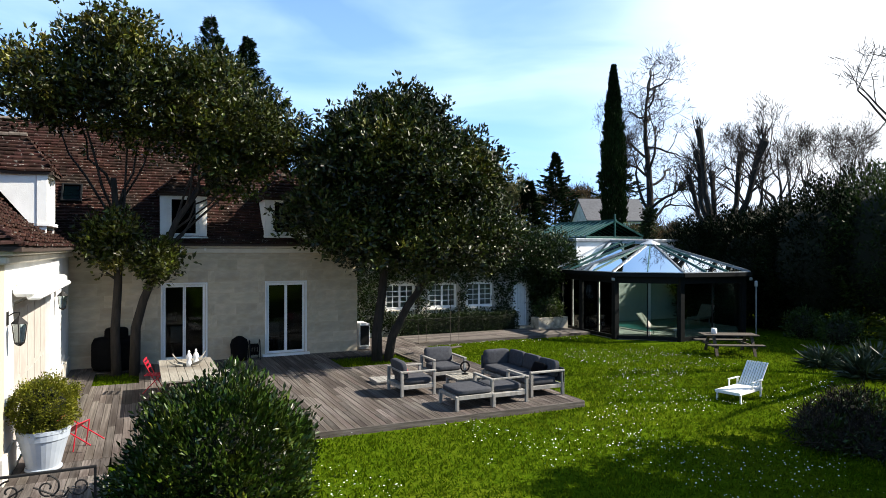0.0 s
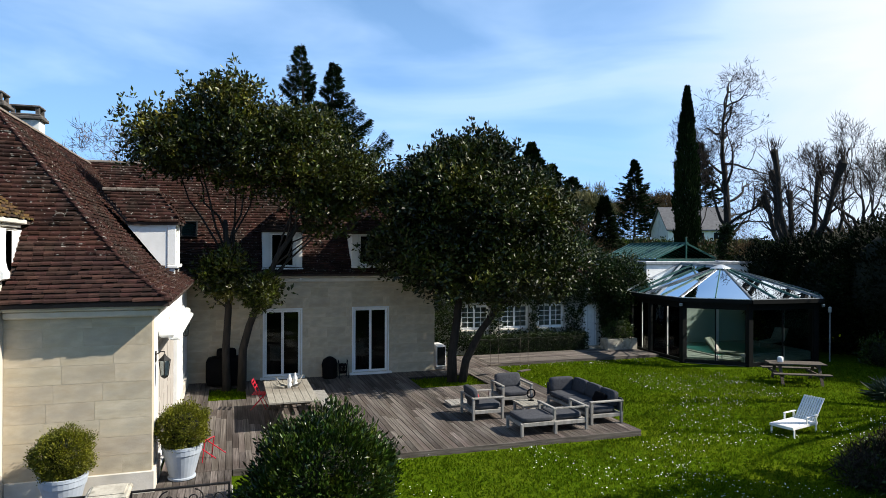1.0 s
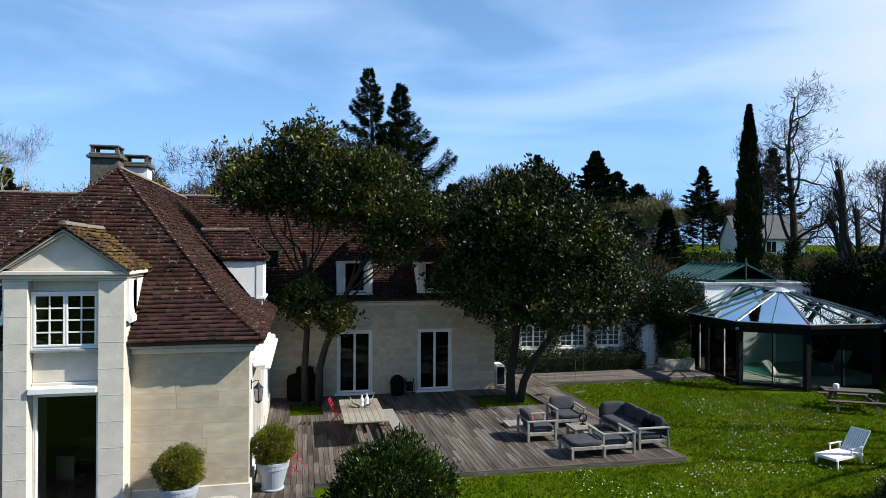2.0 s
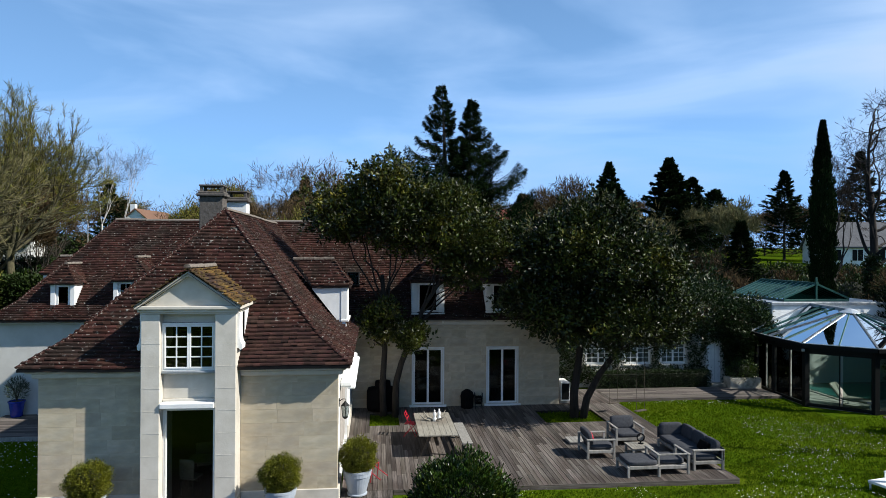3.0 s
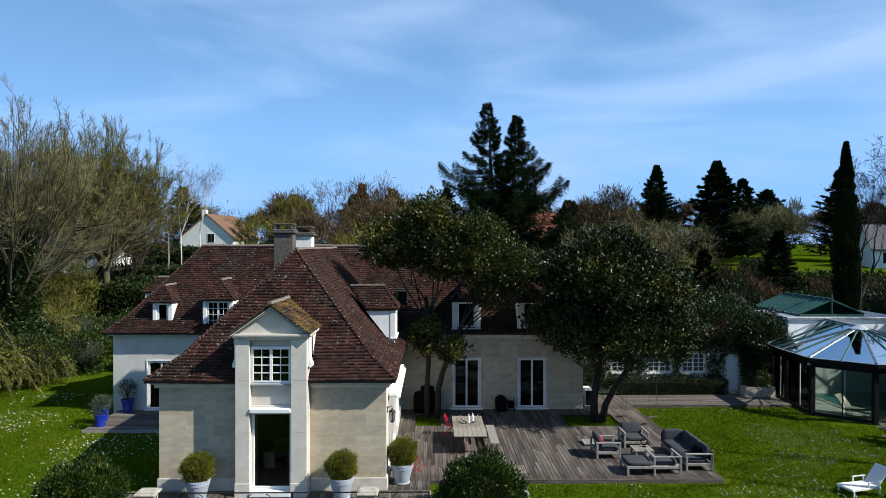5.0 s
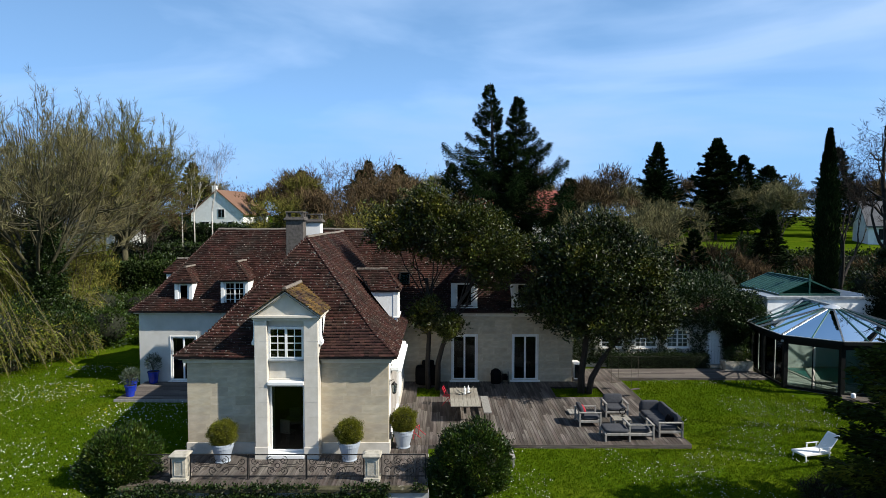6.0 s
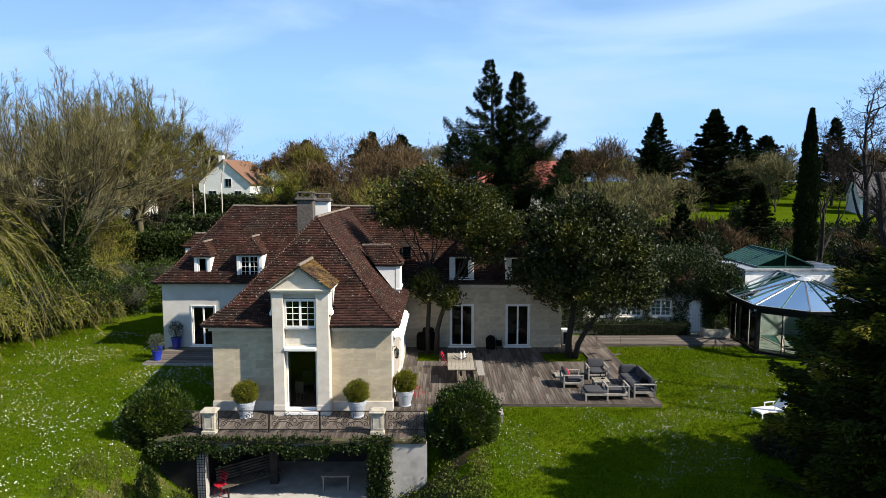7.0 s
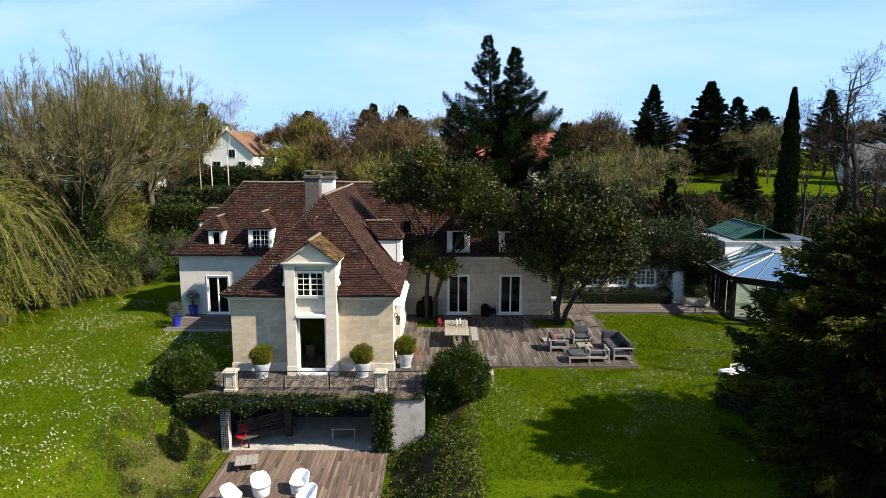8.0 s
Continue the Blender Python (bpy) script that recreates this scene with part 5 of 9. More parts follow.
deck = deck_base("deck", "wide weathered grey timber deck", minus((WX1 + 0.06, 9.17, 12.66, MY0), [SQ1, SQ2]))
s = Shape()
s.box(-0.85, 9.19, 12.625, 12.655, -0.2, 0.0, 0.004)
s.box(9.175, 9.205, 12.66, 22.9, -0.2, 0.0, 0.004)
part("fascia", s, DECK_X, deck, "grey edge board")
path = deck_base("boardwalk", "grey timber boardwalk to the pavilion", [(9.17, 17.3, 22.95, 25.1), (6.6, 9.17, MY0, 25.1)])
s = Shape()
s.box(9.21, 17.3, 22.915, 22.945, -0.2, 0.0, 0.004)
part("fascia", s, DECK_X, path)
side_deck = deck_base("side_deck", "small shaded grey timber deck", [(-15.9, WX0, 18.85, MY0)])
s = Shape()
s.box(-15.92, WX0, 18.81, 18.845, -0.25, 0.0, 0.004)
part("fascia", s, GREYWOOD, side_deck)
lower_deck = deck_base("lower_deck", "brown timber deck in the sunken court", [(-8.85, -2.3, 0.5, 8.6)], -2.33)

# ---- plants ----


def grow(sh, rng, p, d, length, r, depth, tips, wander=0.18, fork=(2, 3), angle=0.6, shrink=0.72, up=0.15, sides=6):
    """A limb of four bends that forks into smaller limbs; the ends are gathered in tips."""
    pts, rad = [Vector(p)], [r]
    d = Vector(d).normalized()
    for i in range(4):
        d = (d + Vector(rng.normal(0, wander, 3)) + Vector((0, 0, up * 0.4))).normalized()
        pts.append(pts[-1] + d * length / 4)
        rad.append(r * (1 - 0.38 * (i + 1) / 4))
    sh.tube(pts, rad, sides if r > 0.03 else 4, cap=False)
    if depth == 0:
        tips.append((pts[-1], d))
        tips.append((pts[2], d))
        return
    for k in range(rng.integers(fork[0], fork[1] + 1)):
        side = d.cross(Vector(rng.normal(0, 1, 3))).normalized()
        a = rng.uniform(0.5, 1.15) * angle
        nd = (d * math.cos(a) + side * math.sin(a) + Vector((0, 0, up))).normalized()
        grow(sh, rng, pts[-1] if k < 2 else pts[3], nd, length * shrink * rng.uniform(0.8, 1.15), rad[-1] * (0.82 if k == 0 else 0.66), depth - 1, tips, wander, fork, angle, shrink, up, sides)


def tip_leaves(rng, tips, per, spread, outw=0.6):
    P, D = [], []
    for p, d in tips:
        o = rng.normal(0, spread, (per, 3))
        P.append(np.array(p) + o)
        v = rng.normal(0, 1, (per, 3)) + np.array(d) * outw + o * 1.2
        v[:, 2] += 0.35
        D.append(v)
    return np.concatenate(P), np.concatenate(D)


def broadleaf(name, label, base, stems, lobes, leaf, material, bark, seed, count, inner=0.55, clump=0.0, bough=1.0, up=0.45):
    """An evergreen tree: stems given as point lists with radii, lobes of crown as (centre, radii, share)."""
    rng = np.random.default_rng(seed)
    T = thing(name, label, "tree")
    s = Shape()
    for pts, r0, r1 in stems:
        s.tube(pts, list(np.linspace(r0, r1, len(pts))), 8)
    part("trunk", s, bark, T, smooth=True)
    s = Shape()
    for c, r, share in lobes:
        pts, r0, r1 = min(stems, key=lambda q: (Vector(q[0][-1]) - Vector(c)).length)
        for k in range(2 if share < 0.3 else 5):
            f = rng.uniform(0.6, 1.0) * (len(pts) - 1)
            m = min(int(f), len(pts) - 2)
            p0 = Vector(pts[m]).lerp(Vector(pts[m + 1]), f - m)
            if p0.z > c[2] - 0.2:
                p0 = Vector(pts[2]).lerp(Vector(pts[3]), rng.uniform(0, 1))
            tgt = Vector(c) + Vector(rng.normal(0, 0.42, 3)) * min(r)
            d = tgt - p0
            side = Vector((d.x, d.y, 0)) * rng.uniform(0.05, 0.22)
            way = [p0 + d * t + side * math.sin(math.pi * t) + Vector(rng.normal(0, 0.13, 3)) * math.sin(math.pi * t) for t in np.linspace(0, 1, 6)]
            s.tube(way, list(np.linspace(r1 * 0.55, 0.014, 6)), 5)
    part("branchwork", s, bark, T, smooth=True)
    P, D = [], []
    for c, r, share in lobes:
        n = int(count * share)
        r = tuple(0.83 * v for v in r)
        # boughs carry twigs, and each twig ends in a rosette of leaves
        nb = max(6, n // 170)
        bq, bo = on_ellipsoid(rng, nb, c, r, inner)
        q = np.repeat(bq, 17, axis=0)
        o = np.repeat(bo, 17, axis=0)
        q = q + rng.normal(0, 1, q.shape) * np.array([0.3, 0.3, 0.2]) * min(1.0, min(r)) * bough + o * 0.1
        q = np.repeat(q, 10, axis=0)
        o = np.repeat(o, 10, axis=0)
        off = rng.normal(0, clump, q.shape)
        P.append(q + off * 0.6)
        v = o * 0.45 + rng.normal(0, 0.6, q.shape) + off / max(clump, 0.01) * 0.4
        v[:, 2] += up
        D.append(v)
    P, D = np.concatenate(P), np.concatenate(D)
    me = leaf_mesh("crown", P, D, leaf[0], leaf[1], material, rng)
    part("crown", me, material, T, kind="stuff")
    return T


broadleaf("magnolia_tree", "two-stemmed evergreen magnolia with an airy glossy crown in the deck", (-0.9, 21, 0),
          [([(-1.02, 21.0, -0.1), (-1.06, 21.02, 1.2), (-0.98, 20.95, 2.6), (-1.0, 21.0, 4.2), (-1.1, 20.8, 5.6)], 0.14, 0.08),
           ([(-0.55, 20.85, -0.1), (-0.52, 20.85, 1.3), (-0.32, 20.75, 2.1), (0.1, 20.6, 3.2), (0.55, 20.4, 4.4), (1.2, 20.3, 5.4)], 0.15, 0.07)],
          [((-1.2, 20.4, 9.0), (1.15, 1.3, 1.2), 0.12), ((-2.7, 20.5, 8.1), (1.4, 1.5, 1.1), 0.12), ((-0.6, 20.3, 7.8), (1.7, 1.8, 1.1), 0.15), ((1.2, 20.2, 8.35), (1.2, 1.3, 1.05), 0.11),
           ((1.7, 20.1, 7.2), (1.7, 1.8, 1.2), 0.17), ((3.2, 20.2, 7.0), (0.95, 1.2, 0.9), 0.09), ((2.0, 20.0, 5.9), (0.9, 1.0, 0.65), 0.05),
           ((-1.1, 20.5, 3.9), (0.75, 0.8, 0.7), 0.06), ((-0.1, 20.2, 3.3), (0.6, 0.65, 0.6), 0.05)],
          (0.17, 0.082), MAGNOLIA, BARK_DARK, 11, 56000, inner=0.35, clump=0.1, bough=1.3)
broadleaf("magnolia_tree", "dense dark evergreen magnolia with glossy leaves beside the seating", (6.75, 20.2, 0),
          [([(6.62, 20.2, -0.1), (6.6, 20.2, 0.9), (6.75, 20.15, 2.0), (6.9, 20.1, 3.6), (7.2, 19.9, 5.2)], 0.2, 0.1),
           ([(6.95, 20.1, -0.1), (7.1, 20.1, 0.7), (7.6, 20.0, 1.7), (8.3, 19.8, 2.7), (8.9, 19.6, 3.8)], 0.17, 0.08)],
          [((7.2, 19.7, 6.0), (2.9, 2.7, 2.3), 0.36), ((7.0, 19.8, 7.6), (1.6, 1.6, 1.1), 0.11), ((5.4, 19.8, 6.6), (1.1, 1.4, 1.2), 0.08), ((9.0, 19.6, 6.1), (1.6, 1.8, 1.6), 0.14),
           ((9.9, 19.6, 4.3), (1.2, 1.6, 1.3), 0.10), ((5.0, 19.8, 4.5), (1.3, 1.5, 1.4), 0.10), ((7.6, 18.9, 3.9), (2.3, 1.7, 1.1), 0.10)],
          (0.18, 0.086), MAGNOLIA_DARK, BARK_DARK, 12, 100000, inner=0.6, clump=0.1, bough=1.15)


def bush(name, label, category, c, r, n, leaf, material, seed, inner=0.8, up=0.4, clump=0.05, parent=None, pname="foliage", core=None):
    rng = np.random.default_rng(seed)
    T = parent or thing(name, label, category)
    m = max(1, n // 8)
    q, o = on_ellipsoid(rng, m, (0, 0, 0), r, inner)
    q = np.repeat(q, 8, axis=0) + rng.normal(0, clump, (m * 8, 3))
    o = np.repeat(o, 8, axis=0)
    v = o * 0.9 + rng.normal(0, 0.5, o.shape)
    v[:, 2] += up
    keep = q[:, 2] > -r[2] * 0.97
    me = leaf_mesh(pname, q[keep], v[keep], leaf[0], leaf[1], material, rng)
    f = part(pname, me, material, T, kind="stuff")
    # solid dark core stands for the shade among the inner twigs
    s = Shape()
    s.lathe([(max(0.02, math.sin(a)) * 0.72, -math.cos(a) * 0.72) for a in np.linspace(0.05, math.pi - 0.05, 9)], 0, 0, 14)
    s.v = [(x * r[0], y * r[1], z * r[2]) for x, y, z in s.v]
    k = part("twig_shade_core", s, TWIG_SHADE, T, smooth=True)
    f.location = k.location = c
    return T


# near-black, as the shade inside bushes and hedges is put into the colour
TWIG_SHADE = mat("shaded_twigs", (0.010, 0.012, 0.006), (0.02, 0.024, 0.01), 8, 0.95, 0.3)
bush("laurel_bush", "large rounded glossy evergreen shrub at the terrace corner", "shrub", (0.6, 9.62, 0.22), (1.27, 1.22, 1.5), 36000, (0.115, 0.043), LAUREL, 21, 0.8, clump=0.06, up=0.6)
bush("laurel_bush", "large rounded glossy evergreen shrub beside the terrace steps", "shrub", (-11.2, 9.9, 0.32), (1.22, 1.2, 1.18), 30000, (0.115, 0.043), LAUREL, 22, 0.8, clump=0.06, up=0.6)


def potted_box(at, seed, r=0.47):
    T = thing("potted_boxwood", "clipped ball of boxwood in a tall pale blue-grey pot", "potted plant", at, group="potted boxwood balls")
    s = Shape()
    s.lathe([(0.24, 0.0), (0.27, 0.02), (0.27, 0.05), (0.24, 0.06), (0.36, 0.52), (0.375, 0.525), (0.385, 0.62), (0.395, 0.63), (0.395, 0.68), (0.34, 0.68), (0.33, 0.6)], 0, 0, 28)
    part("pot", s, POT, T)
    s = Shape()
    s.lathe([(0.02, 0.6), (0.34, 0.61), (0.34, 0.63), (0.02, 0.64)], 0, 0, 16)
    part("soil", s, SOIL, T)
    bush("", "", "", (0, 0, 1.03), (r, r, r * 0.92), 14000, (0.045, 0.022), BOX, seed, 0.86, clump=0.035, parent=T)
    return T


pb = potted_box((-1.83, 12.42, 0.0), 31)
potted_box((-3.68, 11.12, 0.0), 32, 0.45)
potted_box((-8.15, 10.98, 0.0), 33, 0.46)


def leaf_field(name, label, category, P, O, leaf, material, seed, per=6, clump=0.08, up=0.0, kind="stuff", parent=None):
    rng = np.random.default_rng(seed)
    q = np.repeat(P, per, axis=0) + rng.normal(0, clump, (len(P) * per, 3))
    o = np.repeat(O, per, axis=0)
    v = o * 0.7 + rng.normal(0, 0.6, o.shape)
    v[:, 2] += up
    me = leaf_mesh(name, q, v, leaf[0], leaf[1], material, rng)
    ob = part(name, me, material, parent)
    return tagged(ob, label, category, kind=kind)


def box_points(rng, n, x0, x1, y0, y1, z0, z1):
    """Points over the faces of a block that has no underside, with the ways out."""
    A = [(x1 - x0) * (z1 - z0), (x1 - x0) * (z1 - z0), (y1 - y0) * (z1 - z0), (y1 - y0) * (z1 - z0), (x1 - x0) * (y1 - y0)]
    P, O = [], []
    for i, a in enumerate(A):
        m = int(n * a / sum(A))
        u, w_ = rng.uniform(0, 1, m), rng.uniform(0, 1, m)
        one = np.ones(m)
        if i < 2:
            P.append(np.stack([x0 + u * (x1 - x0), one * (y0 if i == 0 else y1), z0 + w_ * (z1 - z0)], 1))
            O.append(np.tile([0, -1 if i == 0 else 1, 0], (m, 1)))
        elif i < 4:
            P.append(np.stack([one * (x0 if i == 2 else x1), y0 + u * (y1 - y0), z0 + w_ * (z1 - z0)], 1))
            O.append(np.tile([-1 if i == 2 else 1, 0, 0], (m, 1)))
        else:
            P.append(np.stack([x0 + u * (x1 - x0), y0 + w_ * (y1 - y0), one * z1], 1))
            O.append(np.tile([0, 0, 1], (m, 1)))
    return np.concatenate(P), np.concatenate(O).astype(float)


def hedge(label, x0, x1, y0, y1, z0, z1, n, seed, material=None, leaf=(0.1, 0.06), turn=None, rough=0.1):
    rng = np.random.default_rng(seed)
    H = thing("hedge", label, "hedge")
    # dark block stands for the shade inside the hedge
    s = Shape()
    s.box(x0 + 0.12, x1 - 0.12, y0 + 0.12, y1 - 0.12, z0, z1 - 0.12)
    part("twig_shade_core", s, TWIG_SHADE, H)
    P, O = box_points(rng, n, x0, x1, y0, y1, z0, z1)
    P += rng.normal(0, rough, P.shape)
    leaf_field("foliage", "", "", P, O, leaf, material or HEDGE, seed, 6, rough, 0.3, parent=H)
    return H


hedge("low clipped hedge under the annex windows", 9.3, 15.1, 25.25, 25.75, -0.1, 0.72, 2600, 41, IVY, (0.06, 0.035), rough=0.03)
# ivy over the annex and a shrub mass over its roof
rng = np.random.default_rng(42)
P, O = [], []
for x, z in zip(rng.uniform(6.7, 18.4, 5200), rng.uniform(0.1, 3.2, 5200)):
    if any(a - 0.03 < x < b + 0.03 and c - 0.1 < z < d + 0.03 for a, b, c, d in AW + [AD]):
        continue
    P.append((x, AY - rng.uniform(0.03, 0.2), z))
    O.append((0, -1, 0.2))
leaf_field("ivy", "dark ivy that covers the annex wall", "ivy", np.array(P), np.array(O), (0.1, 0.08), IVY, 43, 5, 0.07)
P, O = [], []
for c, r in (((9.5, 26.6, 3.4), (2.6, 1.0, 0.9)), ((12.6, 26.4, 3.7), (2.2, 1.1, 1.0)), ((15.4, 26.3, 3.6), (2.2, 1.2, 1.2)), ((17.2, 26.0, 3.1), (1.4, 1.3, 1.3)), ((16.9, 25.9, 1.6), (0.7, 0.5, 1.2)), ((14.7, 28.5, 4.2), (3.0, 1.5, 1.1))):
    a, b = on_ellipsoid(rng, 1100, c, r, 0.7)
    P.append(a), O.append(b)
leaf_field("climber", "thick evergreen climber heaped over the annex roof", "climber", np.concatenate(P), np.concatenate(O), (0.13, 0.08), IVY, 44, 6, 0.13, 0.3)
# ivy hanging from the terrace edge
P, O = [], []
for x in rng.uniform(-9.3, -2.3, 620):
    dep = 0.26 + 0.22 * math.sin(x * 2.1) + 0.15 * math.sin(x * 5.3 + 1)
    for k in range(2):
        P.append((x, 8.6 - rng.uniform(0, 0.1), 0.0 - rng.uniform(0, 1) * max(0.12, dep) - 0.16))
        O.append((0, -1, -0.1))
for k in range(900):
    P.append((rng.uniform(-2.95, -2.15), 8.55 - rng.uniform(0, 0.15), rng.uniform(-2.3, -0.05)))
    O.append((0, -1, 0))
for k in range(350):
    P.append((rng.uniform(-10.9, -9.2), 8.6 - rng.uniform(0, 0.3), rng.uniform(-0.6, 0.05)))
    O.append((0, -1, 0))
for i in range(520):
    x = rng.uniform(-10.7, -0.9)
    if noise.noise((x * 0.9, 3.0, 5.0)) > -0.12:
        P.append((x, 8.52 + abs(rng.normal(0, 0.09)), 0.04 + rng.uniform(0, 0.05)))
        O.append((0, -0.4, 1))
leaf_field("ivy", "ivy hanging from the terrace edge and over the court pillar", "ivy", np.array(P), np.array(O), (0.085, 0.07), IVY, 45, 5, 0.06, -0.1)


def conifer(name, label, base, height, radius, seed, n, material=None, droop=0.25, tiers=22, leaf=(0.5, 0.16), start=0.08, power=0.85, lean=0.0, tops=None, shape=None, curl=0.0, ragged=0.55):
    """A conifer of whorled branches, each clothed in sprays."""
    rng = np.random.default_rng(seed)
    T = thing(name, label, "tree")
    s = Shape()
    b = Vector(base)
    axes = tops or [((0, 0), height)]
    P, D = [], []
    lim = Shape()
    for (ox, oy), h in axes:
        top = b + Vector((ox, oy, h))
        s.tube([b + Vector((ox * 0.2, oy * 0.2, -0.3)), b.lerp(top, 0.5), top], [0.028 * h * 0.6, 0.015 * h * 0.6, 0.01], 7)
        m = int(n / len(axes))
        nb = tiers * 6
        per = max(4, m // nb)
        for i in range(nb):
            f = start + (1 - start) * (i / nb) ** 0.9
            az = i * 2.399 + rng.uniform(-0.4, 0.4)
            ln = radius * (shape(f) if shape else (1 - f) ** power) * rng.uniform(ragged, 1.85 - ragged) * (1.0 if len(axes) == 1 else 0.9) + 0.12
            p0 = b.lerp(top, f)
            out = Vector((math.cos(az), math.sin(az), 0))
            tip = p0 + out * ln + Vector((0, 0, -droop * ln + (0.12 + curl) * ln))
            mid = p0 + out * ln * 0.55 + Vector((0, 0, -droop * ln * 0.35))
            lim.tube([p0, mid, tip], [0.02 + 0.008 * ln, 0.015, 0.006], 4, cap=False)
            t = rng.uniform(0.15, 1.0, per) ** 0.7
            pos = np.array(p0)[None] * (1 - t)[:, None] + np.array(tip)[None] * t[:, None]
            pos[:, 2] += (np.array(mid)[2] - (p0.z + tip.z) / 2) * 4 * t * (1 - t) * 0.5
            wd = 0.14 * ln * np.sin(np.pi * np.clip(t, 0.1, 0.93)) + 0.04
            side = np.array([-out.y, out.x, 0])
            sgn = rng.uniform(-1, 1, per)
            pos += side[None] * (sgn * wd)[:, None]
            pos[:, 2] += rng.normal(0, 0.05, per) - 0.06 * np.abs(sgn) * ln
            v = np.array(out)[None] * 0.9 + side[None] * sgn[:, None] * 0.9 + rng.normal(0, 0.25, (per, 3))
            v[:, 2] -= droop * 0.6
            v[:, 2] += max(0.0, f - 0.78) * 7
            P.append(pos), D.append(v)
    part("trunk", s, BARK, T)
    part("branchwork", lim, BARK, T, kind="stuff")
    me = leaf_mesh("needles", np.concatenate(P), np.concatenate(D), leaf[0], leaf[1], material or CONIFER, rng)
    part("needles", me, material, T, kind="stuff")
    return T


def cedar(label, base, leaders, seed, reach):
    """A cedar of tall leaders and long level boughs of unequal length, each a flat plate of hanging sprays."""
    rng = np.random.default_rng(seed)
    T = thing("cedar_tree", label, "tree")
    b = Vector(base)
    s, lim, P, D = Shape(), Shape(), [], []
    for (ox, oy), h in leaders:
        top = b + Vector((ox, oy, h))
        mid = b + Vector((ox * 0.75, oy * 0.75, h * 0.5))
        s.tube([b - Vector((0, 0, 0.3)), mid, top], [0.42, 0.24, 0.02], 8)
        z, k = h * 0.1, 0
        while z < h - 0.15:
            f = z / h
            p0 = b.lerp(mid, f * 2) if f < 0.5 else mid.lerp(top, f * 2 - 1)
            az = k * 2.399 + rng.uniform(-0.5, 0.5)
            out = Vector((math.cos(az), math.sin(az), 0))
            inward = out.x * ox < 0
            L = reach(f) * rng.choice([rng.uniform(0.3, 0.7), rng.uniform(0.75, 1.12)]) * (0.6 if inward else 1.0)
            rise = rng.uniform(0.1, 0.55) if f > 0.76 else (rng.uniform(-0.05, 0.32) if f > 0.4 else rng.uniform(-0.22, 0.18))
            pts = [p0 + out * L * t + Vector((0, 0, L * (rise * t - 0.12 * math.sin(math.pi * t) + 0.12 * t ** 3))) + Vector(rng.normal(0, 0.02 * L, 3)) * t for t in np.linspace(0, 1, 6)]
            lim.tube(pts, list(np.linspace(0.025 + 0.012 * L, 0.012, 6)), 5, cap=False)
            A = np.array(pts)
            m = int(60 + 210 * L)
            t = rng.uniform(0.12, 1, m) ** 0.75
            i = np.minimum((t * 5).astype(int), 4)
            w = (t * 5 - i)[:, None]
            q = A[i] * (1 - w) + A[i + 1] * w
            side = np.array([-out.y, out.x, 0])
            # side shoots stand in a few sprays along the bough
            sp = np.round(t * (3 + L * 2.2)) / (3 + L * 2.2)
            sg = rng.uniform(-1, 1, m)
            wd = (0.12 + 0.17 * L * np.sin(np.pi * np.clip(sp, 0.12, 0.95)) ** 0.7) * sg
            q = q + side * wd[:, None] + np.array(out) * (np.abs(wd) * 0.55)[:, None]
            q[:, 2] -= 0.3 * np.abs(wd) + rng.exponential(0.16, m) * (0.5 + 0.3 * L)
            v = np.array(out) * 0.8 + side * sg[:, None] * 0.9 + rng.normal(0, 0.35, (m, 3))
            v[:, 2] -= rng.uniform(0.0, 0.9, m)
            P.append(q), D.append(v)
            z += 0.13 * rng.uniform(0.4, 1.6)
            k += 1
    part("trunk", s, BARK_DARK, T, smooth=True)
    part("branchwork", lim, BARK_DARK, T, kind="stuff")
    part("needles", leaf_mesh("needles", np.concatenate(P), np.concatenate(D), 0.32, 0.06, CEDARNEEDLE, rng), CEDARNEEDLE, T, kind="stuff")
    return T


def irregular_tree(name, label, base, height, seed, bark, twig, trunk, boughs, first=0.3, depth=2, reach=0.26, up=0.08, twigs=6, tl=0.5, tw=0.018):
    """A leafless tree with one long trunk and boughs that start level, arch and fork."""
    rng = np.random.default_rng(seed)
    T = thing(name, label, "tree")
    s, tips = Shape(), []
    b = Vector(base)
    pts = [b + Vector((rng.normal(0, 0.012) * height * (i > 1), rng.normal(0, 0.012) * height * (i > 1), height * i / 7 - (0.3 if i == 0 else 0))) for i in range(8)]
    s.tube(pts, list(np.linspace(trunk, trunk * 0.1, 8)), 8)
    for k in range(boughs):
        f = first + (0.98 - first) * (k + rng.uniform(0, 0.8)) / boughs
        i = min(int(f * 7), 6)
        p = pts[i].lerp(pts[i + 1], f * 7 - i)
        a = k * 2.399 + rng.uniform(-0.5, 0.5)
        d = Vector((math.cos(a), math.sin(a), rng.uniform(-0.05, 0.55) + f * 0.4))
        L = height * reach * rng.uniform(0.7, 1.2) * (1.15 - 0.6 * f)
        grow(s, rng, p, d, L, trunk * 0.34 * (1.15 - 0.7 * f), depth, tips, 0.26, (2, 3), 0.75, 0.66, up, 6)
    part("trunk", s, bark, T, smooth=True)
    P, D = tip_leaves(rng, tips, twigs, tl * 0.3, 1.0)
    part("twig_crown", leaf_mesh("twigs", P, D, tl, tw, twig, rng, fold=0.0), twig, T, kind="stuff")
    return T


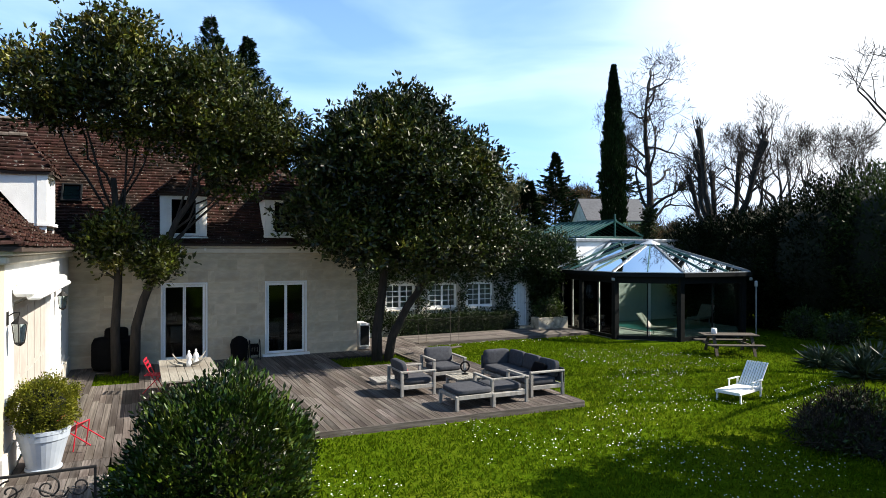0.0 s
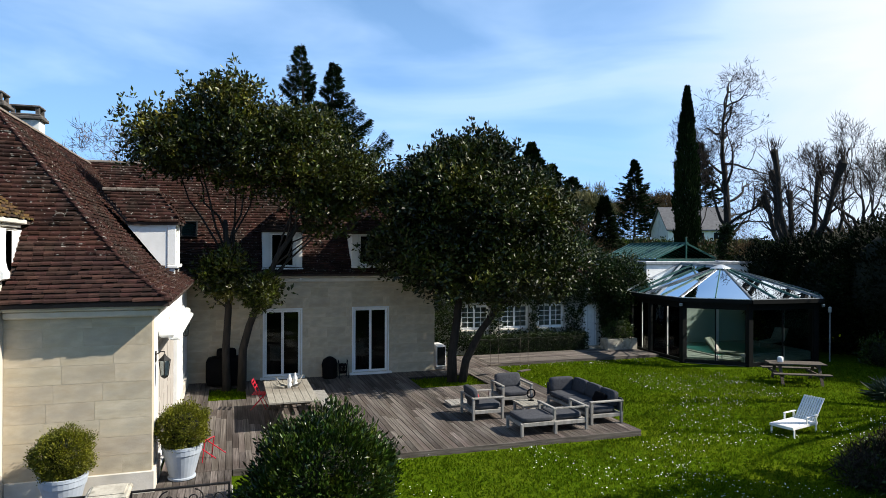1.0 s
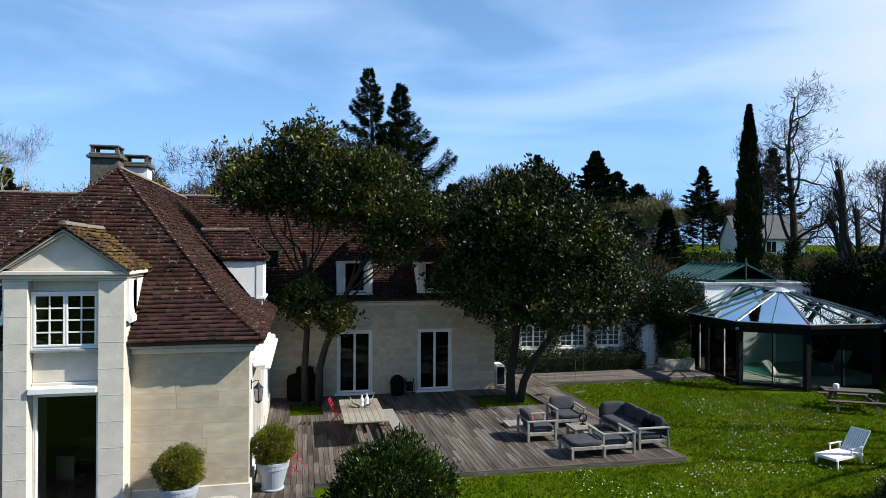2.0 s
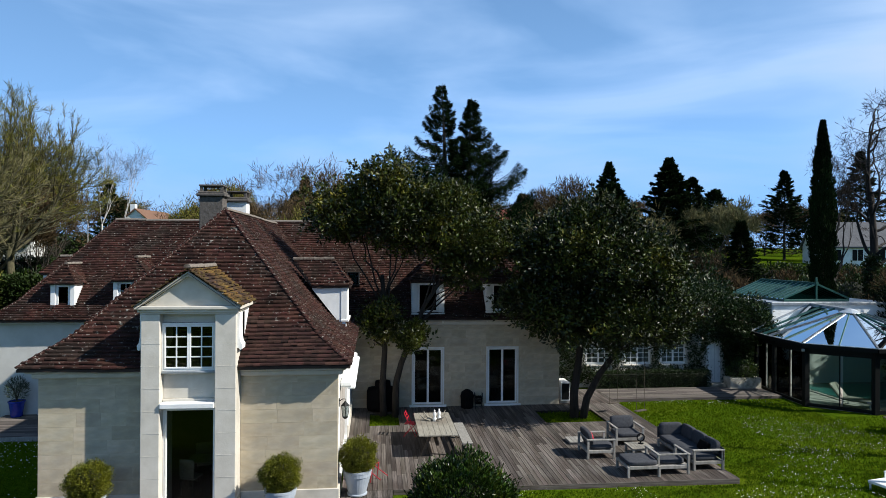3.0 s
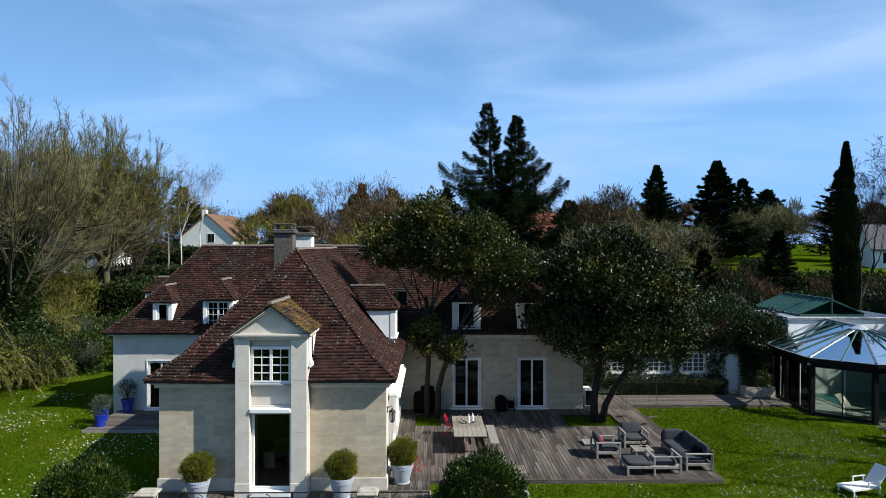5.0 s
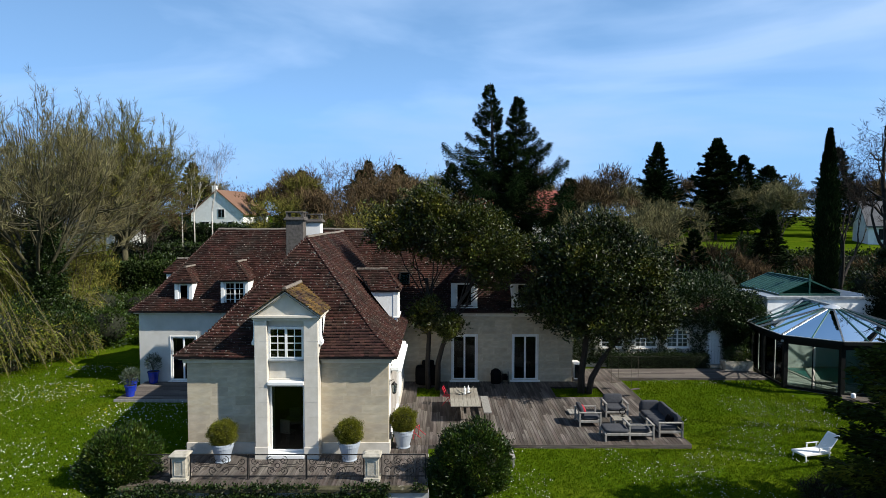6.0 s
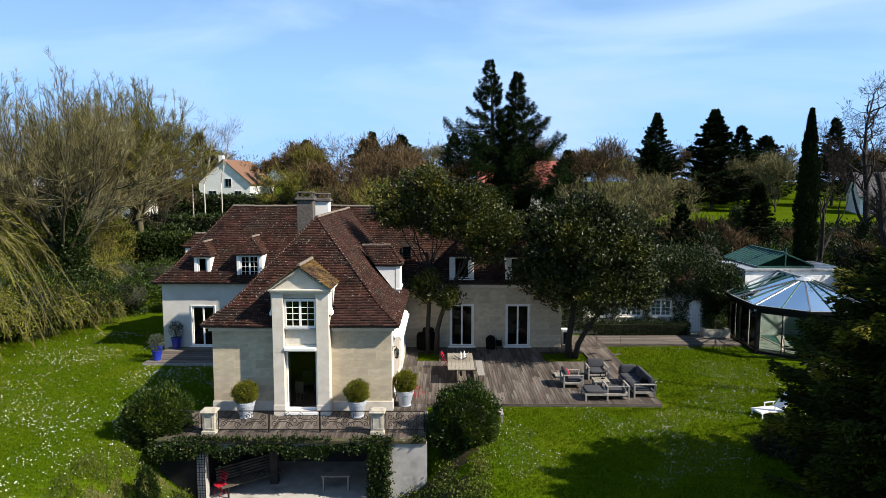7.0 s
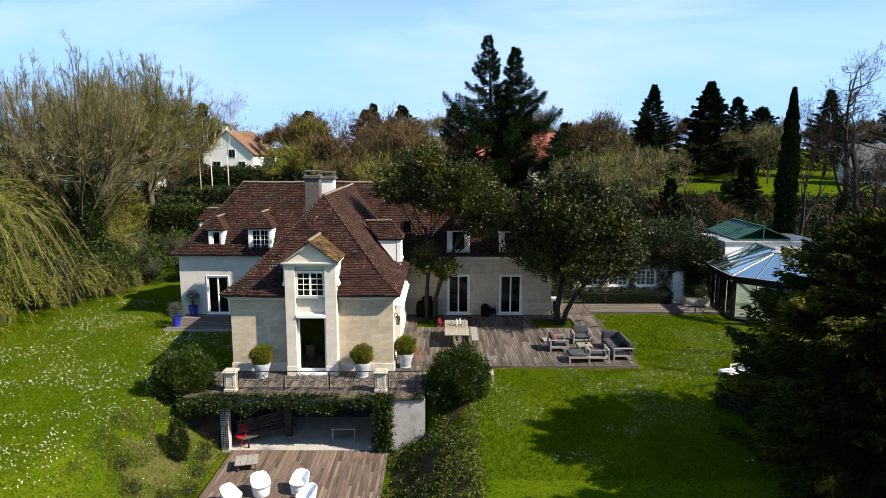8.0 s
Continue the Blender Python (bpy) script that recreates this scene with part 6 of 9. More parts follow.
def bare_tree(name, label, base, height, seed, bark, twig, spread=0.55, depth=4, trunk=0.3, fork=(2, 3), twigs=14, tl=0.9, tw=0.022, up=0.15, first=0.3, wander=0.16, lean=(0, 0), shrink=0.74, radius=None, buds=0, limbs=0, category="tree"):
    """A leafless tree: trunk and limbs that fork, with fine twigs at the ends."""
    rng = np.random.default_rng(seed)
    T = thing(name, label, category)
    s, tips = Shape(), []
    b = Vector(base)
    t0 = b + Vector((lean[0] * first, lean[1] * first, height * first))
    r = radius or height * 0.017
    s.tube([b - Vector((0, 0, 0.3)), b.lerp(t0, 0.5) + Vector(rng.normal(0, 0.06, 3)), t0], [r * 1.25, r, r * 0.85], 8)
    geo = sum(shrink ** i for i in range(depth + 1))
    L0 = height * (1 - first) / geo * 1.12
    limbs = limbs or int(rng.integers(3, 5))
    for k in range(limbs):
        a = k * (2.1 if limbs < 5 else 2.399) + rng.uniform(-0.4, 0.4)
        d = Vector((math.cos(a) * spread, math.sin(a) * spread, 1)) + Vector((lean[0], lean[1], 0)) * 0.3
        grow(s, rng, t0, d, L0 * rng.uniform(0.85, 1.15), r * 0.62, depth, tips, wander, fork, spread, shrink, up, 6)
    if limbs > 4:
        k = (height - 0.5 * tl) / (max(p.z for p, _ in tips) - b.z)
        s.v = [tuple(b + (Vector(v) - b) * k) for v in s.v]
        tips = [(b + (p - b) * k, d) for p, d in tips]
    part("trunk", s, bark, T, smooth=True)
    P, D = tip_leaves(rng, tips, twigs, tl * 0.28, 1.3)
    me = leaf_mesh("twigs", P, D, tl, tw, twig, rng, fold=0.0)
    part("twig_crown", me, twig, T, kind="stuff")
    if buds:
        P, D = tip_leaves(rng, tips, buds, tl * 0.45, 0.2)
        part("young_leaves", leaf_mesh("young_leaves", P, D, 0.13, 0.08, YOUNG, rng), YOUNG, T, kind="stuff")
    return T


def dome_tree(name, label, base, height, reach, fork, seed, bark, twig, limbs=9, rods=13, per=26, tl=0.55, tw=0.026, radius=0.28, buds=900):
    """A leafless tree with a domed crown: limbs leave a low fork, rise and split into many slim rods that end on the dome, all set with fine twigs."""
    rng = np.random.default_rng(seed)
    T = thing(name, label, "tree")
    s, P, D = Shape(), [], []
    b = Vector(base)
    top = b + Vector((rng.normal(0, 0.2), rng.normal(0, 0.2), fork))
    s.tube([b - Vector((0, 0, 0.3)), b.lerp(top, 0.5) + Vector((0.12, -0.1, 0)), top], [radius * 1.25, radius, radius * 0.9], 8)

    def arch(p0, p1, lift, sway, n):
        mid = p0.lerp(p1, 0.45) + Vector((p1.x - p0.x, p1.y - p0.y, 0)) * 0.22 - Vector((0, 0, lift))
        w = Vector(rng.normal(0, sway, 3))
        return [p0 * (1 - t) ** 2 + mid * (2 * t * (1 - t)) + p1 * t ** 2 + w * math.sin(2 * math.pi * t) * t + Vector(rng.normal(0, sway * 0.3, 3)) * t for t in np.linspace(0, 1, n)]
    for k in range(limbs):
        a0 = k * 2.399 + rng.uniform(-0.3, 0.3)
        q0 = math.sqrt((k + 0.5) / limbs)
        aim = b + Vector((math.cos(a0) * reach * q0 * 0.62, math.sin(a0) * reach * q0 * 0.62, fork + (height - fork) * (0.62 - 0.26 * q0 * q0)))
        start = b.lerp(top, rng.uniform(0.75, 1.0))
        limb = arch(start, aim, 0.5, 0.16, 8)
        s.tube(limb, list(np.linspace(radius * 0.5, radius * 0.17, 8)), 6, cap=False)
        for j in range(rods):
            f = rng.uniform(0.3, 1.0) * 7
            m = min(int(f), 6)
            p0 = limb[m].lerp(limb[m + 1], f - m)
            a = a0 + rng.normal(0, 0.55) * (1.5 - q0)
            q = min(1.0, max(0.03, q0 + rng.normal(0, 0.2)))
            z = fork + (height - fork) * (math.sqrt(max(0.0, 1 - (0.93 * q) ** 2)) * rng.uniform(0.72, 1.03))
            p1 = b + Vector((math.cos(a) * reach * q, math.sin(a) * reach * q, max(z, p0.z - b.z + 0.6)))
            rod = arch(p0, p1, 0.3, 0.14, 7)
            s.tube(rod, list(np.linspace(radius * 0.15, 0.012, 7)), 4, cap=False)
            # side shoots carry the twigs
            for c in range(5):
                f = rng.uniform(0.25, 1.0) * 6
                m = min(int(f), 5)
                o = rod[m].lerp(rod[m + 1], f - m)
                d = ((rod[m + 1] - rod[m]).normalized() + Vector(rng.normal(0, 0.5, 3)) + Vector((0, 0, 0.35))).normalized()
                L = rng.uniform(0.7, 1.7)
                e = o + d * L
                s.tube([o, o.lerp(e, 0.5) + Vector(rng.normal(0, 0.07, 3)), e], [0.02, 0.014, 0.006], 3, cap=False)
                t = rng.uniform(0.1, 1.0, (per, 1))
                P.append(np.array(o) * (1 - t) + np.array(e) * t)
                v = np.array(d) + rng.normal(0, 0.55, (per, 3))
                v[:, 2] += 0.25
                D.append(v)
    part("trunk", s, bark, T, smooth=True)
    P, D = np.concatenate(P), np.concatenate(D)
    part("twig_crown", leaf_mesh("twigs", P, D, tl, tw, twig, rng, fold=0.0), twig, T, kind="stuff")
    if buds:
        q = P[rng.integers(0, len(P), buds)] + rng.normal(0, 0.1, (buds, 3))
        part("young_leaves", leaf_mesh("young_leaves", q, rng.normal(0, 1, q.shape), 0.13, 0.08, YOUNG, rng), YOUNG, T, kind="stuff")
    return T


def weeping_shrub(name, label, base, height, reach, seed, twig, stems=70, per=30, tl=0.7, tw=0.035, leaves=0):
    """Long stems that rise from one foot, arch over and hang, each with side twigs and young leaves."""
    rng = np.random.default_rng(seed)
    T = thing(name, label, "shrub")
    s, P, D = Shape(), [], []
    b = Vector(base)
    for k in range(stems):
        a = k * 2.399 + rng.uniform(-0.3, 0.3)
        q = math.sqrt((k + 0.5) / stems)
        R, top = reach * q * rng.uniform(0.85, 1.15), height * rng.uniform(0.75, 1.08) * (1 - 0.25 * q)
        out = Vector((math.cos(a), math.sin(a), 0))
        p0 = b + out * 0.4 * q
        hang = b + out * R + Vector((0, 0, top * rng.uniform(0.15, 0.75) * (1.1 - 0.6 * q)))
        mid = b + out * R * 0.45 + Vector((0, 0, top * 1.45))
        pts = [p0 * (1 - t) ** 2 + mid * (2 * t * (1 - t)) + hang * t ** 2 + Vector(rng.normal(0, 0.04, 3)) for t in np.linspace(0, 1, 9)]
        s.tube(pts, list(np.linspace(0.045, 0.012, 9)), 4, cap=False)
        A = np.array(pts)
        t = rng.uniform(0.25, 1, per)
        i = np.minimum((t * 8).astype(int), 7)
        w = (t * 8 - i)[:, None]
        P.append(A[i] * (1 - w) + A[i + 1] * w)
        v = (A[i + 1] - A[i]) / 0.5 + rng.normal(0, 0.55, (per, 3))
        v[:, 2] -= 0.35
        D.append(v)
    part("stemwork", s, BARK_PALE, T, kind="stuff")
    P, D = np.concatenate(P), np.concatenate(D)
    part("twig_crown", leaf_mesh("twigs", P, D, tl, tw, twig, rng, fold=0.0), twig, T, kind="stuff")
    if leaves:
        i = rng.integers(0, len(P), leaves)
        q = P[i] + rng.normal(0, 0.2, (leaves, 3))
        part("young_leaves", leaf_mesh("young_leaves", q, rng.normal(0, 1, q.shape), 0.14, 0.08, YOUNG, rng), YOUNG, T, kind="stuff")
    return T


def thicket(name, label, c, r, n, seed, twig, tl=1.6, tw=0.04, category="shrub", up=1.2, stems=14, stem_mat=None, hang=0.0, leaves=0):
    """A leafless shrub or scrub: many stems that rise and spread, clothed in fine twigs."""
    rng = np.random.default_rng(seed)
    T = thing(name, label, category)
    s = Shape()
    for k in range(stems):
        a, q = rng.uniform(0, 6.28), rng.uniform(0.1, 0.9)
        p0 = Vector((c[0] + 0.3 * r[0] * math.cos(a) * q, c[1] + 0.3 * r[1] * math.sin(a) * q, c[2] - r[2]))
        p2 = Vector((c[0] + r[0] * 0.85 * math.cos(a) * q, c[1] + r[1] * 0.85 * math.sin(a) * q, c[2] + r[2] * rng.uniform(0.4, 0.9)))
        s.tube([p0, p0.lerp(p2, 0.5) + Vector(rng.normal(0, 0.15, 3)), p2], [0.012 * r[2], 0.008 * r[2], 0.004 * r[2]], 5)
    part("stemwork", s, stem_mat or BARK, T, kind="stuff")
    q, o = on_ellipsoid(rng, n, c, r, 0.25)
    v = o * 0.6 + rng.normal(0, 0.75, o.shape)
    v[:, 2] += up - hang * 2
    me = leaf_mesh("twigs", q - v / np.linalg.norm(v, axis=1, keepdims=True) * tl * 0.4, v, tl, tw, twig, rng, fold=0.0)
    part("twig_crown", me, twig, T, kind="stuff")
    if leaves:
        m = leaves // 12
        a, b = on_ellipsoid(rng, m, c, r, 0.3)
        a = a[np.sin(a[:, 0] * 1.3 + a[:, 2] * 0.9) + np.cos(a[:, 1] * 1.1 - a[:, 2]) > -0.2]
        q = np.repeat(a, 12, axis=0) + rng.normal(0, 0.22, (len(a) * 12, 3))
        part("young_leaves", leaf_mesh("young_leaves", q, rng.normal(0, 1, q.shape) + np.array([0, 0, 0.4]), 0.13, 0.08, YOUNG, rng), YOUNG, T, kind="stuff")
    return T


# ---- trees and houses round the garden ----


def gz(x, y):
    return ground_z(x, y)


cedar("tall dark cedar with two pointed leaders and long level boughs", (6.2, 54.6, gz(6, 54.6)), [((-1.5, 0), 18.8), ((1.3, 0.3), 17.6)], 71, lambda f: 5.8 + 1.6 * f if f < 0.5 else (6.6 - (f - 0.5) * 15.5 if f < 0.8 else 1.95 * (1 - f) / 0.2 + 0.15))
conifer("fir_tree", "dark broad conifer on the rise", (39.5, 82, gz(39, 82)), 14.2, 6.2, 72, 40000, CONIFER, 0.15, 40, (0.6, 0.14), power=0.95, curl=0.1, ragged=0.4)
conifer("fir_tree", "dark pointed conifer with open branches", (33.0, 88, gz(33, 88)), 14.2, 5.6, 73, 34000, CONIFER, 0.1, 30, (0.5, 0.09), power=1.0, curl=0.1, ragged=0.35)
conifer("fir_tree", "young blue-green fir beside the annex", (18.5, 36.5, gz(18, 36)), 7.6, 2.3, 74, 16000, CEDARNEEDLE, -0.15, 16, (0.24, 0.05))
conifer("fir_tree", "dark conifer behind the pool house", (29.5, 47, gz(29, 47)), 7.4, 2.4, 75, 14000, CONIFER, 0.1, 26, (0.36, 0.07))
for i, (x, y, h, r) in enumerate(((48, 92, 12.4, 5), (55, 98, 11, 6), (62, 90, 13.5, 6), (-26, 110, 10.5, 6), (-16, 118, 11, 6), (-8, 108, 11.5, 6), (2, 112, 12.0, 7), (-47, 112, 12, 5), (70, 84, 16, 5), (16, 70, 8, 3), (-11, 86, 11.0, 2.6), (24, 62, 9, 3.2))):
    conifer("fir_tree", "distant dark evergreen on the rise", (x, y, gz(x, y)), h, r, 80 + i, 9500, CONIFER, 0.05, 24, (0.65, 0.16), power=(0.9, 0.7, 1.1, 0.8)[i % 4], curl=0.1, ragged=0.35)


def cypress(base, h, r, seed, n):
    rng = np.random.default_rng(seed)
    T = thing("cypress_tree", "slim dark columnar cypress", "tree")
    s = Shape()
    s.tube([Vector(base) - Vector((0, 0, 0.2)), Vector(base) + Vector((0, 0, h * 0.9))], [0.14, 0.02], 7)
    part("trunk", s, BARK, T)
    f = rng.uniform(0.12, 1, n)
    prof = np.sin(np.pi * np.clip((f - 0.08) / 0.92, 0, 1) ** 0.8) ** 0.7
    a = rng.uniform(0, 6.283, n)
    rr = r * prof * (0.72 + 0.28 * rng.uniform(0, 1, n)) * rng.uniform(0.72, 1.22, (40, 16))[(f * 39).astype(int), (a * 2.5).astype(int)]
    P = np.stack([base[0] + rr * np.cos(a), base[1] + rr * np.sin(a), base[2] + f * h], 1)
    D = np.stack([np.cos(a) * 0.5, np.sin(a) * 0.5, np.ones(n) * 1.3], 1) + rng.normal(0, 0.25, (n, 3))
    part("foliage", leaf_mesh("foliage", P, D, 0.24, 0.07, CONIFER, rng), CONIFER, T, kind="stuff")
    return T


cypress((24.9, 30.6, -0.1), 14.4, 0.68, 90, 26000)

irregular_tree("lime_tree", "tall leafless tree with an ivy-clad trunk and mistletoe", (32.0, 35.4, gz(32, 35)), 16.0, 101, BARK_DARK, TWIG_BLACK, 0.4, 20, 0.34, 3, 0.17, 0.06, 5, 0.5, 0.034)
for i, (x, y, z, r) in enumerate(((34.1, 34.4, 7.9, 0.36), (33.6, 34.6, 5.2, 0.42))):
    bush("mistletoe", "round clump of mistletoe in a bare tree", "mistletoe", (x, y, z), (r, r, r), 700, (0.14, 0.04), IVY, 105 + i, 0.5, clump=0.08)
bare_tree("bare_tree", "leafless tree with upright dark limbs", (28.5, 34.8, gz(28, 35)), 12.0, 102, BARK_DARK, TWIG_BLACK, 0.35, 4, twigs=13, tl=0.45, tw=0.024, first=0.3, up=0.35, radius=0.22)
rng = np.random.default_rng(103)
f = rng.uniform(0, 1, 1500)
a = rng.uniform(0, 6.28, 1500)
P = np.stack([32.0 + 0.42 * np.cos(a) * (1.2 - f * 0.6), 35.4 + 0.42 * np.sin(a) * (1.2 - f * 0.6), gz(32, 35) + f * 6.5], 1)
O = np.stack([np.cos(a), np.sin(a), a * 0], 1)
leaf_field("ivy", "ivy on the tall tree's trunk", "ivy", P, O, (0.16, 0.12), IVY, 104, 4, 0.12)


def pollard(base, h, seed, heads):
    """Thick limbs cut back to knuckles, each with a sheaf of upright shoots and side shoots below."""
    rng = np.random.default_rng(seed)
    T = thing("pollard_tree", "pollarded lime with knuckled limbs and upright shoots", "tree")
    s, P, D = Shape(), [], []
    b = Vector(base)
    fork = b + Vector((0, 0, h * 0.3))
    s.tube([b - Vector((0, 0, 0.2)), fork], [0.3, 0.25], 8)
    for k in range(heads):
        a = k * 2.4 + rng.uniform(-0.3, 0.3)
        w = h * rng.uniform(0.09, 0.24)
        tip = fork + Vector((math.cos(a) * w, math.sin(a) * w, h * rng.uniform(0.36, 0.56)))
        mid = fork.lerp(tip, 0.5) + Vector((math.cos(a) * 0.35, math.sin(a) * 0.35, -0.1))
        s.tube([fork, mid, fork.lerp(tip, 0.85), tip, tip + Vector((0, 0, 0.12))], [0.2, 0.14, 0.13, 0.2, 0.07], 7)
        for j in range(34):
            P.append(np.array(tip) + rng.normal(0, 0.1, 3)), D.append((rng.normal(0, 0.4), rng.normal(0, 0.4), 1))
        for j in range(14):
            p = mid.lerp(tip, rng.uniform(0, 0.9))
            d = Vector((rng.normal(0, 0.6), rng.normal(0, 0.6), 0.9)).normalized()
            e = p + d * rng.uniform(0.8, 1.9)
            s.tube([p, p.lerp(e, 0.5) + Vector((math.cos(a), math.sin(a), 0)) * 0.12, e], [0.045, 0.03, 0.012], 4, cap=False)
            for i in range(8):
                P.append(np.array(p.lerp(e, rng.uniform(0.3, 1)))), D.append(np.array(d) + rng.normal(0, 0.4, 3))
    part("trunk", s, BARK_DARK, T)
    me = leaf_mesh("shoots", np.array(P), np.array(D), 0.9, 0.03, TWIG_BLACK, rng, fold=0)
    part("shoot_sheaf", me, TWIG_BLACK, T, kind="stuff")


pollard((28.0, 25.6, -0.1), 11.8, 111, 7)
bare_tree("bare_tree", "dark leafless tree with many rising limbs", (30.6, 24.6, -0.1), 10.6, 116, BARK_DARK, TWIG_BLACK, 0.5, 4, twigs=11, tl=0.45, tw=0.024, first=0.24, up=0.22, radius=0.32)
# evergreens in shade, darkened by leaf colour
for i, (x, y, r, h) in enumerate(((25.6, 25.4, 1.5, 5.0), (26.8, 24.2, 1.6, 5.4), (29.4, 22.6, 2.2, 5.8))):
    bush("evergreen_shrub", "tall evergreen with shade-darkened leaves beyond the pavilion", "shrub", (x, y, h * 0.48), (r, r, h * 0.53), 11000, (0.2, 0.08), EVERDARK, 117 + i, 0.8, clump=0.16)
bare_tree("bare_tree", "leafless spreading tree behind the hedge", (35.0, 26.5, 0), 9.8, 113, BARK_DARK, TWIG_BLACK, 0.6, 4, twigs=11, tl=0.45, tw=0.024, radius=0.26, first=0.3)
bare_tree("bare_tree", "leafless spreading tree behind the hedge", (38.5, 25.0, 0), 10.4, 114, BARK_DARK, TWIG_BLACK, 0.6, 4, twigs=11, tl=0.45, tw=0.024, radius=0.26, first=0.3)
bare_tree("bare_tree", "leafless lime leaning in from the hedge", (24.2, 10.2, 0), 12.0, 115, BARK_DARK, TWIG_BLACK, 0.75, 3, twigs=14, tl=0.45, tw=0.02, first=0.35, up=0.1, radius=0.36)

for i, (x, y, h) in enumerate(((35.0, 31.5, 6.6), (39.0, 30.5, 7.0), (43.5, 30.0, 7.2), (48.5, 29.0, 7.0), (31.5, 30.0, 5.6))):
    bare_tree("bare_shrub", "leafless shrub of fine brown twigs behind the screen", (x, y, gz(x, y)), h, 460 + i, BARK, (TWIG_BROWN, TWIG_GREY)[i % 2], 0.6, 4, twigs=11, tl=0.6, tw=0.034, first=0.05, up=0.16, radius=0.1, limbs=8, category="shrub")

# evergreen screen on the garden's far side
rng = np.random.default_rng(120)
# light is in the leaf colour: HEDGE for sunlit shrubs, EVERDARK for shaded
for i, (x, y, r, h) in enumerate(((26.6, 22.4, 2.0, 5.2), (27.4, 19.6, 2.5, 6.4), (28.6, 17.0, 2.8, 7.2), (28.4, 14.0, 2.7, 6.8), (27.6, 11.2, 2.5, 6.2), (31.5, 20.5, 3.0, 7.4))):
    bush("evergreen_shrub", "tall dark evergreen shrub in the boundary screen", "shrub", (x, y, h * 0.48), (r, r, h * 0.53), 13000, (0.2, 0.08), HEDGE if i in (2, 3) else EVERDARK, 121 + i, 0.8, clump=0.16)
for i, (x, y, r) in enumerate(((24.6, 16.6, 0.8), (25.4, 14.2, 0.9), (24.9, 18.4, 0.7))):
    bush("garden_shrub", "low dark shrub before the boundary screen", "shrub", (x, y, 0.35), (r, r, 0.7), 2400, (0.12, 0.05), LAUREL, 131 + i, 0.7, clump=0.1)

# great thuja at the lawn's edge
conifer("thuja_tree", "huge spreading dark thuja with golden tips beside the lawn", (15.0, 2.6, -0.4), 8.8, 5.5, 141, 175000, THUJA, droop=0.16, tiers=60, leaf=(0.21, 0.075), start=0.02, curl=0.1, ragged=0.8, shape=lambda f: max(0.0, 1 - f ** 4) ** 0.6)
conifer("thuja_tree", "spreading dark thuja that shades the lower lawn", (15.6, -4.2, -0.6), 12.0, 5.6, 142, 22000, THUJA, droop=0.1, tiers=24, leaf=(0.5, 0.2), start=0.02, power=0.7)

# left side of the garden
dome_tree("bare_tree", "great leafless tree with an ivy-clad fork", (-27.5, 33.0, -0.2), 17.7, 8.0, 4.8, 151, BARK_OLIVE, TWIG_GREY, 13, 15, 24)
bare_tree("bare_tree", "great leafless tree with pale limbs", (-31.5, 49.0, gz(-31, 49)), 14.5, 152, BARK_OLIVE, TWIG_GREY, 0.55, 4, twigs=18, tl=0.9, tw=0.05, first=0.15, up=0.22, wander=0.14, shrink=0.78, radius=0.22, limbs=6)
dome_tree("bare_tree", "great leafless tree with pale limbs", (-34.5, 34.0, 0.2), 16.0, 7.4, 4.4, 153, BARK_OLIVE, TWIG_GREY, 11, 13, 24)
dome_tree("bare_tree", "leafless olive-twigged tree beside the lawn", (-28.7, 46.8, gz(-28.7, 46.8)), 18.0 - gz(-28.7, 46.8) * 0.6, 7.2, 5.0, 156, BARK_OLIVE, TWIG_OLIVE, 13, 15, 24, buds=3200)
weeping_shrub("willow_tree", "drooping olive-twigged willow at the lawn's side", (-30.0, 21.5, -0.2), 13.0, 8.4, 157, TWIG_OLIVE, 150, 50, 0.9, 0.034, 16000)
rng = np.random.default_rng(154)
P, O = on_ellipsoid(rng, 2600, (-27.3, 32.6, 1.2), (3.2, 2.6, 2.0), 0.5)
P2, O2 = on_ellipsoid(rng, 2200, (-27.5, 33.0, 4.8), (1.15, 1.15, 4.6), 0.3)
leaf_field("ivy", "ivy heaped round the great tree's foot", "ivy", np.concatenate([P, P2]), np.concatenate([O, O2]), (0.2, 0.13), IVY, 155, 5, 0.16)
for i, (x, y, r, h) in enumerate(((-24.0, 28.5, 2.6, 3.0), (-25.0, 25.0, 3.4, 4.2), (-26.5, 20.5, 4.0, 5.0), (-26.5, 16.0, 3.6, 5.4), (-32, 27, 4.4, 7.0), (-27.5, 36.0, 2.8, 4.2), (-31.5, 42.5, 3.4, 6.0))):
    weeping_shrub("spring_shrub", "arching shrub of olive-brown twigs with young leaves", (x, y, gz(x, y)), h, r, 160 + i, TWIG_OLIVE, 70, 30, 0.7, 0.034, (2500, 5000, 10000, 16000, 4000, 1500, 1000)[i])
for i, (x, y, r, h) in enumerate(((-29.5, 40.0, 3.2, 7.5), (-34.5, 41.0, 3.4, 8.0), (-38.5, 44.0, 3.4, 8.0), (-36.0, 31.0, 3.6, 9.0), (-42.5, 47.0, 3.6, 8.0))):
    thicket("spring_tree", "budding tree of fine olive twigs behind the lawn", (x, y, gz(x, y) + h * 0.5), (r, r, h * 0.52), 5200, 660 + i, TWIG_OLIVE, 0.7, 0.034, "tree", 0.7, 16, leaves=5000)
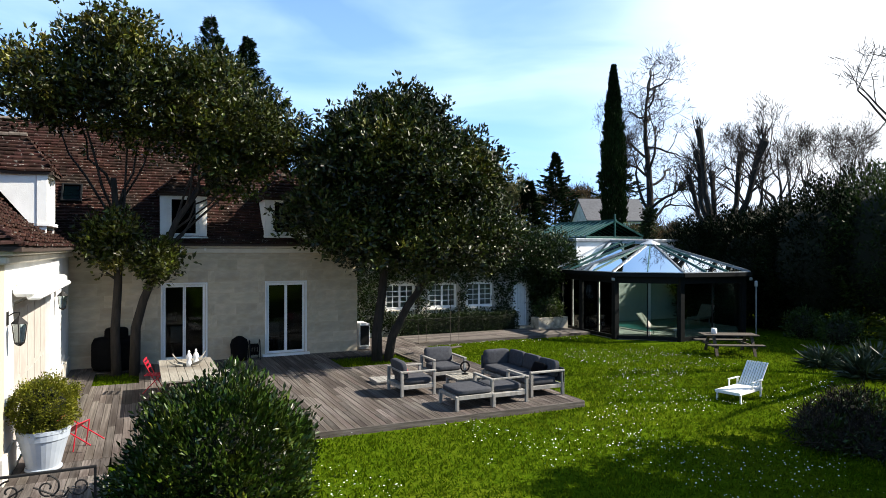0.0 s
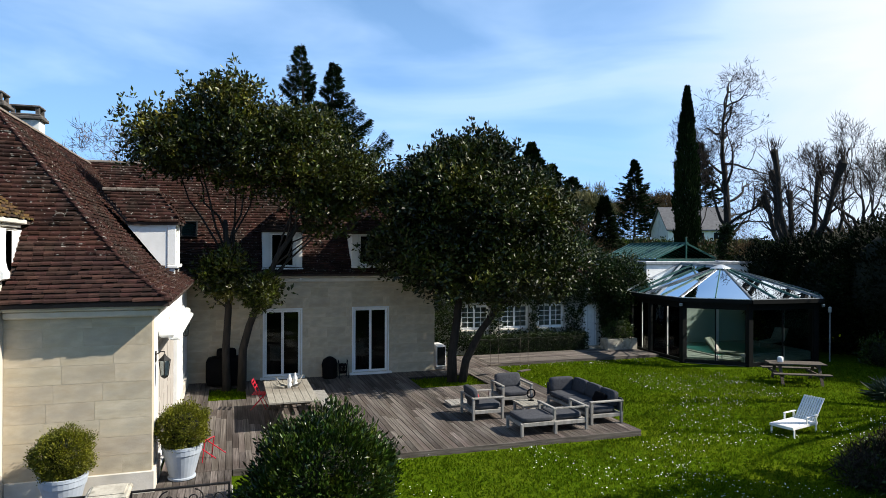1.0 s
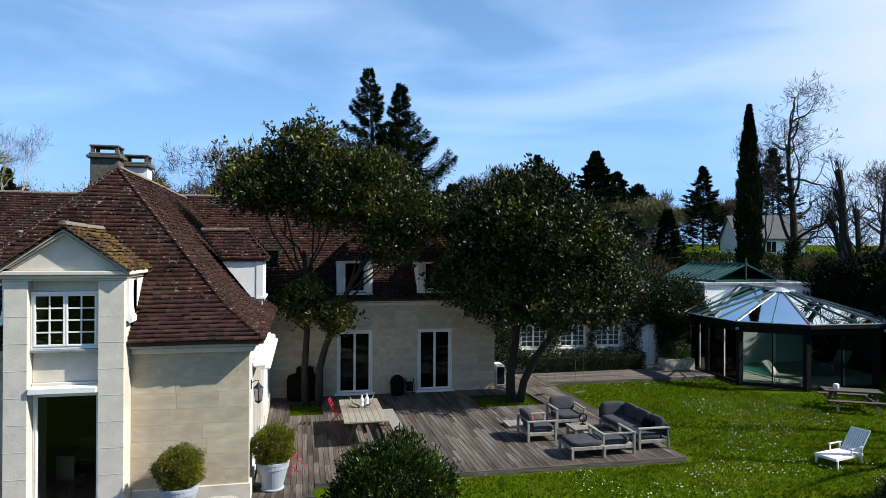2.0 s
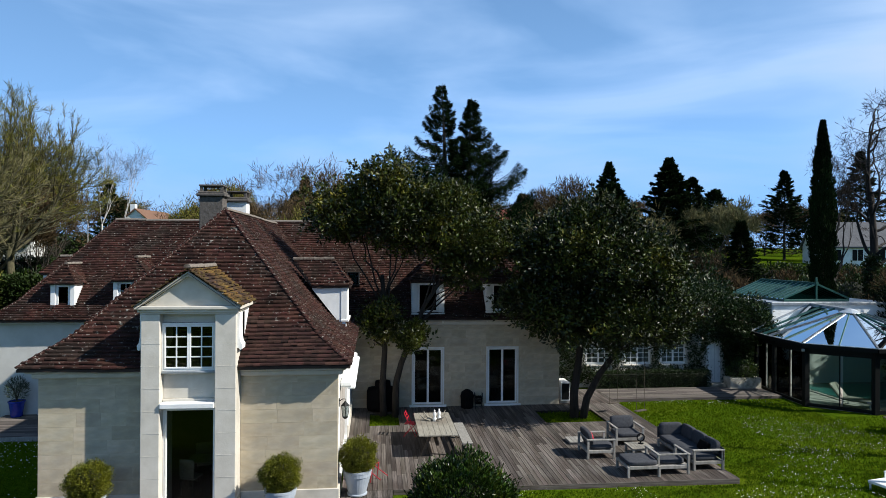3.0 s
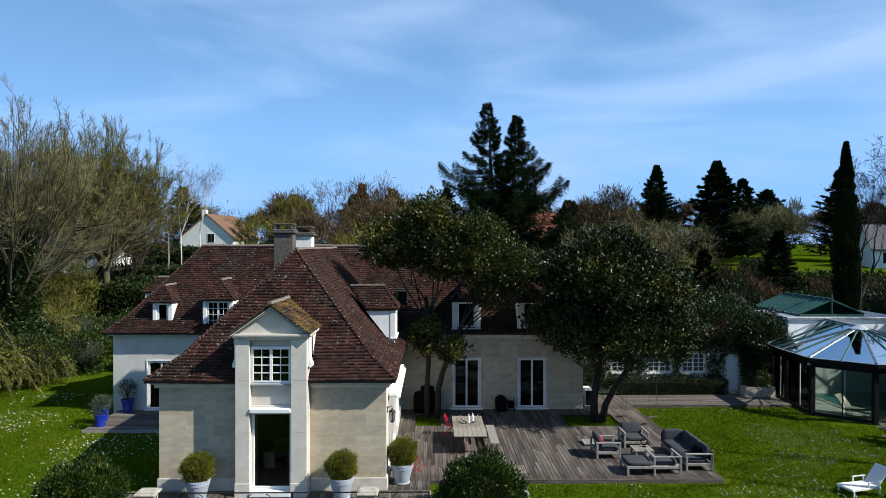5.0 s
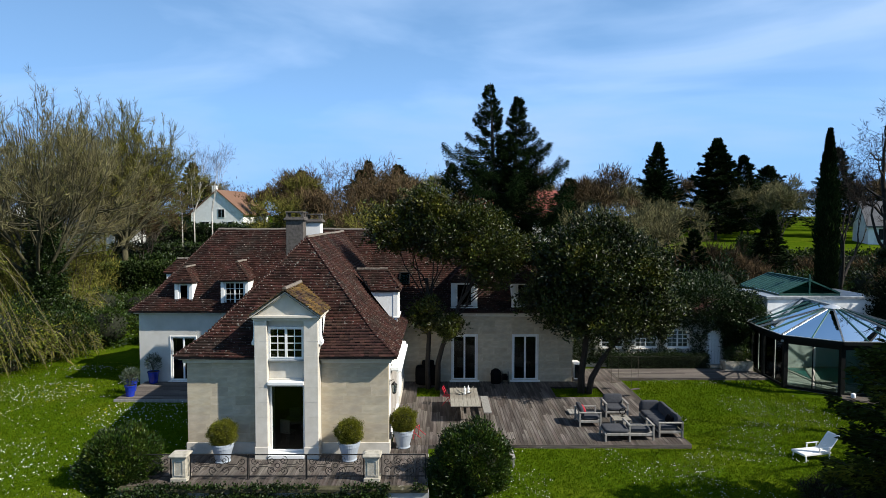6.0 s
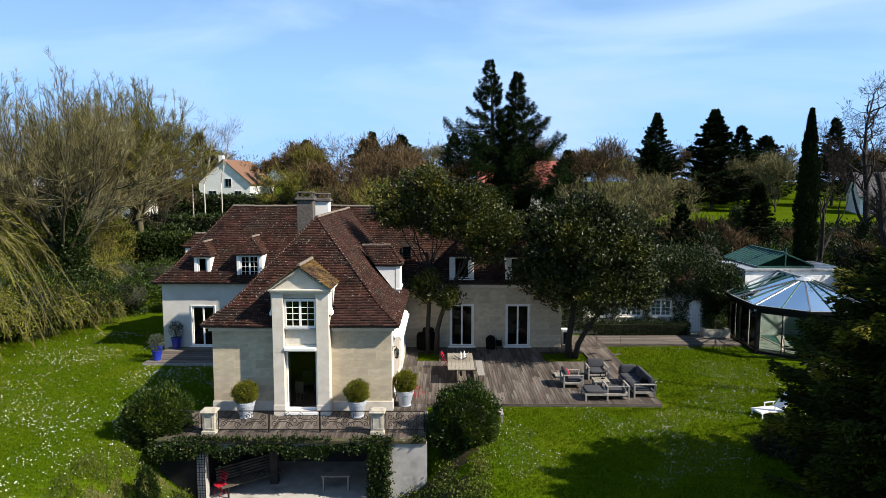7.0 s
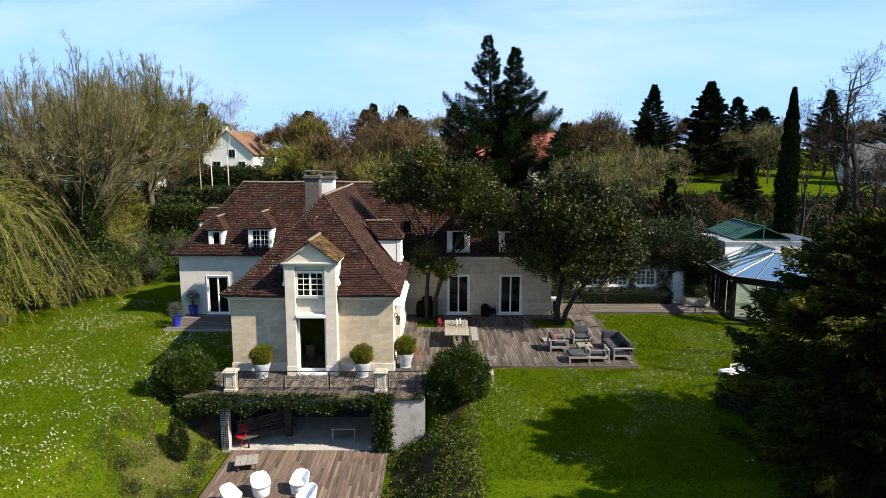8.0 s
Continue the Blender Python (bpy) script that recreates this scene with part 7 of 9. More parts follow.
for i, (x, y, r, h) in enumerate(((-20.0, 33.5, 1.6, 2.2), (-22.8, 32.0, 1.7, 2.6), (-18.2, 35.0, 1.8, 2.4), (-25.5, 29.5, 1.6, 2.2), (-27.0, 26.6, 2.2, 3.4), (-30.0, 22.0, 2.4, 4.4), (-28.8, 18.2, 2.0, 4.2), (-24.2, 40.5, 2.2, 2.8), (-27.5, 40.0, 2.2, 3.0))):
    bush("evergreen_shrub", "dark evergreen garden shrub", "shrub", (x, y, h * 0.45), (r, r, h * 0.55), 3600, (0.17, 0.08), LAUREL, 171 + i, 0.75, clump=0.12)
# ivy leaves inside the arching shrubs, massed so that the gaps look dark
for i, (x, y, r, h) in enumerate(((-24.0, 28.5, 1.7, 2.6), (-25.5, 25.0, 2.2, 4.0), (-28.5, 21.5, 2.8, 5.2), (-28.0, 17.5, 2.5, 5.4), (-32, 27, 3.2, 6.4))):
    bush("evergreen_shrub", "dark ivy-leaved shrub added to darken the gaps between bare twigs", "shrub", (x, y, h * 0.46), (r * 1.15, r * 1.15, h * 0.52), 7000, (0.16, 0.08), IVY, 186 + i, 0.6, clump=0.2)
hedge("clipped hedge with a sunlit yellow-green top", -29.5, -19.0, 44.3, 45.6, 1.2, 4.4, 3600, 181, HEDGE, (0.24, 0.14), rough=0.1)
hedge("tall dark hedge below the neighbouring white houses", -62.0, -27.0, 51.5, 53.2, 1.8, 4.5, 3200, 187, IVY, (0.32, 0.18), rough=0.16)
hedge("dark hedge along the slope's upper edge", -78.0, -31.5, 68.4, 70.0, 4.5, 7.7, 3000, 188, IVY, (0.36, 0.2), rough=0.18)
hedge("clipped hedge on the slope", -34.0, -14.0, 55, 56.2, 2.6, 5.6, 3000, 182, IVY, (0.24, 0.12), rough=0.12)
hedge("clipped dark hedge before the far house", -31, -12.0, 68, 70, 4.5, 7.4, 3000, 183, IVY, (0.26, 0.14), rough=0.12)
hedge("dark hedge at the foot of the far lawn", 16.0, 56.0, 47.5, 49.0, 1.6, 5.2, 4200, 184, HEDGE, (0.3, 0.17), rough=0.16)
hedge("short clipped hedge on the far lawn", 34.5, 36.5, 62.0, 64.0, 4.6, 6.2, 500, 185, HEDGE, (0.24, 0.13))

# woods on the rise
rng = np.random.default_rng(190)
for i in range(64):
    y = rng.uniform(58, 114)
    x = rng.uniform(-0.62, 0.66) * (y + 17)
    if 33 < x < 62 and y < 76 or 0.27 < x / (y + 17) < 0.46 and y < 86:
        continue
    if -0.40 < x / (y + 17) < -0.25 and y < 108 or 0 < x < 22 and 66 < y < 86:
        continue
    h = rng.uniform(6.5, 10.8)
    bare_tree("bare_wood_tree", "leafless brown tree on the wooded rise", (x, y, gz(x, y)), h, 200 + i, BARK, (TWIG_BROWN, TWIG_OLIVE if x < 0 else TWIG_GREY, TWIG_BROWN, TWIG_GREY)[i % 4], 0.5, 4 if y < 72 else 3, twigs=10 if y < 72 else 22, tl=0.95, tw=0.06 if y < 80 else 0.08, first=0.14, up=0.22, radius=0.15, limbs=5)
for i, (x, y, r, h, m_) in enumerate(((14.5, 34.5, 2.2, 5.6, TWIG_OLIVE), (20.5, 38.5, 2.6, 6.2, TWIG_BROWN), (10.5, 36, 2.6, 5.4, TWIG_OLIVE), (25.5, 42, 2.6, 4.6, TWIG_BROWN), (13.5, 43, 3.2, 8.6, TWIG_GREY), (22.5, 52, 3.6, 7.5, TWIG_GREY), (31, 41.5, 2.4, 4.6, TWIG_BROWN), (37, 42, 2.6, 4.6, TWIG_BROWN), (-4.5, 42, 3.2, 8.6, TWIG_OLIVE), (-9.5, 46, 3.4, 8.4, TWIG_BROWN), (-15, 52, 3.2, 8.0, TWIG_OLIVE), (18.0, 46, 3.0, 8.0, TWIG_GREY), (-6.5, 50, 2.6, 11.5, TWIG_BROWN), (34, 33, 2.2, 4.6, TWIG_BROWN))):
    bare_tree("bare_shrub", "leafless shrub of fine brown twigs behind the house", (x, y, gz(x, y)), h * 1.04, 260 + i, BARK, m_, 0.55, 4, twigs=8, tl=0.7, tw=0.042, first=0.06, up=0.2, radius=0.09, limbs=7, category="shrub")
for i, (x, y, r, h) in enumerate(((16.2, 32.5, 1.8, 5.0), (20.0, 35.5, 2.0, 5.6), (25.8, 37.0, 2.0, 4.6), (12.2, 32.5, 2.0, 4.4), (29.0, 38.5, 2.2, 4.6), (34.0, 39.5, 2.4, 4.8), (9.0, 33, 2.0, 4.6), (15.0, 38.5, 2.2, 7.0))):
    bush("evergreen_shrub", "dark evergreen behind the annex", "shrub", (x, y, gz(x, y) + h * 0.48), (r, r, h * 0.53), 3200, (0.26, 0.12), IVY if i % 2 else LAUREL, 281 + i, 0.7, clump=0.18)
for i, (x, y, h) in enumerate(((-32.0, 58.0, 9.5), (-34.5, 66.5, 10.0), (-29.8, 52.5, 8.0))):
    bare_tree("bare_wood_tree", "leafless olive-brown tree before the far house", (x, y, gz(x, y)), h, 360 + i, BARK, (TWIG_BROWN, TWIG_OLIVE)[i % 2], 0.55, 4, twigs=12, tl=0.8, tw=0.045, first=0.08, up=0.2, radius=0.12, limbs=7)
# low growth along the whole far edge closes the view under the trees
P, O = [], []
for i in range(60):
    y = 118 + 10 * math.sin(i * 1.7)
    x = -110 + i * 3.9
    a, b = on_ellipsoid(rng, 90, (x, y, gz(x, y) + 3.5), (4.5, 3.0, 6.0 + 2.0 * math.sin(i * 2.3)), 0.5)
    P.append(a), O.append(b)
leaf_field("far_wood", "brown-green wood along the far rise", "wood", np.concatenate(P), np.concatenate(O), (0.7, 0.1), TWIG_BROWN, 300, 9, 0.8, 0.6)
for i, (x, y) in enumerate(((-28.9, 60.5), (-27.4, 60.0), (-25.7, 60.8))):
    bare_tree("birch_tree", "slim white-stemmed leafless birch", (x, y, gz(x, y)), 10.5, 310 + i, BIRCHBARK, TWIG_BROWN, 0.3, 3, twigs=6, tl=0.9, tw=0.02, first=0.45, up=0.3, radius=0.07)


def far_house(label, x, y, z, w, d, eave_h, ridge_h, roof_mat, turn=0, gable=True, wins=(), chimney=None, name="far_house"):
    """A neighbour's house: walls, gabled roof along local y (gable towards the garden) or along x."""
    H = thing(name, label, "house", (x, y, z), turn)
    s = Shape()
    if gable:
        s.prism([(-w / 2, -1.5), (w / 2, -1.5), (w / 2, eave_h), (0, ridge_h), (-w / 2, eave_h)], 0, d)
    else:
        s.box(-w / 2, w / 2, 0, d, -1.5, eave_h)
        s.prism([(0, eave_h), (d, eave_h), (d / 2, ridge_h)], -w / 2, w / 2, "x")
    part("wall", s, PLASTER, H)
    n = 2
    for sg in (-1, 1):
        s = Shape()
        if gable:
            k = (ridge_h - eave_h) / (w / 2)
            a, b = (sg * (w / 2 + 0.4), eave_h - 0.4 * k), (0, ridge_h + 0.02)
            s.prism([a, b, (b[0], b[1] + 0.2), (a[0], a[1] + 0.2)][::sg], -0.3, d + 0.3)
        else:
            k = (ridge_h - eave_h) / (d / 2)
            a, b = (d / 2 + sg * (d / 2 + 0.4), eave_h - 0.4 * k), (d / 2, ridge_h + 0.02)
            s.prism([a, b, (b[0], b[1] + 0.2), (a[0], a[1] + 0.2)][::sg], -w / 2 - 0.3, w / 2 + 0.3, "x")
        part("roof", s, roof_mat, H)
    for u, v, ww, hh in wins:
        s = Shape()
        s.box(u - ww / 2, u + ww / 2, -0.05, 0.1, v, v + hh, 0.01)
        wn_ = part("window", s, WHITE, H)
        s = Shape()
        s.box(u - ww / 2 + 0.1, u - 0.04, -0.07, -0.055, v + 0.1, v + hh - 0.1)
        s.box(u + 0.04, u + ww / 2 - 0.1, -0.07, -0.055, v + 0.1, v + hh - 0.1)
        part("pane", s, BLACKFRAME, wn_)
    if chimney:
        s = Shape()
        cx, cy, cz = chimney
        s.box(cx - 0.4, cx + 0.4, cy - 0.4, cy + 0.4, ridge_h - 1.0, cz, 0.02)
        part("chimney", s, PLASTER, H)
    return H


far_house("white gabled house with a brown tile roof on the rise", -39.8, 104.0, 5.9, 9.6, 12, 3.2, 7.2, ORANGETILE, -6, True, [(0.8, 2.4, 1.3, 1.6), (-2.2, 0.2, 1.6, 1.6), (2.6, 0.2, 1.4, 1.6)], (-0.7, 0.8, 8.1))
far_house("house with a long red tile roof behind the cedar", 12.0, 78.0, 5.6, 14.0, 9, 2.9, 6.6, REDTILE, 0, False, [(5.6, 0.6, 1.6, 1.7), (2.5, 0.6, 1.6, 1.7), (-3.5, 0.6, 1.6, 1.7), (-0.5, 0.6, 1.6, 1.7)], (-3.0, 4.5, 7.6))
bare_tree("bare_tree", "leafless olive-limbed tree before the white house", (-36.5, 47.0, gz(-36, 47)), 12.5, 158, BARK_PALE, TWIG_OLIVE, 0.66, 4, twigs=26, tl=0.8, tw=0.026, first=0.16, up=0.12, radius=0.24)
bare_tree("bare_tree", "leafless olive-limbed tree before the white house", (-43.0, 50.0, gz(-43, 50)), 13.0, 159, BARK_PALE, TWIG_OLIVE, 0.66, 4, twigs=26, tl=0.8, tw=0.026, first=0.16, up=0.12, radius=0.24)
far_house("white house with a slate roof behind the bare trees", -41.5, 62.0, 3.0, 12, 9, 4.2, 6.0, SLATE, 8, False, [(-4, 0.6, 1.5, 1.5), (0, 0.6, 1.5, 1.5), (4, 0.6, 1.5, 1.5)])
far_house("white house with a slate roof behind the bare trees", -53.5, 72.0, 3.6, 12, 9, 3.0, 6.6, SLATE, 12, True, [(-2, 0.6, 1.5, 1.5), (2, 0.6, 1.5, 1.5), (0, 3.6, 1.2, 1.4)])
far_house("pale house with a grey roof beyond the far lawn", 60.0, 72.0, 4.8, 8.5, 8, 2.8, 5.8, SLATE, -20, False, [(-2.5, 0.8, 1.4, 1.6), (0, 0.8, 1.4, 1.6), (2.5, 0.8, 1.4, 1.6)])

# ---- garden furniture ----


def lounge_frame(T, w, d, arm_h=0.62, seat_h=0.30, back=None, arms=True, leg=0.07):
    """Grey teak lounge: legs, rails and arms as parts; the seat faces local -y."""
    posts = [(x, y) for x in (0, w - leg) for y in (0, d - leg)]
    for x, y in posts:
        s = Shape()
        s.box(x, x + leg, y, y + leg, 0, arm_h - 0.045 if arms else seat_h - 0.05, 0.006)
        part("leg", s, GREYWOOD, T)
    if arms:
        for x in (0, w - leg):
            s = Shape()
            s.box(x - 0.01, x + leg + 0.01, -0.01, d + 0.01, arm_h - 0.044, arm_h, 0.008)
            part("armrest", s, GREYWOOD, T)
    s = Shape()
    for a, b, c, e in ((leg, w - leg, 0.01, 0.06), (leg, w - leg, d - 0.06, d - 0.01), (0.01, 0.06, leg, d - leg), (w - 0.06, w - 0.01, leg, d - leg)):
        s.box(a, b, c, e, seat_h - 0.12, seat_h - 0.03, 0.005)
    s.box(0.06, w - 0.06, 0.06, d - 0.06, seat_h - 0.06, seat_h - 0.035)
    part("seat_frame", s, GREYWOOD, T)


def pad(x0, x1, y0, y1, z0, z1, tilt=0.0, r=0.05):
    """A soft cushion, rounded at all edges and a little plump."""
    s = Shape()
    n = 10
    pts = []
    cx, cy, cz = (x0 + x1) / 2, (y0 + y1) / 2, (z0 + z1) / 2
    hx, hy, hz = (x1 - x0) / 2, (y1 - y0) / 2, (z1 - z0) / 2
    bm = bmesh.new()
    bmesh.ops.create_cube(bm, size=2)
    bmesh.ops.subdivide_edges(bm, edges=bm.edges[:], cuts=5, use_grid_fill=True)
    for v in bm.verts:
        a = [max(-1, min(1, c)) for c in v.co]
        p = [math.copysign(abs(c) ** 0.9, c) for c in a]
        e = 7
        k = (abs(a[0]) ** e + abs(a[1]) ** e + abs(a[2]) ** e) ** (-1 / e)
        p = [c * k for c in a]
        plump = 1 + 0.12 * (1 - a[0] ** 2) * (1 - a[1] ** 2) if hz <= min(hx, hy) else 1
        q = Vector((p[0] * hx, p[1] * hy, p[2] * hz * plump))
        if hy <= min(hx, hz):
            q.y *= 1 + 0.15 * (1 - a[0] ** 2) * (1 - a[2] ** 2)
        q = Matrix.Rotation(tilt, 3, "X") @ q
        v.co = q + Vector((cx, cy, cz))
    s.v = [tuple(v.co) for v in bm.verts]
    bm.verts.index_update()
    s.f = [tuple(v.index for v in f.verts) for f in bm.faces]
    bm.free()
    return s


def armchair(at, turn, label, red=False, low=False):
    T = thing("lounge_armchair", label, "armchair", at, turn, "deck lounge seats")
    lounge_frame(T, 1.0, 0.92)
    part("seat_cushion", pad(0.08, 0.92, 0.02, 0.8, 0.28, 0.43), CUSHION, T, "charcoal seat cushion", smooth=True)
    if not low:
        part("back_cushion", pad(0.09, 0.91, 0.7, 0.86, 0.40, 0.84, -0.2), CUSHION, T, smooth=True)
    s = Shape()
    s.box(0.07, 0.93, 0.86, 0.9, 0.576, 0.62, 0.006)
    part("back_rail", s, GREYWOOD, T)
    if red:
        c = thing("throw_cushion", "small red cushion on the armchair", "cushion", at, turn)
        part("cover", pad(0.5, 0.86, 0.55, 0.68, 0.42, 0.72, -0.4), REDCLOTH, c, smooth=True)
    return T


armchair((6.25, 14.72, 0), 90, "grey teak armchair with charcoal cushions", True)
armchair((6.75, 16.0, 0), 0, "grey teak armchair with charcoal cushions facing the lawn")
armchair((7.92, 14.02, 0), 180, "low grey teak seat with charcoal cushions", low=True)
T = thing("ottoman", "low grey teak footstool with a flat charcoal cushion", "ottoman", (5.95, 12.95, 0), 0, "deck lounge seats")
lounge_frame(T, 1.0, 0.95, arms=False, seat_h=0.36)
part("seat_cushion", pad(0.03, 0.97, 0.03, 0.92, 0.33, 0.46), CUSHION, T, smooth=True)
T = thing("corner_sofa", "long grey teak sofa with charcoal cushions at the deck's edge", "sofa", (8.18, 15.95, 0), -90, "deck lounge seats")
SW, SD = 2.55, 0.98
for x in (0, 1.22, SW - 0.07):
    for y in (0, SD - 0.07):
        s = Shape()
        s.box(x, x + 0.07, y, y + 0.07, 0, 0.575 if x > 2 else 0.24, 0.006)
        part("leg", s, GREYWOOD, T)
s = Shape()
s.box(SW - 0.09, SW + 0.01, -0.01, SD + 0.01, 0.576, 0.62, 0.008)
part("armrest", s, GREYWOOD, T)
s = Shape()
for a, b, c, e in ((0.07, SW - 0.07, 0.01, 0.06), (0.07, SW - 0.07, SD - 0.06, SD - 0.01), (0.01, 0.06, 0.07, SD - 0.07), (SW - 0.06, SW - 0.01, 0.07, SD - 0.07)):
    s.box(a, b, c, e, 0.18, 0.27, 0.005)
s.box(0.06, SW - 0.06, 0.06, SD - 0.06, 0.24, 0.265)
part("seat_frame", s, GREYWOOD, T)
s = Shape()
s.box(0, SW, SD - 0.05, SD - 0.01, 0.3, 0.66, 0.006)
s.box(0.0, 0.04, 0.0, SD - 0.06, 0.3, 0.66, 0.006)
part("back_panel", s, CUSHION, T)
for k in range(3):
    part("seat_cushion", pad(0.06 + 0.81 * k, 0.86 + 0.81 * k, 0.0, 0.82, 0.28, 0.43), CUSHION, T, smooth=True)
    part("back_cushion", pad(0.2 + 0.75 * k, 0.93 + 0.75 * k, 0.74, 0.92, 0.40, 0.82, -0.18), CUSHION, T, smooth=True)
part("back_cushion", pad(0.05, 0.22, 0.02, 0.8, 0.40, 0.82), CUSHION, T, smooth=True)
part("throw_pillow", pad(1.7, 2.2, 0.55, 0.7, 0.42, 0.72, -0.5), BLACKCOVER, T, smooth=True)
T = thing("coffee_table", "low grey teak coffee table with a slatted top", "table", (6.72, 14.5, 0))
for x in (0.02, 0.63):
    for y in (0.02, 0.63):
        s = Shape()
        s.box(x, x + 0.07, y, y + 0.07, 0, 0.33, 0.006)
        part("leg", s, GREYWOOD, T)
for k in range(6):
    s = Shape()
    s.box(k * 0.12, k * 0.12 + 0.112, 0, 0.72, 0.345, 0.375, 0.004)
    part("slat", s, PALEWOOD, T)
s = Shape()
s.box(0.04, 0.68, 0.04, 0.68, 0.29, 0.343)
part("apron", s, GREYWOOD, T)
s = Shape()
s.box(0.06, 0.66, 0.06, 0.66, 0.1, 0.13, 0.004)
part("shelf", s, GREYWOOD, T)
T = thing("table_sculpture", "small dark ring-shaped ornament on the coffee table", "ornament", (7.2, 15.0, 0.375))
s = Shape()
s.lathe([(0.09, 0), (0.09, 0.015), (0.02, 0.03), (0.02, 0.08)], 0, 0, 14)
s.tube([(0.12 * math.cos(a), 0.0, 0.2 + 0.12 * math.sin(a)) for a in np.linspace(0, 2 * math.pi, 21)], 0.022, 7)
part("ring", s, BLACKCOVER, T, smooth=True)
T = thing("platform", "low square timber step lying on the deck", "platform", (5.25, 15.95 - 0.1, 0.0), 0)
for k in range(5):
    s = Shape()
    s.box(k * 0.15, k * 0.15 + 0.14, 0.45, 1.1, 0.06, 0.1, 0.004)
    part("slat", s, GREYWOOD, T)
s = Shape()
s.box(0.02, 0.72, 0.5, 1.05, 0.0, 0.058)
part("base", s, GREYWOOD, T)

# dining table with its bench, red chairs and centrepiece
T = thing("dining_table", "long pale weathered plank table on dark trestles", "table", (0.02, 15.2, 0))
for k in range(7):
    s = Shape()
    s.box(k * 0.18, k * 0.18 + 0.174, 0, 2.9, 0.705, 0.75, 0.005)
    part("plank", s, PALEWOOD, T)
for y in (0.35, 2.45):
    for sg in (-1, 1):
        s = Shape()
        bar(s, (0.63 + sg * 0.5, y, 0.0), (0.63 + sg * 0.22, y, 0.70), 0.08, 0.1, Vector((0, 1, 0)))
        part("leg", s, DARKWOOD, T)
    s = Shape()
    s.box(0.2, 1.06, y - 0.05, y + 0.05, 0.6, 0.70, 0.005)
    part("cross_beam", s, DARKWOOD, T)
s = Shape()
s.box(0.58, 0.68, 0.4, 2.4, 0.3, 0.38, 0.005)
part("stretcher", s, DARKWOOD, T)
T = thing("garden_bench", "narrow grey plank bench beside the dining table", "bench", (1.42, 15.3, 0), group="table benches")
s = Shape()
s.box(0, 0.34, 0, 2.5, 0.4, 0.45, 0.006)
part("seat", s, GREYWOOD, T)
for y in (0.3, 2.1):
    for x in (0.03, 0.25):
        s = Shape()
        s.box(x, x + 0.06, y, y + 0.08, 0, 0.4, 0.004)
        part("leg", s, DARKWOOD, T)
T = thing("centrepiece", "bleached driftwood with small white lantern figures", "ornament", (0.62, 17.0, 0.75))
rng = np.random.default_rng(400)
for k in range(9):
    s = Shape()
    a = rng.uniform(-0.4, 0.4) + (0 if k % 2 else math.pi)
    p0 = Vector((rng.uniform(-0.1, 0.1), rng.uniform(-0.15, 0.15), 0.03))
    p1 = p0 + Vector((math.cos(a) * 0.25, math.sin(a) * 0.25, rng.uniform(0.02, 0.12)))
    p2 = p1 + Vector((math.cos(a) * 0.12, rng.uniform(-0.1, 0.1), rng.uniform(0.08, 0.25)))
    s.tube([p0, p1, p2], [0.028, 0.02, 0.008], 6)
    part("driftwood", s, PALEWOOD, T, smooth=True)
for x, y in ((0.05, -0.1), (0.22, 0.05)):
    s = Shape()
    s.lathe([(0.06, 0), (0.07, 0.1), (0.04, 0.16), (0.06, 0.2), (0.06, 0.27), (0.02, 0.33), (0.03, 0.36), (0.005, 0.4)], x, y, 12)
    part("candle_lantern", s, PLASTER, T, smooth=True)


def folding_chair(at, turn):
    T = thing("folding_chair", "red metal folding garden chair", "chair", at, turn, "red folding chairs")
    for sx in (-0.2, 0.2):
        s = Shape()
        s.tube([(sx, -0.22, 0), (sx, 0.2, 0.82)], 0.011, 6)
        part("back_leg", s, REDPAINT, T)
        s = Shape()
        s.tube([(sx * 0.9, 0.22, 0), (sx * 0.9, -0.2, 0.45)], 0.011, 6)
        part("front_leg", s, REDPAINT, T)
    for k in range(6):
        s = Shape()
        s.box(-0.2, 0.2, -0.2 + k * 0.066, -0.145 + k * 0.066, 0.44, 0.455, 0.003)
        part("seat_slat", s, REDPAINT, T)
    for z in (0.62, 0.72, 0.8):
        s = Shape()
        s.box(-0.2, 0.2, 0.09 + (z - 0.62) * 0.52, 0.105 + (z - 0.62) * 0.52, z, z + 0.06, 0.003)
        part("back_slat", s, REDPAINT, T)
    return T


fc = folding_chair((-0.1, 17.9, 0), 80)
copy_thing(fc, pose(-1.25, 13.35, 0, -35, 0, 60))

# against the shaded wall
T = thing("barbecue", "large barbecue under a black weather cover", "barbecue", (-1.02, 21.62, 0))
s = pad(-0.68, 0.62, -0.3, 0.32, 0.0, 0.98)
part("cover", s, BLACKCOVER, T, smooth=True)
part("hood_cover", pad(-0.34, 0.3, -0.22, 0.24, 0.8, 1.24), BLACKCOVER, T, smooth=True)
T = thing("kettle_grill", "small round grill under a black cover", "barbecue", (2.5, 21.85, 0))
s = Shape()
s.lathe([(0.24, 0.0), (0.26, 0.05), (0.27, 0.35), (0.29, 0.5), (0.24, 0.66), (0.1, 0.76), (0.02, 0.78)], 0, 0, 18)
part("cover", s, BLACKCOVER, T, smooth=True)
T = thing("hose_reel", "dark metal garden hose reel on a stand", "hose reel", (2.98, 21.82, 0))
for sx in (-0.16, 0.16):
    s = Shape()
    s.tube([(sx, -0.2, 0), (sx, -0.05, 0.6), (sx, 0.1, 0.62), (sx, 0.2, 0)], 0.014, 6)
    part("stand", s, IRON, T)
s = Shape()
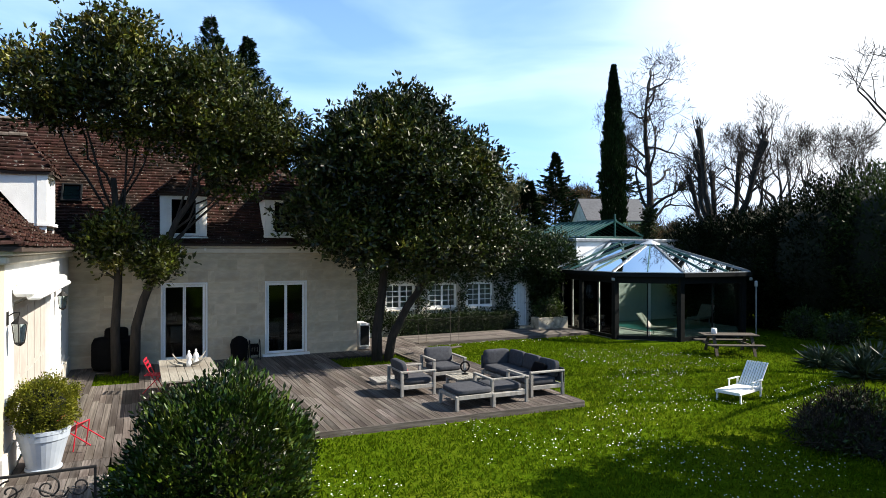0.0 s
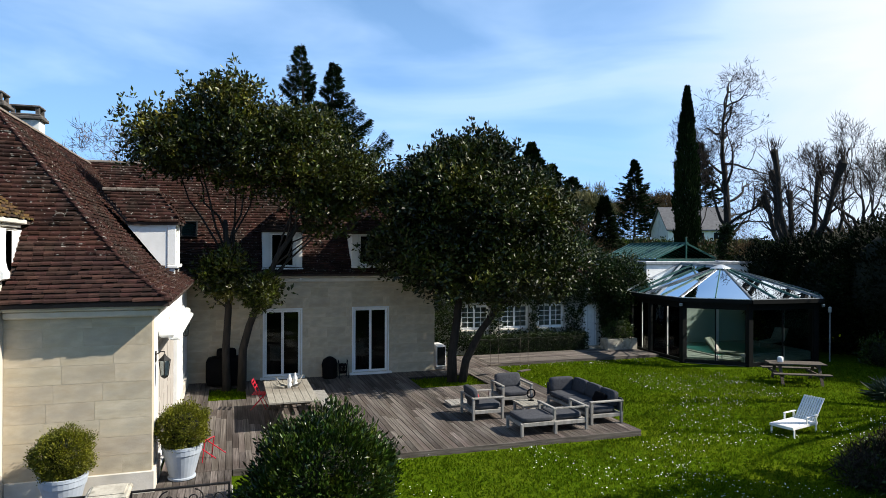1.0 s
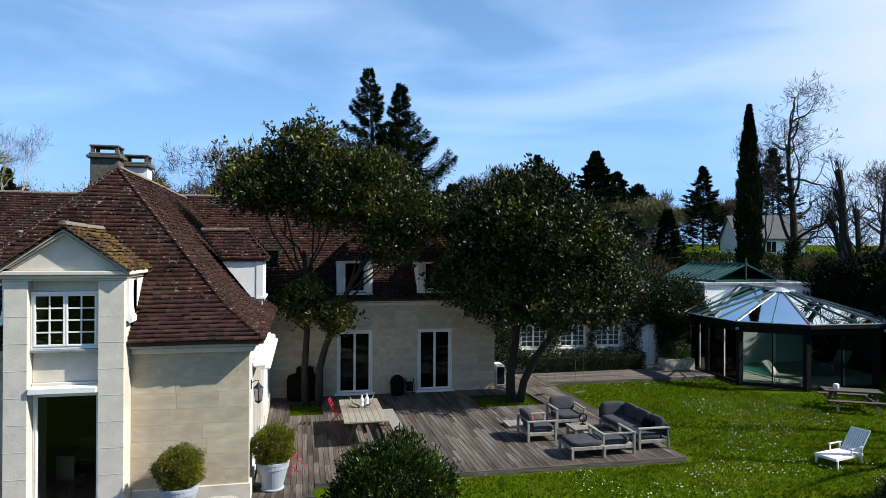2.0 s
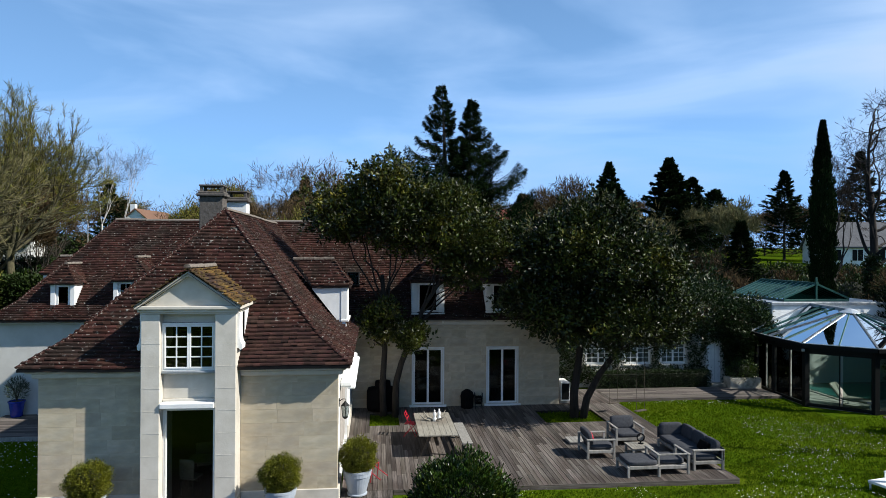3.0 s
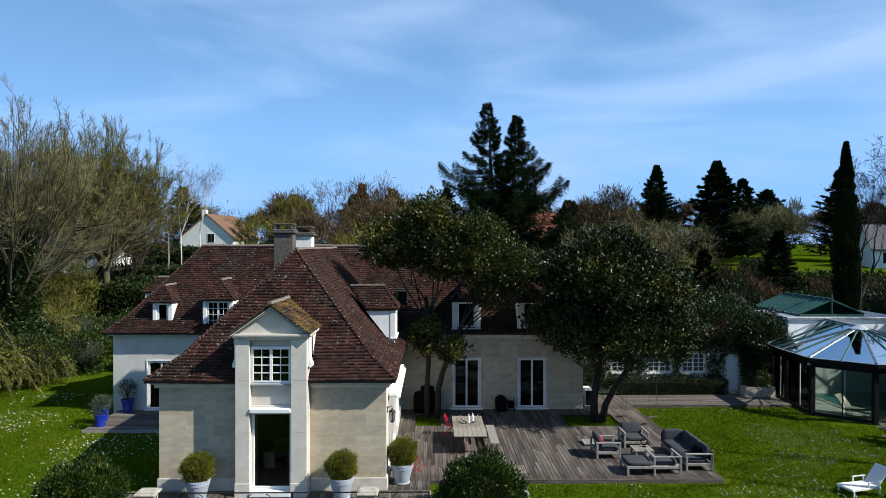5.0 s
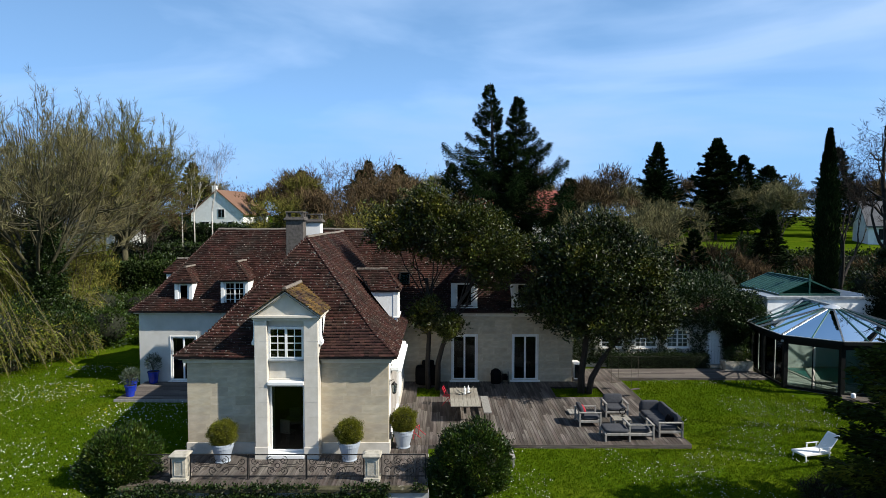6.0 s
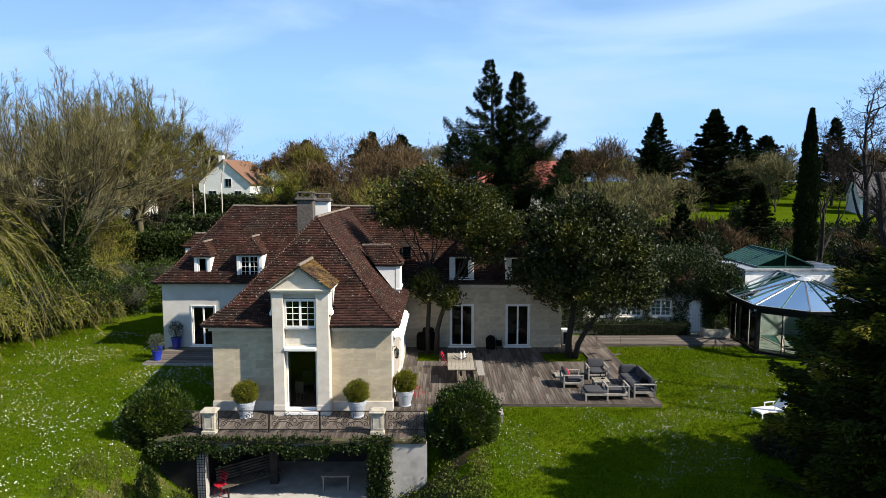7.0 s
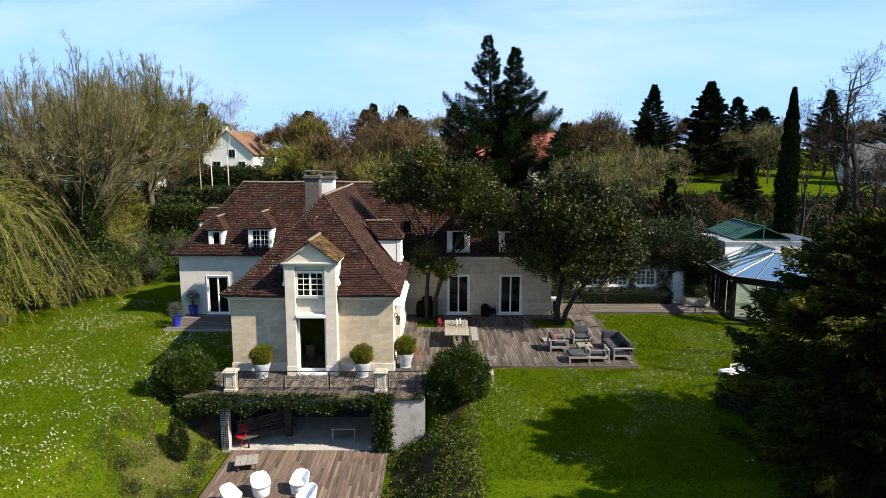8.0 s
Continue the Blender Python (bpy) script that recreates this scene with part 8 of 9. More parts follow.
for k in range(5):
    s.tube([(-0.11 + k * 0.05, 0.17 * math.cos(a), 0.32 + 0.17 * math.sin(a)) for a in np.linspace(0, 2 * math.pi, 17)], 0.022, 6)
part("hose", s, BLACKCOVER, T, smooth=True)
T = thing("heat_pump", "white outdoor heat pump with a dark grille by the wall's end", "heat pump", (6.66, 22.28, 0))
s = Shape()
s.box(0.02, 0.4, 0.0, 0.85, 0.1, 0.92, 0.015)
part("casing", s, WHITE, T)
s = Shape()
s.box(0.05, 0.37, -0.012, -0.002, 0.16, 0.86, 0.004)
part("grille", s, BLACKFRAME, T)
for y in (0.1, 0.7):
    s = Shape()
    s.box(0.0, 0.42, y, y + 0.08, 0, 0.1, 0.005)
    part("foot", s, CONCRETE, T)


def swing(at, top):
    T = thing("swing", "wooden swing seat on two ropes under the magnolia", "swing", at, 25, "garden swings")
    for sx in (-0.22, 0.22):
        s = Shape()
        s.tube([(sx, 0, 0.0), (sx * 0.95, 0, top)], 0.008, 5)
        part("rope", s, DARKWOOD, T)
    s = Shape()
    s.box(-0.28, 0.28, -0.09, 0.09, -0.03, 0.0, 0.006)
    part("seat", s, DARKWOOD, T)
    return T


sw_ = swing((8.4, 20.6, 0.4), 3.6)
copy_thing(sw_, pose(9.0, 19.3, 0.38, 0, 0, 25))

# lounger, picnic table, planter
T = thing("sun_lounger", "white slatted garden lounger with a raised back on the lawn", "lounger", (13.45, 11.75, -0.16), -76)
T.scale = (0.9, 0.9, 0.9)
for k in range(9):
    s = Shape()
    s.box(-0.31 + k * 0.07, -0.256 + k * 0.07, -0.86, 0.32, 0.30, 0.322, 0.004)
    part("seat_slat", s, WHITE, T)
for k in range(9):
    s = Shape()
    s.T = Matrix.Translation((0, 0.34, 0.31)) @ Matrix.Rotation(radians(50), 4, "X")
    s.box(-0.31 + k * 0.07, -0.256 + k * 0.07, 0.0, 0.82, -0.011, 0.011, 0.004)
    part("back_slat", s, WHITE, T)
s = Shape()
for x in (-0.35, 0.32):
    s.box(x, x + 0.03, -0.9, 0.4, 0.24, 0.315, 0.004)
s.box(-0.32, 0.32, -0.9, -0.87, 0.24, 0.315, 0.004)
part("seat_frame", s, WHITE, T)
for x in (-0.35, 0.315):
    for y in (-0.84, 0.3):
        s = Shape()
        s.box(x, x + 0.04, y, y + 0.05, 0, 0.5 if y > 0 else 0.24, 0.004)
        part("leg", s, WHITE, T)
    s = Shape()
    s.box(x - 0.01, x + 0.06, -0.2, 0.4, 0.5, 0.525, 0.005)
    part("armrest", s, WHITE, T)
    s = Shape()
    s.box(x, x + 0.035, -0.18, -0.13, 0.315, 0.5, 0.004)
    part("arm_post", s, WHITE, T)
T = thing("picnic_table", "dark weathered picnic table with fixed benches on the lawn", "picnic table", (18.6, 16.75, -0.15), -28)
for k in range(5):
    s = Shape()
    s.box(-0.95, 0.95, -0.36 + k * 0.145, -0.225 + k * 0.145, 0.70, 0.74, 0.005)
    part("tabletop_plank", s, DARKWOOD, T)
for sg in (-1, 1):
    s = Shape()
    s.box(-0.95, 0.95, sg * 0.72 - 0.13, sg * 0.72 + 0.13, 0.41, 0.45, 0.005)
    part("bench_plank", s, DARKWOOD, T)
for x in (-0.65, 0.65):
    s = Shape()
    s.box(x - 0.03, x + 0.03, -0.82, 0.82, 0.32, 0.41, 0.004)
    s.box(x - 0.03, x + 0.03, -0.36, 0.36, 0.61, 0.70, 0.004)
    part("crosspiece", s, DARKWOOD, T)
    for sg in (-1, 1):
        s = Shape()
        bar(s, (x + 0.05, sg * 0.62, 0), (x + 0.05, sg * 0.24, 0.70), 0.045, 0.1, Vector((1, 0, 0)))
        part("leg", s, DARKWOOD, T)
T = thing("lantern_jar", "small pale jar standing on the picnic table", "jar", (18.15, 16.98, 0.59))
s = Shape()
s.lathe([(0.09, 0), (0.1, 0.02), (0.1, 0.17), (0.07, 0.2), (0.02, 0.2)], 0, 0, 14)
part("body", s, PLASTER, T, smooth=True)
T = thing("planter", "rectangular pale stone planter with a dark shrub by the pool", "planter", (16.5, 24.95, -0.1))
s = Shape()
s.box(-0.75, 0.85, -0.35, 0.3, 0, 0.6, 0.02)
part("trough", s, OLDSTONE, T)
bush("", "", "", (0.05, 0.0, 0.85), (0.75, 0.4, 0.5), 2200, (0.1, 0.05), LAUREL, 411, 0.6, parent=T, clump=0.08)
T = thing("garden_lamp_post", "slim metal post lamp beside the pavilion", "lamp", (23.6, 19.7, -0.15))
s = Shape()
s.tube([(0, 0, 0), (0, 0, 2.15)], 0.03, 8)
part("post", s, ZINC, T)
s = Shape()
s.lathe([(0.03, 2.15), (0.07, 2.16), (0.07, 2.36), (0.02, 2.4)], 0, 0, 10)
part("lamp_head", s, STEEL, T)
T = thing("white_bench", "grey wooden bench and footrest on the lawn by the bush", "bench", (1.75, 10.7, -0.16))
s = Shape()
s.box(-0.06, 0.42, 0.82, 1.6, 0.42, 0.46, 0.006)
part("seat", s, GREYWOOD, T)
s = Shape()
s.box(-0.06, 0.46, -0.05, 0.72, 0.38, 0.42, 0.006)
part("step", s, GREYWOOD, T)
for x, y, h in ((-0.03, 0.88, 0.42), (0.33, 0.88, 0.42), (-0.03, 1.5, 0.42), (0.33, 1.5, 0.42), (-0.03, 0.0, 0.38), (0.37, 0.0, 0.38), (-0.03, 0.62, 0.38), (0.37, 0.62, 0.38)):
    s = Shape()
    s.box(x, x + 0.06, y, y + 0.06, 0, h, 0.004)
    part("leg", s, GREYWOOD, T)

# plants beyond the lounger
rng = np.random.default_rng(420)


def yucca(x, y, r, n, seed):
    g = np.random.default_rng(seed)
    T = thing("yucca_plant", "clump of stiff grey-green sword leaves", "yucca", group="yucca clumps")
    P = np.tile([x, y, gz(x, y) + 0.05], (n, 1)) + g.normal(0, r * 0.16, (n, 3)) * [1, 1, 0.8]
    D = g.normal(0, 1, (n, 3))
    D[:, 2] = np.abs(D[:, 2]) * 1.0 + 0.15
    me = leaf_mesh("leaf_rosette", P, D, r, 0.07, YUCCA, g, droop=0.12, fold=0.1)
    part("leaf_rosette", me, YUCCA, T, kind="stuff")


for i, (x, y, r) in enumerate(((19.2, 13.6, 0.8), (18.6, 12.0, 0.9), (19.6, 11.4, 0.95), (20.4, 12.8, 0.9), (19.4, 10.0, 0.9), (20.8, 10.8, 0.95))):
    yucca(x, y, r, 260, 421 + i)
for i, (x, y, r) in enumerate(((11.4, 8.3, 0.7), (12.4, 8.9, 0.8), (13.4, 9.2, 0.8), (12.8, 8.0, 0.9), (14.4, 9.6, 0.8), (11.9, 7.6, 0.8))):
    thicket("low_shrub", "low dark twiggy shrub in the lawn border", (x, y, gz(x, y) + 0.32), (r * 0.8, r * 0.7, 0.36), 420, 431 + i, TWIG_BLACK, 0.4, 0.02, up=0.4, stems=6)
    bush("border_plant", "low dark leafy plant in the lawn border", "shrub", (x + 0.2, y - 0.1, gz(x, y) + 0.15), (r * 0.8, r * 0.7, 0.35), 1400, (0.09, 0.045), LAUREL, 441 + i, 0.6, clump=0.07)


def blue_pot(at, h, plant_h, seed):
    T = thing("blue_pot", "cobalt-blue glazed pot with a grey-leaved shrub", "potted plant", at, group="blue pots")
    r = h * 0.46
    s = Shape()
    s.lathe([(r * 0.68, 0), (r * 0.72, 0.02), (r * 0.98, h * 0.9), (r * 1.08, h * 0.92), (r * 1.08, h), (r * 0.94, h), (r * 0.9, h * 0.9)], 0, 0, 24)
    part("pot", s, BLUEPOT, T, smooth=False)
    s = Shape()
    s.lathe([(0.02, h * 0.88), (r * 0.93, h * 0.89), (r * 0.9, h * 0.93), (0.02, h * 0.93)], 0, 0, 16)
    part("soil", s, SOIL, T)
    g = np.random.default_rng(seed)
    P = np.tile([0, 0, h * 0.9], (420, 1)) + g.normal(0, 0.12, (420, 3)) * [1, 1, 0.3]
    st = Shape()
    for k in range(16):
        a = g.uniform(0, 6.28)
        st.tube([(0, 0, h * 0.9), (0.12 * math.cos(a), 0.12 * math.sin(a), h + plant_h * 0.5), (0.32 * math.cos(a), 0.32 * math.sin(a), h + plant_h * g.uniform(0.6, 1))], [0.008, 0.006, 0.003], 4)
    part("stems", st, BARK, T, kind="stuff")
    q, o = on_ellipsoid(g, 500, (0, 0, h + plant_h * 0.55), (0.36, 0.36, plant_h * 0.5), 0.3)
    me = leaf_mesh("leaves", q, o + g.normal(0, 0.4, q.shape) + [0, 0, 0.7], 0.16, 0.025, YUCCA, g)
    part("leaves", me, YUCCA, T, kind="stuff")


blue_pot((-15.4, 19.4, -0.02), 0.55, 0.75, 451)
blue_pot((-15.75, 20.3, -0.02), 0.6, 0.5, 453)
blue_pot((-15.35, 21.85, 0.0), 0.62, 0.85, 452)
T = thing("wheelbarrow_tray", "dark red tray on the side deck", "tray", (-11.9, 19.6, 0.0))
s = Shape()
s.lathe([(0.22, 0.08), (0.36, 0.2), (0.38, 0.3), (0.36, 0.3), (0.3, 0.18)], 0, 0, 16)
part("basin", s, REDPAINT, T)
s = Shape()
s.lathe([(0.16, 0.0), (0.2, 0.085), (0.02, 0.085)], 0, 0, 12)
part("base", s, IRON, T)

# ---- seen through the glass ----


def indoor_chair(at, turn):
    C = thing("dining_chair", "pale upholstered chair indoors behind the glass", "chair", at, turn, "indoor chairs")
    s = Shape()
    s.box(-0.22, 0.22, -0.22, 0.22, 0.43, 0.5, 0.02)
    part("seat", s, PALEWOOD, C)
    s = Shape()
    s.box(-0.22, 0.22, 0.18, 0.23, 0.5, 0.98, 0.02)
    part("backrest", s, PALEWOOD, C)
    for x in (-0.2, 0.16):
        for y in (-0.2, 0.16):
            s = Shape()
            s.box(x, x + 0.04, y, y + 0.04, 0, 0.43, 0.004)
            part("leg", s, DARKWOOD, C)
    return C


ic = indoor_chair((-6.25, 12.75, 0.04), 160)
for x, y, z, a in ((-5.6, 13.2, 0.04, 200), (-6.2, 13.9, 0.04, 20), (0.75, 23.6, 0.03, 170), (4.0, 23.7, 0.03, 150), (4.4, 24.6, 0.03, 20)):
    copy_thing(ic, pose(x, y, z, 0, 0, a))
T = thing("indoor_table", "dark wooden table in the room behind the tall door", "table", (-5.9, 13.4, 0.04))
s = Shape()
s.box(-0.6, 0.6, -0.35, 0.35, 0.7, 0.745, 0.01)
part("tabletop", s, PALEWOOD, T)
for x in (-0.5, 0.44):
    for y in (-0.28, 0.22):
        s = Shape()
        s.box(x, x + 0.06, y, y + 0.06, 0, 0.7, 0.004)
        part("leg", s, DARKWOOD, T)
for x, y, a in ((19.0, 20.7, 30), (23.9, 23.0, -70)):
    L = thing("pool_lounger", "grey cushioned lounger beside the indoor pool", "lounger", (x, y, 0.025), a, "pool loungers")
    s = Shape()
    s.box(-0.33, 0.33, -0.9, 0.3, 0.26, 0.36, 0.03)
    part("mattress", s, GREYWOOD, L)
    s = Shape()
    s.T = Matrix.Translation((0, 0.3, 0.3)) @ Matrix.Rotation(radians(50), 4, "X")
    s.box(-0.33, 0.33, 0.0, 0.75, -0.04, 0.05, 0.03)
    part("backrest", s, GREYWOOD, L)
    for px, py in ((-0.3, -0.85), (0.26, -0.85), (-0.3, 0.22), (0.26, 0.22)):
        s = Shape()
        s.box(px, px + 0.04, py, py + 0.04, 0, 0.26, 0.003)
        part("leg", s, ZINC, L)

# ---- sunken court ----


def tub_chair(at, turn):
    T = thing("tub_chair", "white moulded plastic tub chair", "chair", at, turn, "white tub chairs")
    s = Shape()
    n, m = 24, 9
    vs = []
    for ring, (r, zl, zh) in enumerate(((0.27, 0, 0), (0.30, 0.02, 0.02), (0.33, 0.3, 0.3), (0.355, 0.42, 0.62), (0.36, 0.42, 0.70), (0.345, 0.43, 0.72), (0.32, 0.41, 0.66), (0.28, 0.38, 0.5), (0.25, 0.37, 0.39), (0.02, 0.36, 0.36))):
        for k in range(n):
            a = 2 * math.pi * k / n
            t = smooth((math.sin(a) + 0.35) / 1.1)
            vs.append((r * math.cos(a), r * math.sin(a) + 0.05 * t * (zh > 0.5), zl + (zh - zl) * t))
    rings = len(vs) // n
    s.add(vs, [(i * n + k, i * n + (k + 1) % n, (i + 1) * n + (k + 1) % n, (i + 1) * n + k) for i in range(rings - 1) for k in range(n)] + [tuple(range(n - 1, -1, -1)), tuple(range((rings - 1) * n, rings * n))])
    part("shell", s, PLASTIC, T, smooth=True)
    return T


tc_ = tub_chair((-6.65, 5.1, -2.3), 35)
for x, y, a in ((-5.3, 5.27, -20), (-7.45, 4.3, 70), (-4.85, 4.3, -60)):
    copy_thing(tc_, pose(x, y, -2.3, 0, 0, a))
T = thing("low_table", "low weathered plank table in the court", "table", (-7.75, 7.1, -2.3), 12)
for k in range(4):
    s = Shape()
    s.box(-0.45 + k * 0.22, -0.24 + k * 0.22, -0.4, 0.4, 0.3, 0.34, 0.005)
    part("plank", s, GREYWOOD, T)
for x in (-0.35, 0.3):
    for y in (-0.3, 0.25):
        s = Shape()
        s.box(x, x + 0.06, y, y + 0.06, 0, 0.3, 0.004)
        part("leg", s, DARKWOOD, T)
T = thing("slatted_bench", "long dark slatted bench standing askew in the undercroft", "bench", (-7.6, 9.6, -2.3), 38)
for k in range(5):
    s = Shape()
    s.box(-1.2, 1.2, -0.3 + k * 0.11, -0.22 + k * 0.11, 0.42, 0.45, 0.004)
    part("seat_slat", s, DARKWOOD, T)
for k in range(5):
    s = Shape()
    s.box(-1.2, 1.2, 0.28 + k * 0.03, 0.305 + k * 0.03, 0.5 + k * 0.1, 0.57 + k * 0.1, 0.004)
    part("back_slat", s, DARKWOOD, T)
for x in (-1.0, 0.95):
    s = Shape()
    s.box(x, x + 0.06, -0.3, 0.3, 0.36, 0.42, 0.004)
    s.box(x, x + 0.06, -0.3, -0.24, 0, 0.36, 0.004)
    s.tube([(x + 0.03, 0.22, 0), (x + 0.03, 0.28, 0.45), (x + 0.03, 0.42, 1.0)], 0.03, 6)
    part("bench_end", s, IRON, T)
cc = folding_chair((-8.55, 9.0, -2.3), -40)
T = thing("work_bench", "low pale trestle at the undercroft's back", "trestle", (-4.3, 9.5, -2.3))
s = Shape()
s.box(-0.55, 0.55, -0.15, 0.15, 0.55, 0.59, 0.005)
part("top", s, PALEWOOD, T)
for x in (-0.5, 0.44):
    s = Shape()
    s.box(x, x + 0.06, -0.12, 0.12, 0, 0.55, 0.004)
    part("leg", s, PALEWOOD, T)
T = thing("columnar_shrub", "small clipped columnar conifer on the bank", "shrub")
rng = np.random.default_rng(460)
q, o = on_ellipsoid(rng, 700, (-10.3, 6.8, gz(-10.3, 6.8) + 0.7), (0.36, 0.36, 0.85), 0.8)
leaf_field("foliage", "", "", q, o, (0.09, 0.03), CONIFER, 461, 6, 0.04, 0.8, parent=T)
for i, (x, y) in enumerate(((-10.9, 4.2), (-10.3, 3.6), (-9.9, 4.6), (-9.5, 6.6), (-9.7, 7.6), (-11.6, 5.0), (-9.4, 5.4), (-9.8, 8.2))):
    bush("bank_plant", "low weedy plant on the bank", "shrub", (x, y, gz(x, y) + 0.1), (0.34, 0.34, 0.16), 420, (0.13, 0.04), IVY_BANK, 470 + i, 0.3, clump=0.08, up=0.9)


def bank_sheet(label, x0, x1, y0, y1, material, edge):
    """Rough ground laid over the lawn on a bank, with an uneven outline."""
    xs, ys = [x for x in gx if x0 <= x <= x1], [y for y in gy if y0 <= y <= y1]
    sh, ix = Shape(), {}
    for j in range(len(ys) - 1):
        for i in range(len(xs) - 1):
            if not edge((xs[i] + xs[i + 1]) / 2, (ys[j] + ys[j + 1]) / 2):
                continue
            q = []
            for a, b in ((i, j), (i + 1, j), (i + 1, j + 1), (i, j + 1)):
                if (a, b) not in ix:
                    ix[(a, b)] = len(sh.v)
                    x, y = xs[a], ys[b]
                    sh.v.append((x, y, ground_z(x, y) + 0.03 * noise.noise((x * 0.35, y * 0.35, 0.0)) + 0.02))
                q.append(ix[(a, b)])
            sh.f.append(tuple(q))
    return tagged(part("ground_bank", sh, material, smooth=True), label, "bank", kind="structure")


bank_sheet("bank of leaf litter and soil beside the court", -2.3, 1.6, -4.0, 8.9, LITTER, lambda x, y: x < 0.75 + 0.5 * math.sin(y * 0.8) + 0.3 * math.sin(y * 2.3))
bank_sheet("rough dry turf on the bank beside the lower deck", -13.5, -8.9, 1.0, 8.6, DRYGRASS, lambda x, y: x > -11.6 - 0.5 * math.sin(y * 1.3) + 0.25 * (7 - y) * (y > 6.2) + 0.12 * abs(y - 4.5))
# ground ivy on the bank beside the court, and weeds on the other bank
P, O = [], []
while len(P) < 3600:
    x, y = rng.uniform(-2.25, 1.3), rng.uniform(-3.0, 8.6)
    if noise.noise((x * 0.9, y * 0.9, 4.0)) + 0.4 * noise.noise((x * 2.7, y * 2.7, 1.0)) < -0.08:
        continue
    P.append((x, y, ground_z(x, y) + rng.uniform(0.02, 0.16)))
    O.append((0, 0, 1))
leaf_field("ground_ivy", "ivy and weeds that cover the bank", "ivy", np.array(P), np.array(O), (0.085, 0.055), IVY_BANK, 480, 6, 0.1)
P, O = [], []
while len(P) < 2200:
    x, y = rng.uniform(-12.8, -8.95), rng.uniform(1.5, 8.5)
    if noise.noise((x * 0.8, y * 0.8, 7.0)) < 0.0 and rng.uniform() < 0.8:
        continue
    P.append((x, y, ground_z(x, y) + rng.uniform(0.0, 0.08)))
    O.append((0, 0, 1))
leaf_field("bank_weeds", "tufts of rough grass and weeds on the bank", "weeds", np.array(P), np.array(O), (0.1, 0.03), IVY_BANK, 481, 6, 0.09, 0.5)

# ---- grass and daisies ----
rng = np.random.default_rng(500)


def on_lawn(x, y):
    if -10.8 < x < -0.8 and 8.4 < y < 12.4: return False
    if WX0 - 0.1 < x < 9.4 and y > 12.5 and y < 30: return False
    if -16.3 < x < -9.6 and y > 18.7: return False
    if x > 9.2 and y > 22.8 and x < 17.4: return False
    if x > 17.2 and y > 19.4: return False
    if -9.0 < x < 1.2 and y < 8.8: return False
    return True


def lawn_points(n, x0, x1, y0, y1, clus=0.0):
    out = []
    while len(out) < n:
        x, y = rng.uniform(x0, x1), rng.uniform(y0, y1)
        if not on_lawn(x, y): continue
        if clus and noise.noise((x * 0.32, y * 0.32, 9.0)) + 0.35 * noise.noise((x * 1.1, y * 1.1, 2.0)) < clus: continue
        out.append((x, y, ground_z(x, y) + 0.03 * noise.noise((x * 0.35, y * 0.35, 0.0))))
    return np.array(out)


G = np.concatenate([lawn_points(42000, 1.0, 17, 2.5, 22.9), lawn_points(10000, 16, 24, 9, 20), lawn_points(44000, -26, -9, -2, 27)])
sq = np.stack([np.concatenate([rng.uniform(5.2, 7.6, 1100), rng.uniform(-1.58, -0.42, 500)]), np.concatenate([rng.uniform(19.25, 21.05, 1100), rng.uniform(19.35, 21.15, 500)]), np.full(1600, -0.1)], 1)
G = np.concatenate([G, sq])
G = np.repeat(G, 2, axis=0) + rng.normal(0, 0.03, (len(G) * 2, 3)) * [1, 1, 0]
D = rng.normal(0, 0.55, G.shape)
D[:, 2] = 1
part("grass", leaf_mesh("grass", G, D, 0.085, 0.026, GRASS, rng), GRASS)
tagged(bpy.data.objects["grass"], "short green grass blades over the lawn", "grass", kind="stuff")
F = np.concatenate([lawn_points(2600, 1.0, 17, 3.5, 22.5, 0.02), np.concatenate([lawn_points(3000, -24, -9.5, -2, 26, 0.05), lawn_points(1500, -24, -9.5, -2, 26)])])
F[:, 2] += 0.09


def petals(F, lo, hi):
    a = np.linspace(0, 2 * math.pi, 6, endpoint=False)
    rad = rng.uniform(lo, hi, len(F)) * (1 + 0.6 * (F[:, 0] < -5))
    tx, ty = rng.normal(0, 0.25, len(F)), rng.normal(0, 0.25, len(F))
    return np.stack([np.stack([F[:, 0] + rad * math.cos(t), F[:, 1] + rad * math.sin(t), F[:, 2] + rad * (tx * math.cos(t) + ty * math.sin(t))], 1) for t in a], 1).reshape(-1, 3)


V = petals(F, 0.008, 0.016)
part("daisies", arr_mesh("daisies", V, 6, DAISY), DAISY)
tagged(bpy.data.objects["daisies"], "scattered small white daisies in the grass", "daisies", kind="stuff")
F = lawn_points(800, -25, -15, 14, 27, 0.05)
F[:, 2] += 0.08
part("celandines", arr_mesh("celandines", petals(F, 0.006, 0.012), 6, YELLOWPETAL), YELLOWPETAL)
tagged(bpy.data.objects["celandines"], "small yellow flowers scattered in the grass", "flowers", kind="stuff")

# ---- pieces: roof tiles, ridge tiles, stones, boards ----
rng = np.random.default_rng(7)
NEAR = P_WF.tiles(rng, skip=lambda m, d: BX0 - 0.06 < m.x < BX1 + 0.06 and m.y < WY0 + 0.35)
NEAR.sort(key=lambda t: t[0].z)
near_tiles = [t for t in NEAR if -5.0 < t[0].x and t[0].z < 4.5][:290]
keep = {id(t) for t in near_tiles}
tiles = [t for t in NEAR if id(t) not in keep]
for p in (P_WE, P_WW, P_ML, P_MR):
    tiles += p.tiles(rng)
tiles += P_MF.tiles(rng, skip=under_wing)
tiles += DORMER_TILES
part("tiles", tile_mesh("tiles", tiles, TILE), TILE, roof, kind="stuff")
pt = P_PL.tiles(rng) + P_PR.tiles(rng)
